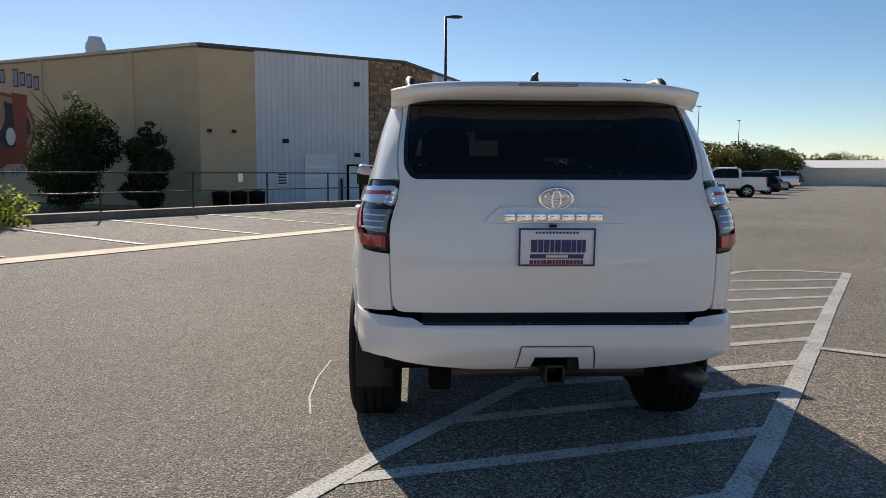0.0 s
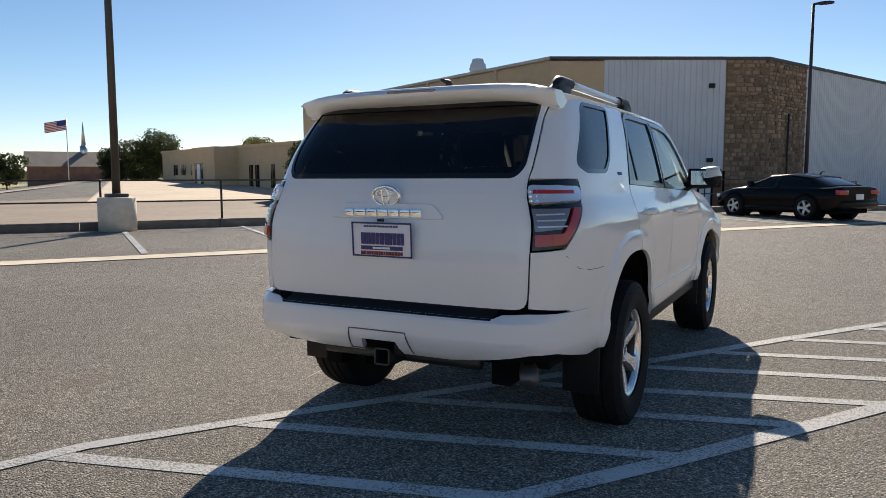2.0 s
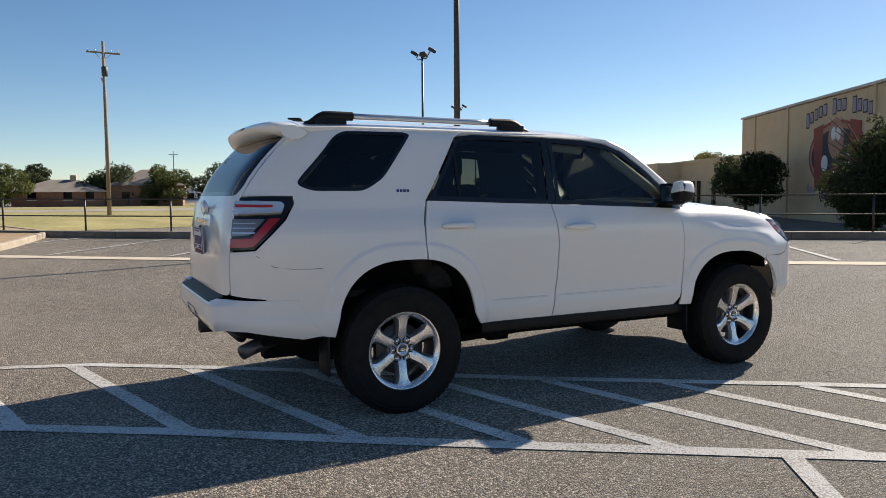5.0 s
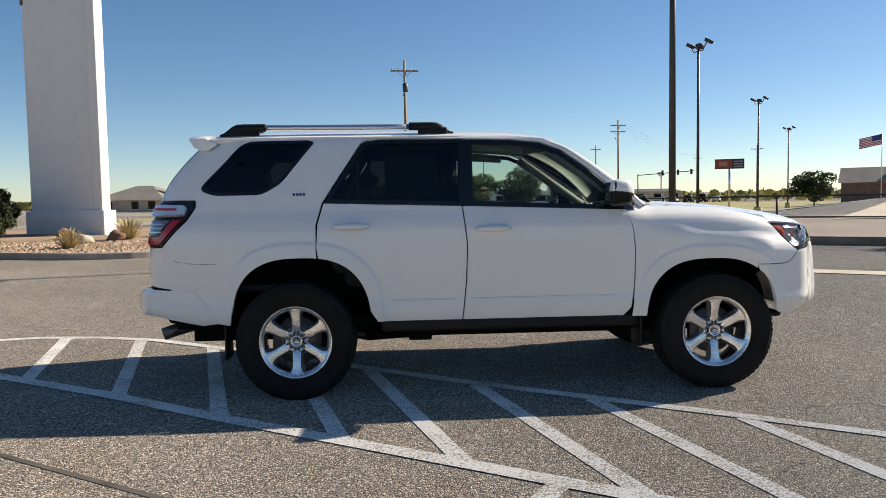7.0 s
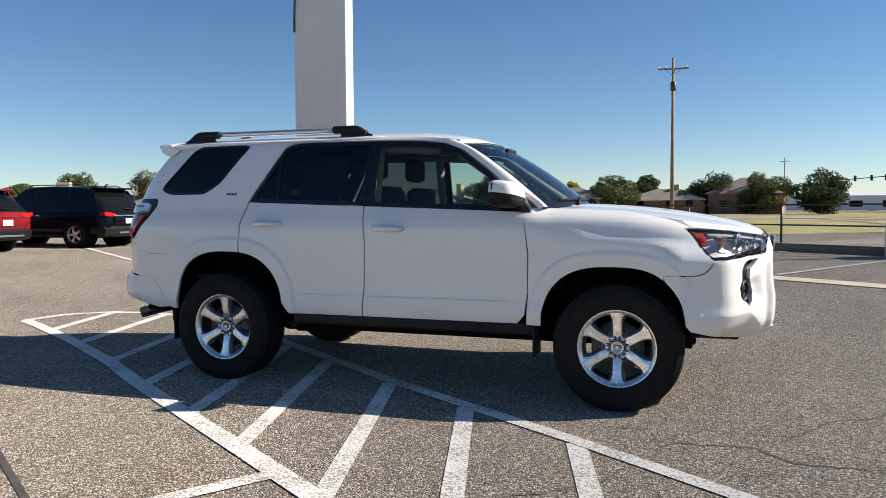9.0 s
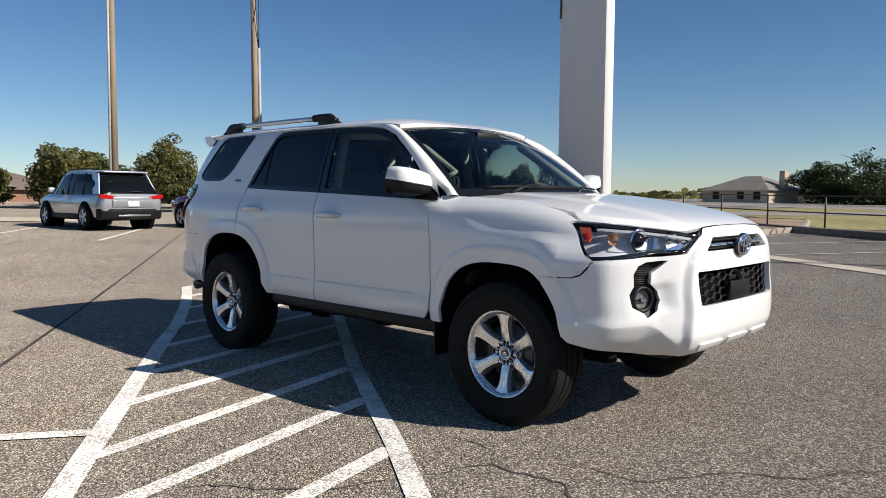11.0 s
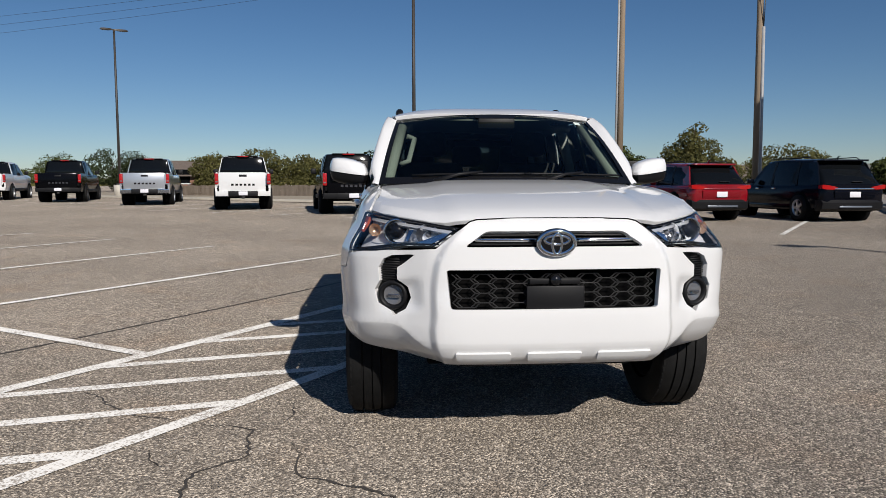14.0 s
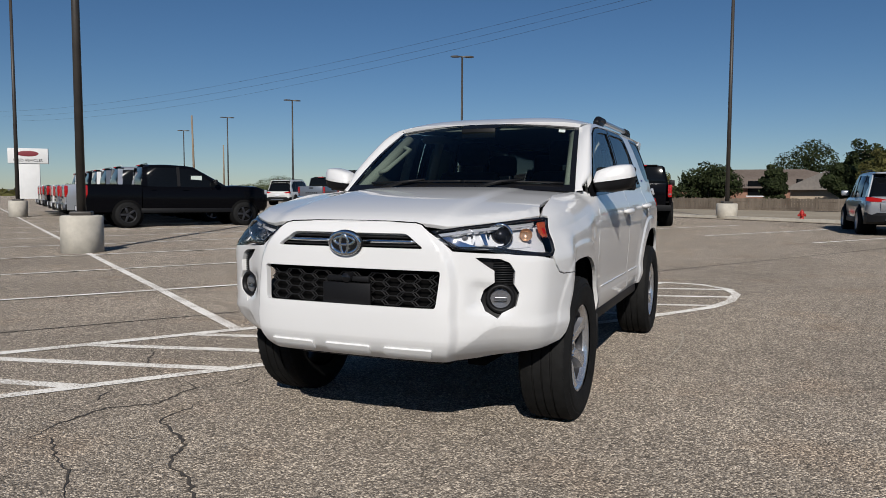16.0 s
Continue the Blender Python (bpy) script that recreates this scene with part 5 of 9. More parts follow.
    # fog lamps
    for sg in (-1, 1):
        fl = thing("fog_lamp", "", "", pose(0, 0, 0))
        for kk in ("label", "category"):
            if kk in fl:
                del fl[kk]
        fl.parent = car
        panel("fog_bezel", [(sg * (s), z) for s, z in [(fx(0.56), 0.63), (fx(0.76), 0.63), (fx(0.76), 0.94), (fx(0.56), 0.94)]], BLACK_TRIM, fl, off=-0.032, depth=0.005, lip=0)
        pc = girth(sg * fx(0.685), 0.735)
        nn = surf_normal(girth, sg * fx(0.685), 0.735)
        yaw = math.degrees(math.atan2(nn.y, nn.x))
        m = pose(pc.x - nn.x * 0.02, pc.y - nn.y * 0.02, 0.735, 0, 0, yaw)
        bm = bmesh.new()
        bm_lathe(bm, [(0.068, 0.0), (0.068, 0.018), (0.06, 0.026), (0.05, 0.022), (0.046, 0.008)], 32, "X", m)
        part("fog_ring", bm, BLACK_TRIM, fl, "", 40)
        bm = bmesh.new()
        bm_lathe(bm, [(0.046, 0.004), (0.03, 0.0), (0.001, -0.004)], 32, "X", m)
        part("fog_reflector", bm, LAMP_SMOKE, fl, "", 60)
        bm = bmesh.new()
        bm_box(bm, 0.004, -0.028, -0.014, 0.012, 0.028, 0.004, 0.002, m)
        part("fog_led", bm, CHROME, fl)
        bm = bmesh.new()
        bm_lathe(bm, [(0.047, 0.012), (0.03, 0.018), (0.001, 0.02)], 32, "X", m)
        part("fog_lens", bm, LENS, fl, "", 60).visible_shadow = False
        # slats of the bezel
        bm = bmesh.new()
        for z in [0.80 + 0.011 * k for k in range(11)]:
            a, b = girth(sg * fx(0.655), z), girth(sg * fx(0.725), z)
            bm_tube(bm, a - Vector((0, 0.025, 0)), b - Vector((0, 0.025, 0)), 0.003, n=5)
        part("bezel_slats", bm, MESH_BLACK, fl, "", 60)
        # headlamps
        hp = [(fx(0.412), 1.046), (fx(0.55), 1.066), (fx(0.70), 1.085), (fx(0.78), 1.096), (sy(1.89), 1.104), (sy(1.848), 1.101), (sy(1.866), 1.06), (sy(1.893), 1.0), (sy(1.932), 0.953), (sy(1.97), 0.926), (fx(0.725), 0.936), (fx(0.64), 0.956), (fx(0.515), 0.961)]
        hp = [(sg * s, z) for s, z in hp]
        lamp = panel("headlamp", hp, LAMP_HOUSE, car, off=-0.055, depth=0.01, lip=0, label="clear headlamp with projector and amber reflector")
        panel("lens", hp, LENS, lamp, off=0.0, depth=0.006, lip=0.002).visible_shadow = False
        ribbon("lens_edge", hp, 0.007, BLACK_GLOSS, lamp, off=0.001, thick=0.012)
        def lp(pts):
            return [(sg * s, z) for s, z in pts]
        # amber corner, set in the lens
        panel("side_reflector", lp([(sy(1.935), 1.086), (sy(1.872), 1.088), (sy(1.884), 1.05), (sy(1.9), 1.018), (sy(1.925), 1.02), (sy(1.938), 1.045)]), LAMP_CORNER, lamp, off=-0.008, depth=0.012, lip=0.002)
        panel("side_marker", lp([(sy(1.918), 1.058), (sy(1.895), 1.058), (sy(1.906), 1.03), (sy(1.922), 1.03)]), LAMP_RED, lamp, off=-0.005, depth=0.006, lip=0.001)
        # dark lower bezel, silver upper tray
        panel("lower_bezel", lp([(fx(0.50), 0.972), (fx(0.64), 0.966), (fx(0.73), 0.946), (sy(1.965), 0.935), (sy(1.94), 0.95), (fx(0.78), 0.955), (fx(0.66), 0.975), (fx(0.50), 0.98)]), BLACK_GLOSS, lamp, off=-0.016, depth=0.02, lip=0.002)
        panel("reflector_panel", lp([(fx(0.47), 1.012), (fx(0.56), 1.052), (fx(0.70), 1.068), (fx(0.80), 1.08), (fx(0.80), 1.0), (fx(0.74), 0.985), (fx(0.56), 0.985)]), LAMP_CHROME, lamp, off=-0.05, depth=0.006, lip=0.002)
        panel("lamp_brow", lp([(fx(0.43), 1.036), (fx(0.56), 1.056), (fx(0.70), 1.075), (fx(0.82), 1.09), (fx(0.82), 1.074), (fx(0.70), 1.06), (fx(0.56), 1.042), (fx(0.45), 1.024)]), LAMP_CLEAR, lamp, off=-0.012, depth=0.02, lip=0.002)
        def hl_pose(x, z, inset):
            p_, n_ = girth(sg * fx(x), z), surf_normal(girth, sg * fx(x), z)
            ya = math.degrees(math.atan2(n_.y, n_.x)) * 0.4 + 90 * 0.6
            return pose(p_.x - n_.x * inset, p_.y - n_.y * inset, z, 0, 0, ya)
        m = hl_pose(0.70, 1.022, 0.05)
        bm = bmesh.new()
        bm_lathe(bm, [(0.06, 0.012), (0.056, 0.018), (0.05, 0.016), (0.046, 0.004), (0.04, -0.004)], 32, "X", m)
        part("projector_ring", bm, CHROME, lamp, "", 40)
        bm = bmesh.new()
        bm_lathe(bm, [(0.043, -0.006), (0.037, 0.01), (0.027, 0.022), (0.014, 0.029), (0.001, 0.031)], 32, "X", m)
        part("projector", bm, BLACK_GLOSS, lamp, "", 60)
        m = hl_pose(0.565, 1.012, 0.055)
        bm = bmesh.new()
        bm_lathe(bm, [(0.05, 0.024), (0.042, 0.004), (0.026, -0.014), (0.001, -0.02)], 28, "X", m)
        part("high_beam_reflector", bm, CHROME, lamp, "", 50)
        bm = bmesh.new()
        bm_lathe(bm, [(0.014, -0.02), (0.013, 0.006), (0.008, 0.012), (0.001, 0.014)], 16, "X", m)
        part("bulb_cap", bm, LAMP_SMOKE, lamp, "", 50)
        # turn signal bowl behind the corner
        m = hl_pose(0.795, 1.025, 0.05)
        bm = bmesh.new()
        bm_lathe(bm, [(0.03, 0.02), (0.025, 0.004), (0.014, -0.008), (0.001, -0.01)], 20, "X", m)
        part("signal_bowl", bm, LAMP_PEACH, lamp, "", 50)
        panel("chrome_fin", lp([(fx(0.44), 1.03), (fx(0.53), 0.978), (fx(0.60), 0.972), (fx(0.60), 0.98), (fx(0.485), 1.03)]), CHROME, lamp, off=-0.02, depth=0.02, lip=0.002)
        panel("chrome_fin", lp([(fx(0.62), 1.045), (fx(0.635), 0.985), (fx(0.648), 0.985), (fx(0.64), 1.045)]), CHROME, lamp, off=-0.024, depth=0.02, lip=0.002)

    # --- tail
    gate = panel("tailgate", rounded([(s, z) for s, z in ((rx(0.684), 0.755), (rx(0.684), 1.0), (rx(0.700), 1.31), (rx(0.722), 1.37), (rx(0.742), 1.45), (rx(0.765), 1.6), (rx(0.80), 1.695), (2 * SE - rx(0.80), 1.695), (2 * SE - rx(0.765), 1.6), (2 * SE - rx(0.742), 1.45), (2 * SE - rx(0.722), 1.37), (2 * SE - rx(0.700), 1.31), (2 * SE - rx(0.684), 1.0), (2 * SE - rx(0.684), 0.755))], 0.05), P, car, surf=tail_surf, holes=(rounded([(rx(0.645), 1.322), (rx(0.695), 1.372), (rx(0.715), 1.45), (rx(0.735), 1.56), (rx(0.762), 1.682), (2 * SE - rx(0.762), 1.682), (2 * SE - rx(0.735), 1.56), (2 * SE - rx(0.715), 1.45), (2 * SE - rx(0.695), 1.372), (2 * SE - rx(0.645), 1.322)], 0.03),), step=0.05)
    gl = rounded([(rx(0.645), 1.322), (rx(0.695), 1.372), (rx(0.715), 1.45), (rx(0.735), 1.56), (rx(0.762), 1.682), (2 * SE - rx(0.762), 1.682), (2 * SE - rx(0.735), 1.56), (2 * SE - rx(0.715), 1.45), (2 * SE - rx(0.695), 1.372), (2 * SE - rx(0.645), 1.322)], 0.03)
    panel("rear_window", gl, GLASS_DARK, gate, surf=tail_surf, off=-0.003, depth=0.004, lip=0, label="dark rear window glass")
    ribbon("rear_window_seal", gl, 0.022, BLACK_GLOSS, gate, surf=tail_surf, off=0.001)
    ep = [(rx(0.31), 1.135), (rx(0.25), 1.205), (2 * SE - rx(0.25), 1.205), (2 * SE - rx(0.31), 1.135)]
    panel("badge_panel", rounded(ep, 0.03), P, gate, surf=tail_surf, off=0.014, depth=0.03, lip=0.008)
    yb = lambda z: curve(TAIL, z) - 0.016
    x0 = -0.215
    for w in (0.045, 0.06, 0.052, 0.052, 0.052, 0.048, 0.055):
        bm = bmesh.new()
        bm_box(bm, x0, yb(1.165) - 0.006, 1.148, x0 + w, yb(1.165) + 0.004, 1.182, 0.003)
        part("badge_letter", bm, CHROME, gate, "", 40)
        x0 += w + 0.007
    bm = bmesh.new()
    bmesh.ops.create_uvsphere(bm, u_segments=32, v_segments=12, radius=1, matrix=pose(0, yb(1.245), 1.243, 8) @ Matrix.Diagonal((0.078, 0.016, 0.054, 1)))
    part("emblem_back", bm, P, gate, "", 60)
    bm = bmesh.new()
    oval_ring(bm, 0, 0, 0.068, 0.045, 0.007, y=-0.012)
    oval_ring(bm, 0, 0.011, 0.047, 0.017, 0.005, y=-0.015)
    oval_ring(bm, 0, -0.003, 0.018, 0.04, 0.005, y=-0.016)
    bmesh.ops.transform(bm, matrix=pose(0, yb(1.245), 1.243, 8), verts=bm.verts)
    part("emblem_ring", bm, CHROME, gate, "chrome oval rings", 60)
    # dealer plate: writing kept as bars
    pl = thing("dealer_plate", "", "", pose(0, yb(1.045) - 0.004, 1.04, 3))
    for kk in ("label", "category"):
        if kk in pl:
            del pl[kk]
    pl.parent = gate
    def plate_box(name, x0, z0, x1, z1, y, material, bev=0.0):
        box(name, x0, y - 0.003, z0, x1, y, z1, material, pl, bev)
    box("plate_frame", -0.155, -0.008, -0.08, 0.155, 0.0, 0.08, PLATE_WHITE, pl, 0.004, "white plate with navy frame")
    for (a, b, c_, d) in ((-0.157, 0.073, 0.157, 0.081), (-0.157, -0.081, 0.157, -0.074), (-0.158, -0.08, -0.151, 0.08), (0.151, -0.08, 0.158, 0.08)):
        plate_box("plate_rim", a, b, c_, d, -0.009, NAVY)
    xx = -0.108
    for w in (0.026, 0.02, 0.022, 0.016, 0.022, 0.038, 0.018, 0.018, 0.014):
        plate_box("plate_letter", xx, -0.022, xx + w, 0.032, -0.0095, NAVY)
        xx += w + 0.004
    plate_box("plate_band", -0.11, -0.048, 0.11, -0.03, -0.0095, NAVY)
    plate_box("plate_band", -0.045, -0.043, 0.045, -0.034, -0.012, PLATE_WHITE)
    xx = -0.112
    for w in (0.014, 0.01, 0.011, 0.008, 0.011, 0.02, 0.01, 0.01, 0.008, 0.014, 0.012, 0.012, 0.012, 0.009, 0.011):
        plate_box("plate_letter", xx, -0.071, xx + w, -0.055, -0.0095, DARKRED)
        xx += w + 0.0035
    xx = -0.09
    for w in (0.012,) * 13:
        plate_box("plate_letter", xx, 0.058, xx + 0.009, 0.066, -0.0095, NAVY)
        xx += w + 0.002
    box("plate_lamp", -0.03, yb(1.13) - 0.012, 1.122, 0.0, yb(1.13), 1.134, BLACK_TRIM, gate)
    # spoiler with its brake light
    bm = bmesh.new()
    rows = []
    for i in range(-20, 21):
        u = i / 20
        x = 0.69 * math.copysign(abs(u) ** 0.95, u)
        e = abs(u) ** 6
        up_, yb_, yt_ = 1.766 - 0.014 * abs(u) ** 3, -2.155 + 0.06 * abs(u) ** 3 + 0.03 * e, -1.90
        prof = [(yt_, roof_surf(x, -1.95).z - 0.004), (-1.98, up_ - 0.002 + 0.006), (-2.08, up_ + 0.002), (-2.135 + 0.05 * abs(u) ** 3, up_ - 0.008), (yb_, up_ - 0.03), (yb_ + 0.012, up_ - 0.056), (yb_ + 0.06, up_ - 0.075), (-2.03, up_ - 0.086), (-1.95, 1.68)]
        rows.append([bm.verts.new((x, y, z - 0.03 * e)) for y, z in prof])
    for a, b in zip(rows, rows[1:]):
        for k in range(8):
            bm.faces.new((a[k], a[k + 1], b[k + 1], b[k]))
    bm.faces.new(rows[0][::-1])
    bm.faces.new(rows[-1])
    bmesh.ops.recalc_face_normals(bm, faces=bm.faces)
    sp = part("spoiler", bm, P, car, "", 60)
    box("brake_light", -0.13, -2.158, 1.735, 0.13, -2.14, 1.75, LAMP_SMOKE, sp, 0.004)
    bm = bmesh.new()
    bm_path(bm, [(0, -1.72, 1.785), (0, -1.75, 1.83), (0, -1.83, 1.835)], [0.03, 0.016, 0.006], 8)
    part("roof_antenna", bm, BLACK_TRIM, car, "", 60)
    # rear wiper, tucked under the spoiler
    # bumper
    tl = [(sy(-1.86), 0.515), (sy(-2.0), 0.73), (sy(-2.2), 0.735), (rx(0.70), 0.742), (rx(0.60), 0.738), (rx(0.565), 0.722), (SE, 0.718)]
    bl = [(SE, 0.51), (rx(0.35), 0.51), (rx(0.55), 0.535), (rx(0.72), 0.565), (sy(-2.25), 0.56), (sy(-2.0), 0.5)]
    bumper_loop = tl[:-1] + [(2 * SE - s, z) for s, z in tl[:-1][::-1]] + [(2 * SE - s, z) for s, z in bl[::-1]][:-1] + [(SE - 0.11 + 0.22, 0.51), (SE + 0.09, 0.575), (SE - 0.09, 0.575), (SE - 0.11, 0.51)] + bl[1:]
    panel("rear_bumper", bumper_loop, P, car, surf=tail_bumper_surf, step=0.045, depth=0.03)
    bm = bmesh.new()
    rows = []
    for i in range(-14, 15):
        x = 0.56 * i / 14
        s = rx(abs(x)) if x >= 0 else 2 * SE - rx(abs(x))
        a, b = tail_bumper_surf(s, 0.715), tail_surf(s, 0.76)
        rows.append([bm.verts.new(c) for c in (Vector((a.x, a.y - 0.004, 0.698)), Vector((a.x, a.y + 0.002, 0.72)), Vector((b.x, b.y + 0.012, 0.735)), Vector((b.x, b.y + 0.012, 0.76)))])
    for a, b in zip(rows, rows[1:]):
        for k in range(3):
            bm.faces.new((a[k], b[k], b[k + 1], a[k + 1]))
    part("bumper_step", bm, BLACK_TRIM, car, "black plastic step pad", 40)
    bm = bmesh.new()
    lps = dense([(rx(0.17), 0.52), (rx(0.15), 0.625), (2 * SE - rx(0.15), 0.625), (2 * SE - rx(0.17), 0.52)], 0.03)
    pts = [tail_bumper_surf(s, z) + Vector((0, -0.0005, 0)) for s, z in lps if True]
    k = len(pts)
    last = max(range(k), key=lambda i: (pts[i] - pts[(i + 1) % k]).length)
    bm_path(bm, [p for p in pts[:-7]], 0.0035, 5)
    part("hitch_cover_seam", bm, mat_disc, car, "", 60)
    hitch = thing("tow_hitch", "", "", pose(0, 0, 0))
    for kk in ("label", "category"):
        if kk in hitch:
            del hitch[kk]
    hitch.parent = car
    bm = bmesh.new()
    for (a, b, c_, d) in ((-0.042, 0.448, 0.042, 0.458), (-0.042, 0.522, 0.042, 0.532), (-0.042, 0.448, -0.032, 0.532), (0.032, 0.448, 0.042, 0.532)):
        bm_box(bm, a, -2.44, b, c_, -2.2, d, 0.002)
    part("receiver", bm, STEEL_BLACK, hitch, "", 40)
    tube("cross_tube", (-0.42, -2.26, 0.47), (0.42, -2.26, 0.47), 0.035, STEEL_BLACK, hitch)
    box("wiring_socket", 0.05, -2.42, 0.50, 0.11, -2.38, 0.56, BLACK_TRIM, hitch, 0.01)
    # tail lamps
    for sg in (-1, 1):
        def q2(poly):
            return [(s if sg > 0 else 2 * SE - s, z) for s, z in poly]
        tp = [(rx(0.706), 1.31), (sy(-2.18), 1.315), (sy(-2.075), 1.31), (sy(-2.06), 1.27), (sy(-2.10), 1.19), (sy(-2.25), 1.022), (rx(0.692), 1.012)]
        lamp = panel("tail_lamp", q2(tp), BLACK_GLOSS, car, surf=tail_surf, off=0.004, depth=0.03, label="black-framed tail lamp, clear above and red below")
        panel("clear_lens", rounded(q2([(rx(0.70), 1.285), (sy(-2.13), 1.283), (sy(-2.105), 1.265), (sy(-2.115), 1.215), (rx(0.70), 1.205)]), 0.015), LAMP_CLEAR, lamp, surf=tail_surf, off=0.026, depth=0.03, lip=0.008)
        panel("lens_bar", q2([(rx(0.715), 1.262), (sy(-2.17), 1.262), (sy(-2.17), 1.246), (rx(0.715), 1.246)]), LAMP_RED, lamp, surf=tail_surf, off=0.029, depth=0.004, lip=0.001)
        for zz in (1.115, 1.14, 1.165):
            panel("lens_rib", q2([(rx(0.71), zz), (sy(-2.25), zz), (sy(-2.25), zz - 0.006), (rx(0.71), zz - 0.006)]), LAMP_CLEAR, lamp, surf=tail_surf, off=0.016, depth=0.004, lip=0.001)
        panel("smoked_lens", q2([(rx(0.70), 1.188), (sy(-2.205), 1.185), (sy(-2.275), 1.10), (rx(0.70), 1.092)]), LAMP_SMOKE, lamp, surf=tail_surf, off=0.014, depth=0.02, lip=0.004)
        panel("red_lens", q2([(rx(0.70), 1.08), (sy(-2.265), 1.085), (sy(-2.185), 1.188), (sy(-2.125), 1.188), (sy(-2.255), 1.035), (rx(0.70), 1.028)]), LAMP_RED, lamp, surf=tail_surf, off=0.016, depth=0.02, lip=0.004)
        # facets behind the clear lens
        bm = bmesh.new()
        for i in range(7):
            for z in (1.225, 1.245, 1.265):
                p_ = tail_surf(q2([(rx(0.72 + 0.02 * i), z)])[0][0], z)
                bm_box(bm, p_.x - 0.007, p_.y - 0.034, z - 0.006, p_.x + 0.007, p_.y - 0.028, z + 0.006, 0.002)
        part("lamp_facets", bm, CHROME, lamp, "", 30)

    # --- cabin
    def seat(x, y, w, h=0.62):
        st = thing("seat", "", "", pose(x, y, 0.55))
        for kk in ("label", "category"):
            if kk in st:
                del st[kk]
        st.parent = car
        bm = bmesh.new()
        bm_box(bm, -w / 2, -0.25, 0.15, w / 2, 0.28, 0.33, 0.06)
        part("cushion", bm, SEAT, st, "", 60)
        bm = bmesh.new()
        bm_box(bm, -w / 2, -0.33, 0.25, w / 2, -0.19, 0.25 + h, 0.06, Matrix.Translation((0, -0.24, 0.3)) @ Matrix.Rotation(radians(14), 4, "X") @ Matrix.Translation((0, 0.24, -0.3)))
        part("backrest", bm, SEAT, st, "", 60)
        for k in ([0] if w < 0.7 else [-0.42, 0, 0.42]):
            bm = bmesh.new()
            bm_box(bm, k - 0.13, -0.51, 0.28 + h, k + 0.13, -0.40, 0.47 + h, 0.045)
            part("headrest", bm, SEAT, st, "", 60)
    seat(0.38, 0.05, 0.5)
    seat(-0.38, 0.05, 0.5)
    seat(0.0, -0.85, 1.22, 0.56)
    bm = bmesh.new()
    bm_box(bm, -0.72, 0.62, 0.7, 0.72, 1.02, 1.19, 0.06)
    bm_box(bm, -0.56, 0.56, 1.1, -0.2, 0.8, 1.24, 0.05)
    bm_box(bm, -0.12, 0.56, 0.9, 0.14, 0.7, 1.19, 0.03)
    part("dashboard", bm, DASH, car, "", 50)
    box("console", -0.13, -0.4, 0.55, 0.13, 0.6, 0.88, DASH, car, 0.03)
    bm = bmesh.new()
    oval_ring(bm, 0, 0, 0.185, 0.185, 0.016, 36)
    bm_tube(bm, (-0.17, 0, 0), (0.17, 0, 0), 0.018, n=8)
    bmesh.ops.transform(bm, matrix=pose(-0.38, 0.50, 1.12, -25), verts=bm.verts)
    part("steering_wheel", bm, DASH, car, "", 60)
    box("room_mirror", -0.12, 0.50, 1.60, 0.12, 0.53, 1.67, BLACK_TRIM, car, 0.012)
    box("cargo_cover", -0.66, -2.1, 0.7, 0.66, -1.25, 0.74, SEAT, car)
    for sg in (-1, 1):
        box("door_card", sg * 0.78 - 0.02, -0.82, 0.55, sg * 0.78 + 0.02, 0.75, 1.19, DASH, car, 0.015)
        tube("inner_b_pillar", (sg * 0.72, -0.27, 1.15), (sg * 0.60, -0.27, 1.68), 0.035, LINER, car)
        tube("inner_c_pillar", (sg * 0.70, -1.32, 1.2), (sg * 0.575, -1.12, 1.68), 0.05, LINER, car)
        bm = bmesh.new()
        bm_path(bm, [(sg * 0.55, 0.15, 1.63), (sg * 0.58, -0.3, 1.66), (sg * 0.58, -1.9, 1.66)], 0.03, 8)
        part("roof_lining_edge", bm, LINER, car, "", 60)
    # papers on the rear door glass
    panel("window_sticker", [(sy(-0.80), 1.34), (sy(-0.45), 1.34), (sy(-0.45), 1.6), (sy(-0.80), 1.6)], STICKER, car, off=-0.025, depth=0.002, lip=0, label="white price sheet")
    for sx in (-1, 1):
        for y in (-1.395, 1.392):
            build_wheel(car, sx * 0.79, y)
    car.scale.x = 1.028
    return car


def tail_surf(s, z):
    return girth(s, z) if s <= SE else mirror_x(girth(2 * SE - s, z))


def tail_bumper_surf(s, z):
    return girth_bumper(s, z) if s <= SE else mirror_x(girth_bumper(2 * SE - s, z))


def mirror_x(v):
    return Vector((-v.x, v.y, v.z))


build_suv()

# ---- other vehicles ----
CAR_GLASS = mat("dark_car_glass", (0.005, 0.006, 0.007), 0.06, 0.0, 0.0, 0.22)


def loft(name, sections, material, parent, smooth=40, closed=True, label=""):
    """A skin over closed sections (lists of points, all of one length), capped at both ends."""
    bm = bmesh.new()
    rings = [[bm.verts.new(p) for p in sc] for sc in sections]
    n = len(rings[0])
    for a, b in zip(rings, rings[1:]):
        for i in range(n):
            bm.faces.new((a[i], a[(i + 1) % n], b[(i + 1) % n], b[i]))
    bm.faces.new(rings[0][::-1])
    bm.faces.new(rings[-1])
    bmesh.ops.recalc_face_normals(bm, faces=bm.faces)
    return part(name, bm, material, parent, label, smooth)


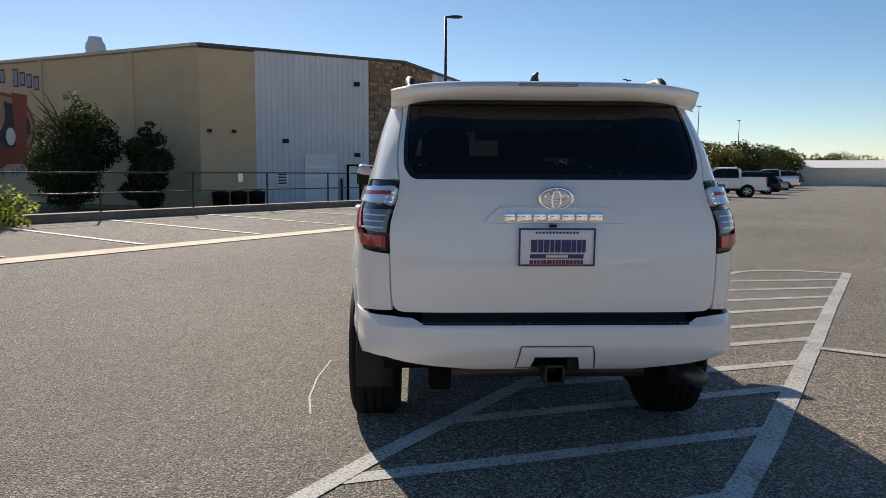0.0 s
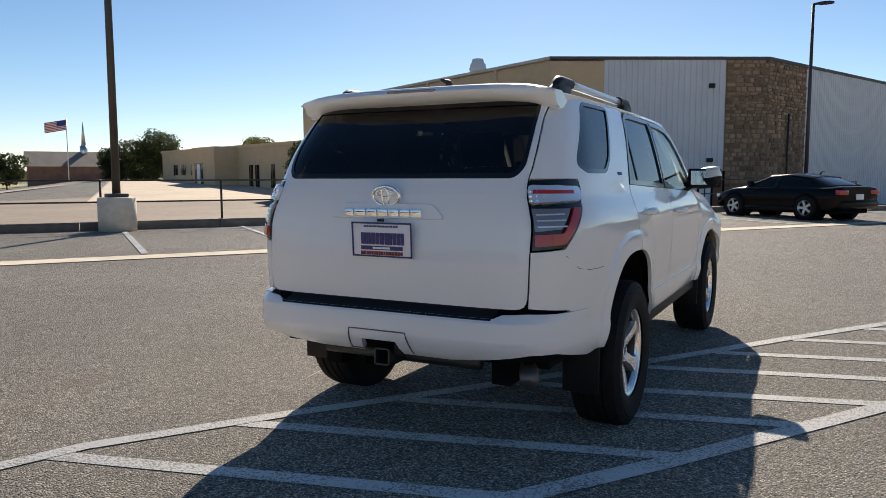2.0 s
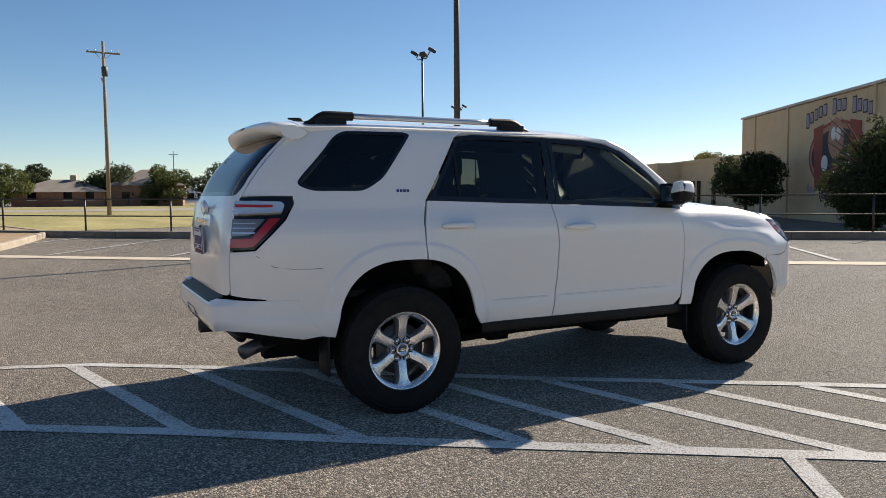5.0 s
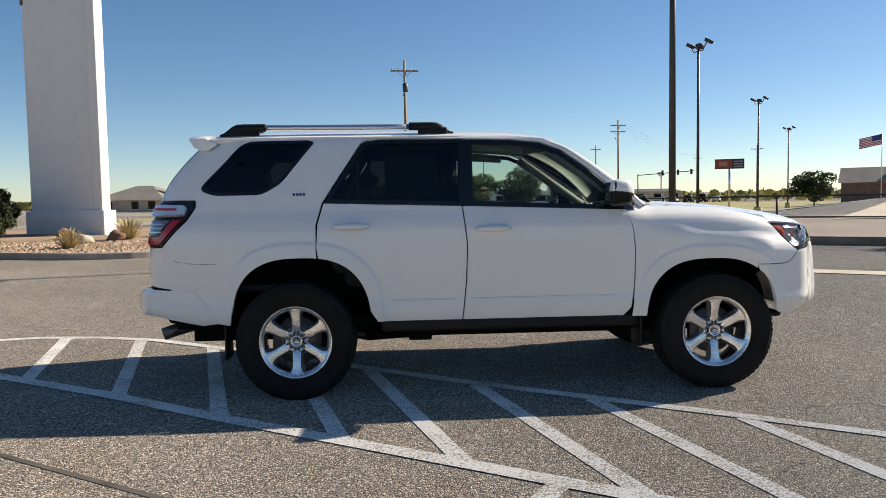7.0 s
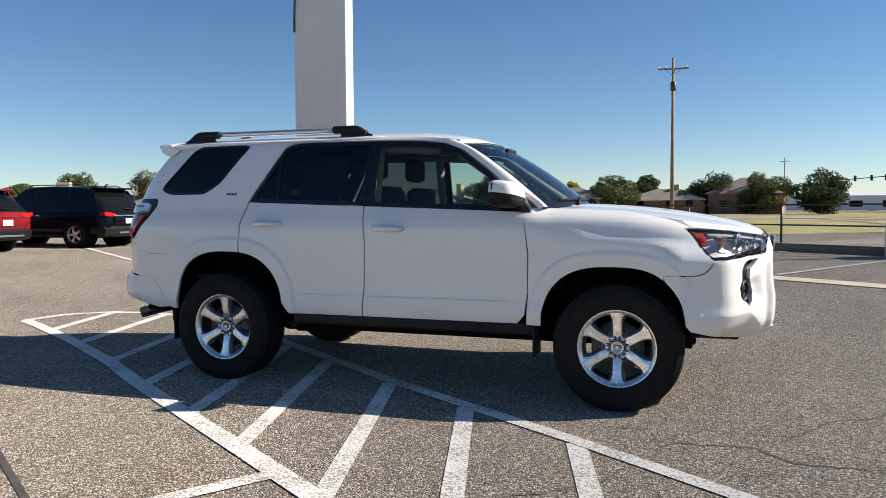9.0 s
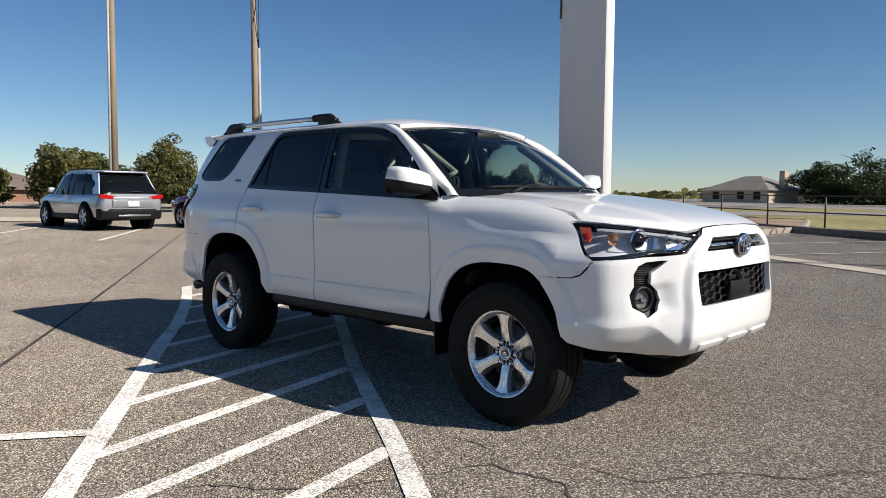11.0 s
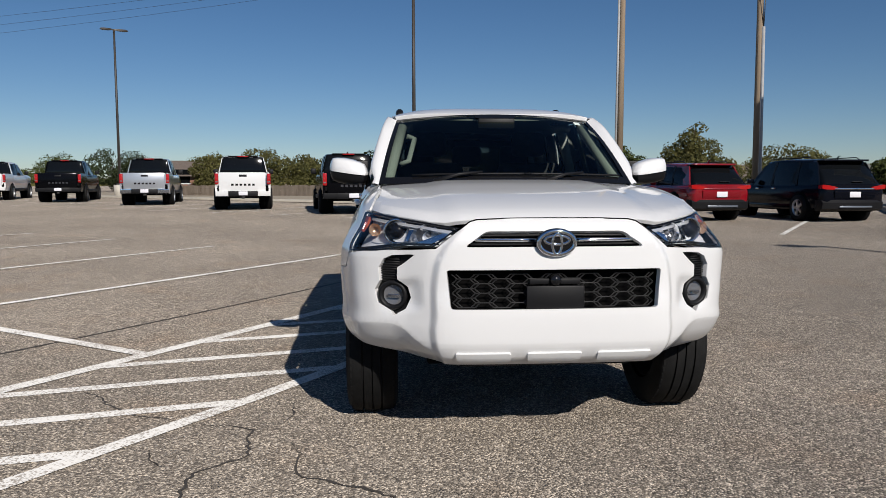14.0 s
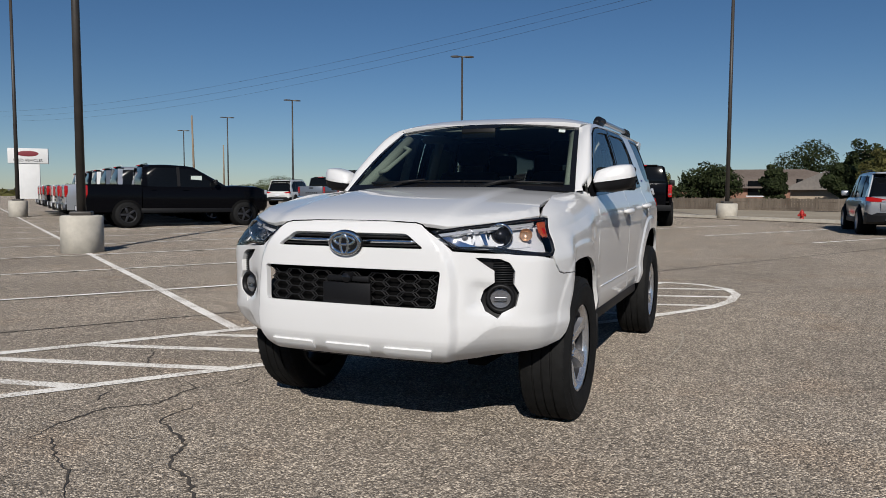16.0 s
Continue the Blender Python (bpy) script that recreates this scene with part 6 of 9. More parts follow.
def body_section(y, w, zb, zs, crown):
    h = [(0, zb), (w * 0.86, zb), (w * 0.96, zb + 0.05), (w * 0.99, zb + 0.22), (w, (zb + zs) / 2), (w * 0.985, zs - 0.14), (w * 0.95, zs - 0.05), (w * 0.88, zs - 0.01), (w * 0.5, zs + crown * 0.8), (0, zs + crown)]
    return [(x, y, z) for x, z in h] + [(-x, y, z) for x, z in h[-2:0:-1]]


def cabin_section(y, wb, wt, zb, zt):
    """wb at the belt, wt at the roof."""
    h = [(0, zb), (wb, zb), (wb * 0.5 + wt * 0.5 + 0.01, (zb + zt) / 2), (wt, zt - 0.05), (wt * 0.92, zt - 0.01), (wt * 0.5, zt + 0.012), (0, zt + 0.018)]
    return [(x, y, z) for x, z in h] + [(-x, y, z) for x, z in h[-2:0:-1]]


def small_wheel(parent, x, y, r, rim_mat):
    w = thing("wheel", "", "", pose(x, y, r, 0, 0, 0 if x > 0 else 180))
    for k in ("label", "category"):
        if k in w:
            del w[k]
    w.parent = parent
    bm = bmesh.new()
    bm_lathe(bm, [(r * 0.6, -0.1), (r * 0.88, -0.11), (r * 0.97, -0.09), (r, -0.06), (r, 0.06), (r * 0.97, 0.09), (r * 0.88, 0.108), (r * 0.62, 0.1)], 32, "X")
    part("tyre", bm, RUBBER, w, "", 40)
    bm = bmesh.new()
    bm_lathe(bm, [(r * 0.56, 0.02), (r * 0.6, 0.09), (r * 0.64, 0.102), (r * 0.66, 0.1)], 32, "X")
    bm_lathe(bm, [(r * 0.16, 0.03), (r * 0.15, 0.075), (0.001, 0.08)], 20, "X")
    for k in range(5):
        m = Matrix.Rotation(2 * math.pi * k / 5 + 0.3, 4, "X")
        bm_box(bm, 0.05, -0.035, r * 0.1, 0.085, 0.035, r * 0.62, 0.006, m)
    rim = part("rim", bm, rim_mat, w, "", 40)
    bm = bmesh.new()
    bm_lathe(bm, [(0.001, 0.02), (r * 0.6, 0.015)], 24, "X")
    part("brake_disc", bm, DARK, w)
    return w


def plain(name, parent):
    e = thing(name, "", "")
    for k in ("label", "category"):
        if k in e:
            del e[k]
    e.parent = parent
    return e


def vehicle(kind, paint, label, rim=None, L=4.7, W=1.86, H=1.68, trim=None, tail_clear=False, name=None, cladding=False):
    """kind: suv, sedan or pickup. It faces +y, its wheels stand at z = 0, origin in its middle."""
    rim = rim or ALLOY
    v = thing(name or kind, label, "car" if kind != "pickup" else "pickup truck")
    w = W / 2
    f, r = L / 2, -L / 2
    rw = {"suv": 0.36, "sedan": 0.335, "pickup": 0.4}[kind]
    fa, ra = f - 0.9, r + (0.98 if kind != "pickup" else 1.25)
    zb = {"suv": 0.32, "sedan": 0.24, "pickup": 0.48}[kind]
    belt = {"suv": 1.02, "sedan": 0.92, "pickup": 1.34}[kind]
    nose = {"suv": 0.93, "sedan": 0.78, "pickup": 1.33}[kind]
    base_y = {"suv": f - 1.28, "sedan": f - 1.25, "pickup": f - 1.6}[kind]
    st = [(r, 0.86, zb + 0.18, belt - 0.02), (r + 0.06, 0.93, zb + 0.08, belt), (r + 0.3, 0.985, zb, belt), (r + 0.9, 1.0, zb, belt), (0, 1.0, zb, belt), (base_y, 1.0, zb, belt), (base_y + 0.5, 0.995, zb, (belt + nose) / 2 + 0.02), (f - 0.4, 0.96, zb, nose), (f - 0.12, 0.86, zb + 0.02, nose - 0.08), (f, 0.74, zb + 0.12, nose - 0.22)]
    if kind == "pickup":
        cab_r = -1.25
        # cab and front as one body, the bed as another with its own walls
        sec = [body_section(cab_r, w, zb, belt, 0.0)] + [body_section(y, w * k, z0, z1, 0.03 if y > base_y else 0) for y, k, z0, z1 in st if y > cab_r]
        loft("body", sec, paint, v)
        bed = plain("cargo_bed", v)
        for sg in (-1, 1):
            loft("bed_side", [[(sg * (w - 0.09), y, zb + 0.05), (sg * w * 0.965, y, zb + 0.0), (sg * w * kk, y, (zb + belt) / 2), (sg * w * 0.985 * kk, y, belt - 0.1), (sg * (w - 0.05) * kk, y, belt + 0.03), (sg * (w - 0.12), y, belt + 0.03)] for y, kk in ((r + 0.05, 0.985), (r + 0.4, 1.0), (cab_r - 0.02, 1.0))], paint, bed)
        box("bed_floor", -w + 0.08, r + 0.05, 0.75, w - 0.08, cab_r, 0.8, DARK, bed)
        box("bed_front", -w + 0.08, cab_r - 0.08, 0.75, w - 0.08, cab_r - 0.02, belt + 0.02, paint, bed)
        gate = box("tailgate", -w + 0.16, r, 0.66, w - 0.2, r + 0.07, belt + 0.03, paint, v, 0.02)
        box("tailgate_handle", -0.14, r - 0.012, belt - 0.13, 0.14, r + 0.004, belt - 0.05, BLACK_TRIM, gate, 0.008)
        x0 = -0.42
        for k in range(6):
            box("badge_bar", x0, r - 0.004, 0.88, x0 + 0.09, r + 0.002, 0.955, DARK if paint is not BLACKCAR else ALLOY_DARK, gate)
            x0 += 0.15
        loft("rear_bumper", [[(x, r - 0.12 + 0.05 * abs(x) ** 2, 0.5), (x, r - 0.14 + 0.05 * abs(x) ** 2, 0.56), (x, r - 0.13 + 0.05 * abs(x) ** 2, 0.68), (x, r + 0.06, 0.68), (x, r + 0.06, 0.5)] for x in (-w + 0.04, -w * 0.6, -0.3, 0.3, w * 0.6, w - 0.04)], trim or CHROME, v)
        c = [(cab_r - 0.02, w - 0.09, w - 0.24, H - 0.42), (cab_r + 0.12, w - 0.09, w - 0.24, H - 0.02), (-0.4, w - 0.07, w - 0.22, H), (0.4, w - 0.07, w - 0.23, H - 0.04), (base_y + 0.12, w - 0.1, w - 0.12, belt + 0.03)]
        roof_y = (cab_r + 0.1, 0.46)
    elif kind == "suv":
        sec = [body_section(y, w * k, z0, z1, 0.03 if y > base_y else 0) for y, k, z0, z1 in st]
        loft("body", sec, paint, v)
        c = [(r + 0.1, w - 0.12, w - 0.14, belt + 0.02), (r + 0.3, w - 0.1, w - 0.2, belt + 0.27), (r + 0.62, w - 0.08, w - 0.24, H - 0.05), (-0.4, w - 0.06, w - 0.2, H), (0.35, w - 0.06, w - 0.2, H - 0.02), (base_y - 0.05, w - 0.08, w - 0.12, belt + 0.06), (base_y + 0.1, w - 0.1, w - 0.12, belt + 0.01)]
        roof_y = (r + 0.5, 0.5)
    else:
        sec = [body_section(y, w * k, z0, z1, 0.03) for y, k, z0, z1 in st]
        loft("body", sec, paint, v)
        c = [(r + 0.42, w - 0.14, w - 0.15, belt + 0.05), (r + 0.95, w - 0.1, w - 0.28, H - 0.1), (-0.5, w - 0.09, w - 0.25, H), (0.15, w - 0.09, w - 0.25, H - 0.03), (base_y - 0.05, w - 0.1, w - 0.14, belt + 0.08), (base_y + 0.18, w - 0.12, w - 0.14, belt + 0.03)]
        roof_y = (r + 0.98, 0.2)
    loft("window_glass", [cabin_section(y, a, b, belt - 0.06, z) for y, a, b, z in c], CAR_GLASS, v, label="dark window glass")

    def cab_at(y):
        for p, q in zip(c, c[1:]):
            if p[0] <= y <= q[0]:
                t = (y - p[0]) / (q[0] - p[0])
                return [p[i] + (q[i] - p[i]) * t for i in range(4)]
        return list(c[0] if y < c[0][0] else c[-1])
    # painted roof skin
    ys = [roof_y[0] + (roof_y[1] - roof_y[0]) * k / 8 for k in range(9)]
    bm = bmesh.new()
    rows = []
    for y in ys:
        _, a, b, z = cab_at(y)
        rows.append([bm.verts.new((x, y, zz)) for x, zz in ((-b - 0.012, z - 0.085), (-b - 0.008, z - 0.045), (-b * 0.92, z + 0.004), (-b * 0.5, z + 0.03), (0, z + 0.036), (b * 0.5, z + 0.03), (b * 0.92, z + 0.004), (b + 0.008, z - 0.045), (b + 0.012, z - 0.085))])
    for p, q in zip(rows, rows[1:]):
        for i in range(8):
            bm.faces.new((p[i], p[i + 1], q[i + 1], q[i]))
    bmesh.ops.recalc_face_normals(bm, faces=bm.faces)
    part("roof", bm, paint, v, "", 50)
    # pillars
    def pillar(y0, y1, wd, m):
        for sg in (-1, 1):
            bm = bmesh.new()
            p = []
            for yy, lift in ((y0, 0), (y1, 1)):
                _, a, b, z = cab_at(yy)
                x = a + 0.012 if not lift else b + 0.012
                zz = belt - 0.02 if not lift else z - 0.05
                p.append([(sg * x, yy - wd, zz), (sg * x, yy + wd, zz), (sg * (x - 0.03), yy + wd, zz), (sg * (x - 0.03), yy - wd, zz)])
            rings = [[bm.verts.new(q) for q in s_] for s_ in p]
            for i in range(4):
                bm.faces.new((rings[0][i], rings[0][(i + 1) % 4], rings[1][(i + 1) % 4], rings[1][i]))
            bmesh.ops.recalc_face_normals(bm, faces=bm.faces)
            part("pillar", bm, m, v)
    if kind == "suv":
        pillar(r + 0.42, r + 0.74, 0.19, paint)
        pillar(r + 1.25, r + 1.3, 0.04, BLACK_TRIM)
        pillar(-0.05, -0.1, 0.05, BLACK_TRIM)
        pillar(base_y - 0.15, 0.45, 0.05, paint)
        for sg in (-1, 1):
            bm = bmesh.new()
            bm_path(bm, [(sg * (w - 0.25), r + 0.8, H - 0.01), (sg * (w - 0.25), r + 0.92, H + 0.045), (sg * (w - 0.24), 0.15, H + 0.045), (sg * (w - 0.24), 0.3, H - 0.01)], 0.014, 8)
            part("roof_rail", bm, BLACK_TRIM, v, "", 60)
        bm = bmesh.new()
        bm_box(bm, -w + 0.28, r + 0.36, H - 0.075, w - 0.28, r + 0.68, H - 0.025, 0.014)
        part("spoiler", bm, paint, v, "", 50)
    elif kind == "sedan":
        pillar(r + 0.7, r + 1.05, 0.09, paint)
        pillar(-0.1, -0.15, 0.05, BLACK_TRIM)
        pillar(base_y - 0.1, 0.18, 0.05, paint)
    else:
        pillar(cab_r + 0.08, cab_r + 0.12, 0.08, paint)
        pillar(-0.1, -0.1, 0.05, BLACK_TRIM)
        pillar(base_y - 0.1, 0.42, 0.05, paint)
    # wheels in dark arches
    for y in (fa, ra):
        for sg in (-1, 1):
            bm = bmesh.new()
            prof = [(0.001, w * 0.6), (rw + 0.075, w * 0.6), (rw + 0.075, w * 0.998 + 0.004), (0.001, w * 0.998 + 0.004)]
            bm_lathe(bm, prof, 28, "X", pose(0, y, rw + 0.01) @ (Matrix.Identity(4) if sg > 0 else Matrix.Rotation(math.pi, 4, "Z")))
            part("wheel_arch", bm, DARK, v, "", 40)
            small_wheel(v, sg * (w - 0.045), y, rw, rim)
    # black cladding along the foot
    for sg in (-1, 1):
        box("sill", sg * (w - 0.02) - 0.025, ra + rw, zb - 0.02, sg * (w - 0.02) + 0.025, fa - rw, zb + 0.12, BLACK_TRIM if (cladding or kind == "pickup") else paint, v, 0.01)
        mir = plain("door_mirror", v)
        my = base_y - 0.35 if kind != "pickup" else base_y - 0.3
        bm = bmesh.new()
        bm_box(bm, sg * (w + 0.1) - 0.1, my - 0.05, belt + 0.02, sg * (w + 0.1) + 0.1, my + 0.06, belt + (0.17 if kind != "pickup" else 0.22), 0.03)
        part("mirror_cap", bm, paint if kind != "pickup" else BLACK_TRIM, mir, "", 50)
        # lamps
        if kind == "pickup":
            lamp = box("tail_lamp", sg * (w - 0.085) - 0.066, r - 0.01, 0.93, sg * (w - 0.085) + 0.066, r + 0.1, belt - 0.01, LAMP_RED, v, 0.015)
            for zz in (1.0, 1.1, 1.2):
                box("lamp_bar", sg * (w - 0.085) - 0.045, r - 0.016, zz, sg * (w - 0.085) + 0.045, r - 0.006, zz + 0.05, LAMP_RED if zz != 1.0 else LAMP_SMOKE, lamp, 0.004)
            box("headlamp", sg * (w - 0.26) - 0.16, f - 0.14, nose - 0.26, sg * (w - 0.26) + 0.16, f - 0.06, nose - 0.1, LAMP_CLEAR, v, 0.02)
        elif kind == "suv":
            lamp = loft("tail_lamp", [[(sg * x, r - 0.018 + 0.3 * max(x - w + 0.34, 0) ** 2, zc - h), (sg * x, r - 0.018 + 0.3 * max(x - w + 0.34, 0) ** 2, zc + h), (sg * x, r + 0.1 + 0.25 * max(x - w + 0.34, 0), zc + h), (sg * x, r + 0.1 + 0.25 * max(x - w + 0.34, 0), zc - h)] for x, zc, h in ((w - 0.46, belt - 0.11, 0.025), (w - 0.3, belt - 0.1, 0.05), (w - 0.1, belt - 0.08, 0.06), (w - 0.025, belt - 0.07, 0.05))], LAMP_RED, v)
            box("headlamp", sg * (w - 0.3) - 0.17, f - 0.16, nose - 0.22, sg * (w - 0.3) + 0.17, f - 0.07, nose - 0.1, LAMP_CLEAR, v, 0.02)
        else:
            box("tail_lamp", sg * (w - 0.24) - 0.2, r - 0.008, belt - 0.2, sg * (w - 0.24) + 0.2, r + 0.12, belt - 0.07, LAMP_RED, v, 0.02)
            box("headlamp", sg * (w - 0.3) - 0.17, f - 0.2, nose - 0.2, sg * (w - 0.3) + 0.17, f - 0.06, nose - 0.1, LAMP_CLEAR, v, 0.02)
        for yy in ((-0.25, 0.62) if kind != "pickup" else (-0.9, 0.12)):
            box("door_handle", sg * (w + 0.005) - 0.012, yy - 0.1, belt - 0.14, sg * (w + 0.005) + 0.012, yy + 0.08, belt - 0.11, trim if trim and kind != "pickup" else paint, v, 0.006)
    if kind == "suv":
        loft("rear_bumper", [[(x, r + 0.03 + o, zb - 0.03), (x, r - 0.07 + o, zb + 0.03), (x, r - 0.09 + o, zb + 0.2), (x, r - 0.03 + o, zb + 0.27), (x, r + 0.3, zb + 0.27), (x, r + 0.3, zb - 0.03)] for x, o in ((-w * 0.985, 0.3), (-w * 0.93, 0.12), (-w * 0.7, 0.03), (-w * 0.3, 0.0), (w * 0.3, 0.0), (w * 0.7, 0.03), (w * 0.93, 0.12), (w * 0.985, 0.3))], BLACK_TRIM, v)
        box("skid_strip", -w * 0.5, r - 0.1, zb + 0.06, w * 0.5, r - 0.08, zb + 0.11, GREYCAR, v, 0.008)
        loft("tailgate_fold", [[(x, r + 0.02, belt - 0.42), (x, r - 0.035, belt - 0.36), (x, r - 0.045, belt - 0.2), (x, r + 0.0, belt - 0.16), (x, r + 0.1, belt - 0.16), (x, r + 0.1, belt - 0.42)] for x in (-w * 0.62, -w * 0.5, w * 0.5, w * 0.62)], paint, v)
        box("rear_wiper", -0.02, r + 0.06, belt + 0.05, 0.3, r + 0.1, belt + 0.07, BLACK_TRIM, v, 0.006)
        box("dealer_plate", -0.16, r - 0.055, belt - 0.36, 0.16, r - 0.04, belt - 0.21, PLATE_WHITE, v, 0.004, "white dealer plate")
        box("rear_garnish", -w * 0.6, r - 0.022, belt - 0.15, w * 0.6, r + 0.01, belt - 0.11, CHROME if tail_clear else paint, v, 0.006)
    elif kind == "sedan":
        box("dealer_plate", -0.16, r - 0.012, belt - 0.34, 0.16, r + 0.01, belt - 0.19, PLATE_WHITE, v, 0.004, "white dealer plate")
        box("rear_bumper", -w * 0.88, r - 0.04, zb + 0.1, w * 0.88, r + 0.1, zb + 0.3, paint, v, 0.04)
    else:
        box("dealer_plate", -0.16, r - 0.172, 0.53, 0.16, r - 0.157, 0.67, PLATE_WHITE, v, 0.004, "white dealer plate")
        box("grille", -w * 0.6, f - 0.1, nose - 0.42, w * 0.6, f - 0.0, nose - 0.12, BLACK_TRIM, v, 0.02)
        box("bumper_step", -w * 0.52, r - 0.155, 0.49, w * 0.52, r - 0.02, 0.685, BLACK_TRIM, v, 0.012)
        box("tow_receiver", -0.05, r - 0.14, 0.4, 0.05, r + 0.1, 0.48, STEEL_BLACK, v, 0.006)
        box("roof_visor", -w * 0.55, cab_r + 0.06, H - 0.02, w * 0.55, cab_r + 0.2, H + 0.02, DARK, v, 0.01)
        box("rear_brake_light", -0.2, cab_r + 0.0, H - 0.03, 0.2, cab_r + 0.06, H + 0.01, LAMP_RED, v, 0.008)
    bm = bmesh.new()
    bm_path(bm, [(0, roof_y[0] + 0.25, H), (0, roof_y[0] + 0.2, H + 0.07), (0, roof_y[0] + 0.1, H + 0.075)], [0.03, 0.015, 0.005], 6)
    part("roof_antenna", bm, paint, v, "", 60)
    box("underbody", -w * 0.8, r + 0.25, zb - 0.06, w * 0.8, f - 0.3, zb + 0.1, DARK, v)
    return v


BLACKCAR = mat("black_car_paint", (0.003, 0.003, 0.004), 0.15, spec=0.14)
WHITECAR = car_paint("pearl_white_paint", (0.74, 0.74, 0.73), 0.3)
REDCAR = car_paint("red_car_paint", (0.22, 0.006, 0.012), 0.25)
SILVERCAR = mat("silver_car_paint", (0.5, 0.52, 0.55), 0.3, 0.6, 1.0)
GREYCAR = mat("grey_car_paint", (0.2, 0.22, 0.25), 0.3, 0.5, 1.0)
NAVYCAR = mat("dark_navy_paint", (0.004, 0.005, 0.009), 0.15, spec=0.2)

AWAY = math.degrees(math.atan2(-V.y, -V.x)) - 90      # noses away from the lane
TO_FENCE = math.degrees(math.atan2(-U.y, -U.x)) - 90


def park(v, a, b, turn, dz=0.0):
    p = ab(a, b)
    v.matrix_world = pose(p.x, p.y, p.z + dz, 0, 0, turn)
    return v


def again(v, a, b, turn):
    p = ab(a, b)
    return copy_thing(v, pose(p.x, p.y, p.z, 0, 0, turn))


def stand(v, x, y, turn=180.0):
    v.matrix_world = at(x, y, 0, turn)
    return v


def build_vehicles():
    stand(vehicle("suv", NAVYCAR, "dark navy sport utility vehicle with chrome badges and white plate", L=4.95, W=1.93, H=1.72, trim=CHROME, tail_clear=True), -11.75, -16.3, 184)
    stand(vehicle("suv", REDCAR, "bright red compact crossover with black lower cladding", L=4.45, W=1.83, H=1.62, cladding=True, rim=ALLOY), -8.3, -16.75, 186)
    stand(vehicle("suv", SILVERCAR, "silver crossover with black cladding and red tail lamps", L=4.6, W=1.86, H=1.68, cladding=True), -5.15, -19.2, 182)
    blk = stand(vehicle("pickup", BLACKCAR, "black crew cab pickup truck with black bumper and white plate", rim=ALLOY_DARK, L=5.9, W=2.03, H=2.02, trim=BLACK_TRIM), 2.2, -22.0, 188)
    tagged(blk, group="parked pickup trucks")
    wht = stand(vehicle("pickup", WHITECAR, "white crew cab pickup truck with white bumper corners", rim=ALLOY, L=5.8, W=2.03, H=2.02, trim=WHITECAR), 6.5, -25.4, 190)
    tagged(wht, group="parked pickup trucks")
    slv = stand(vehicle("pickup", SILVERCAR, "silver crew cab pickup truck with chrome bumper", rim=ALLOY, L=5.9, W=2.03, H=2.02), 11.5, -30.1, 190)
    tagged(slv, group="parked pickup trucks")
    copy_thing(blk, at(16.9, -34.2, 0, 192))
    copy_thing(wht, at(22.1, -37.7, 0, 192))
    gry = stand(vehicle("pickup", GREYCAR, "grey crew cab pickup truck with chrome bumper", rim=ALLOY, L=5.9, W=2.03, H=2.02), 27.1, -41.0, 190)
    tagged(gry, group="parked pickup trucks")
    stand(vehicle("suv", WHITECAR, "large white sport utility vehicle with black wheels", rim=ALLOY_DARK, L=5.2, W=2.0, H=1.88), 31.5, -43.0, 190)
    # the row across the lane, beside the lamp
    bp = again(blk, 22.0, -2.2, AWAY)
    tagged(bp, "black crew cab pickup with pale price sheet in its window")
    box("price_sheet", 0.885, 0.3, 1.5, 0.89, 0.66, 1.68, STICKER, bp)
    for k, src in enumerate((slv, gry, wht, blk, slv, wht)):
        again(src, 25.1 + 3.0 * k, -1.9, AWAY)
    # by the fence and beyond
    park(vehicle("sedan", BLACKCAR, "black four-door sedan with silver wheels", L=4.38, W=1.82, H=1.28), -10.64, 16.2, TO_FENCE)
    p = (11.9, 35.8)
    far = vehicle("suv", NAVYCAR, "dark sport utility vehicle parked by a chain-link fence", L=5.1, W=1.95, H=1.75)
    far.matrix_world = at(p[0], p[1], 0, 68)
    sd = vehicle("sedan", GREYCAR, "dark grey sedan parked behind a larger car", L=4.8, W=1.82, H=1.43)
    sd.matrix_world = at(15.6, 39.4, 0, 68)
    q = copy_thing(wht, at(20.6, 46.0, 0, 75))
    for k, (x, y) in enumerate(((26.5, 55.2), (30.5, 61.5), (34.5, 68.5), (39, 76))):
        copy_thing((far, sd, slv, far)[k], at(x, y, 0, 72))
    w2 = vehicle("sedan", WHITECAR, "white sedan in a far row of parked cars", L=4.7, W=1.8, H=1.43)
    w2.matrix_world = at(9.4, 77.7, 0, 60)
    for x, y, s_ in ((12.6, 78.7, far), (15.8, 79.8, w2), (6.5, 76.6, sd), (19.2, 81, far)):
        copy_thing(s_, at(x, y, 0, 60))
    # the fleet far over the road
    for k in range(7):
        x, y = -176 - 1.6 * k, 55 + 4.4 * k
        copy_thing((w2, far, slv, w2, far, blk, w2)[k], at(x, y, 0.6, 60))
    copy_thing(sd, at(-65.9, -50.5, 0, 60))


build_vehicles()

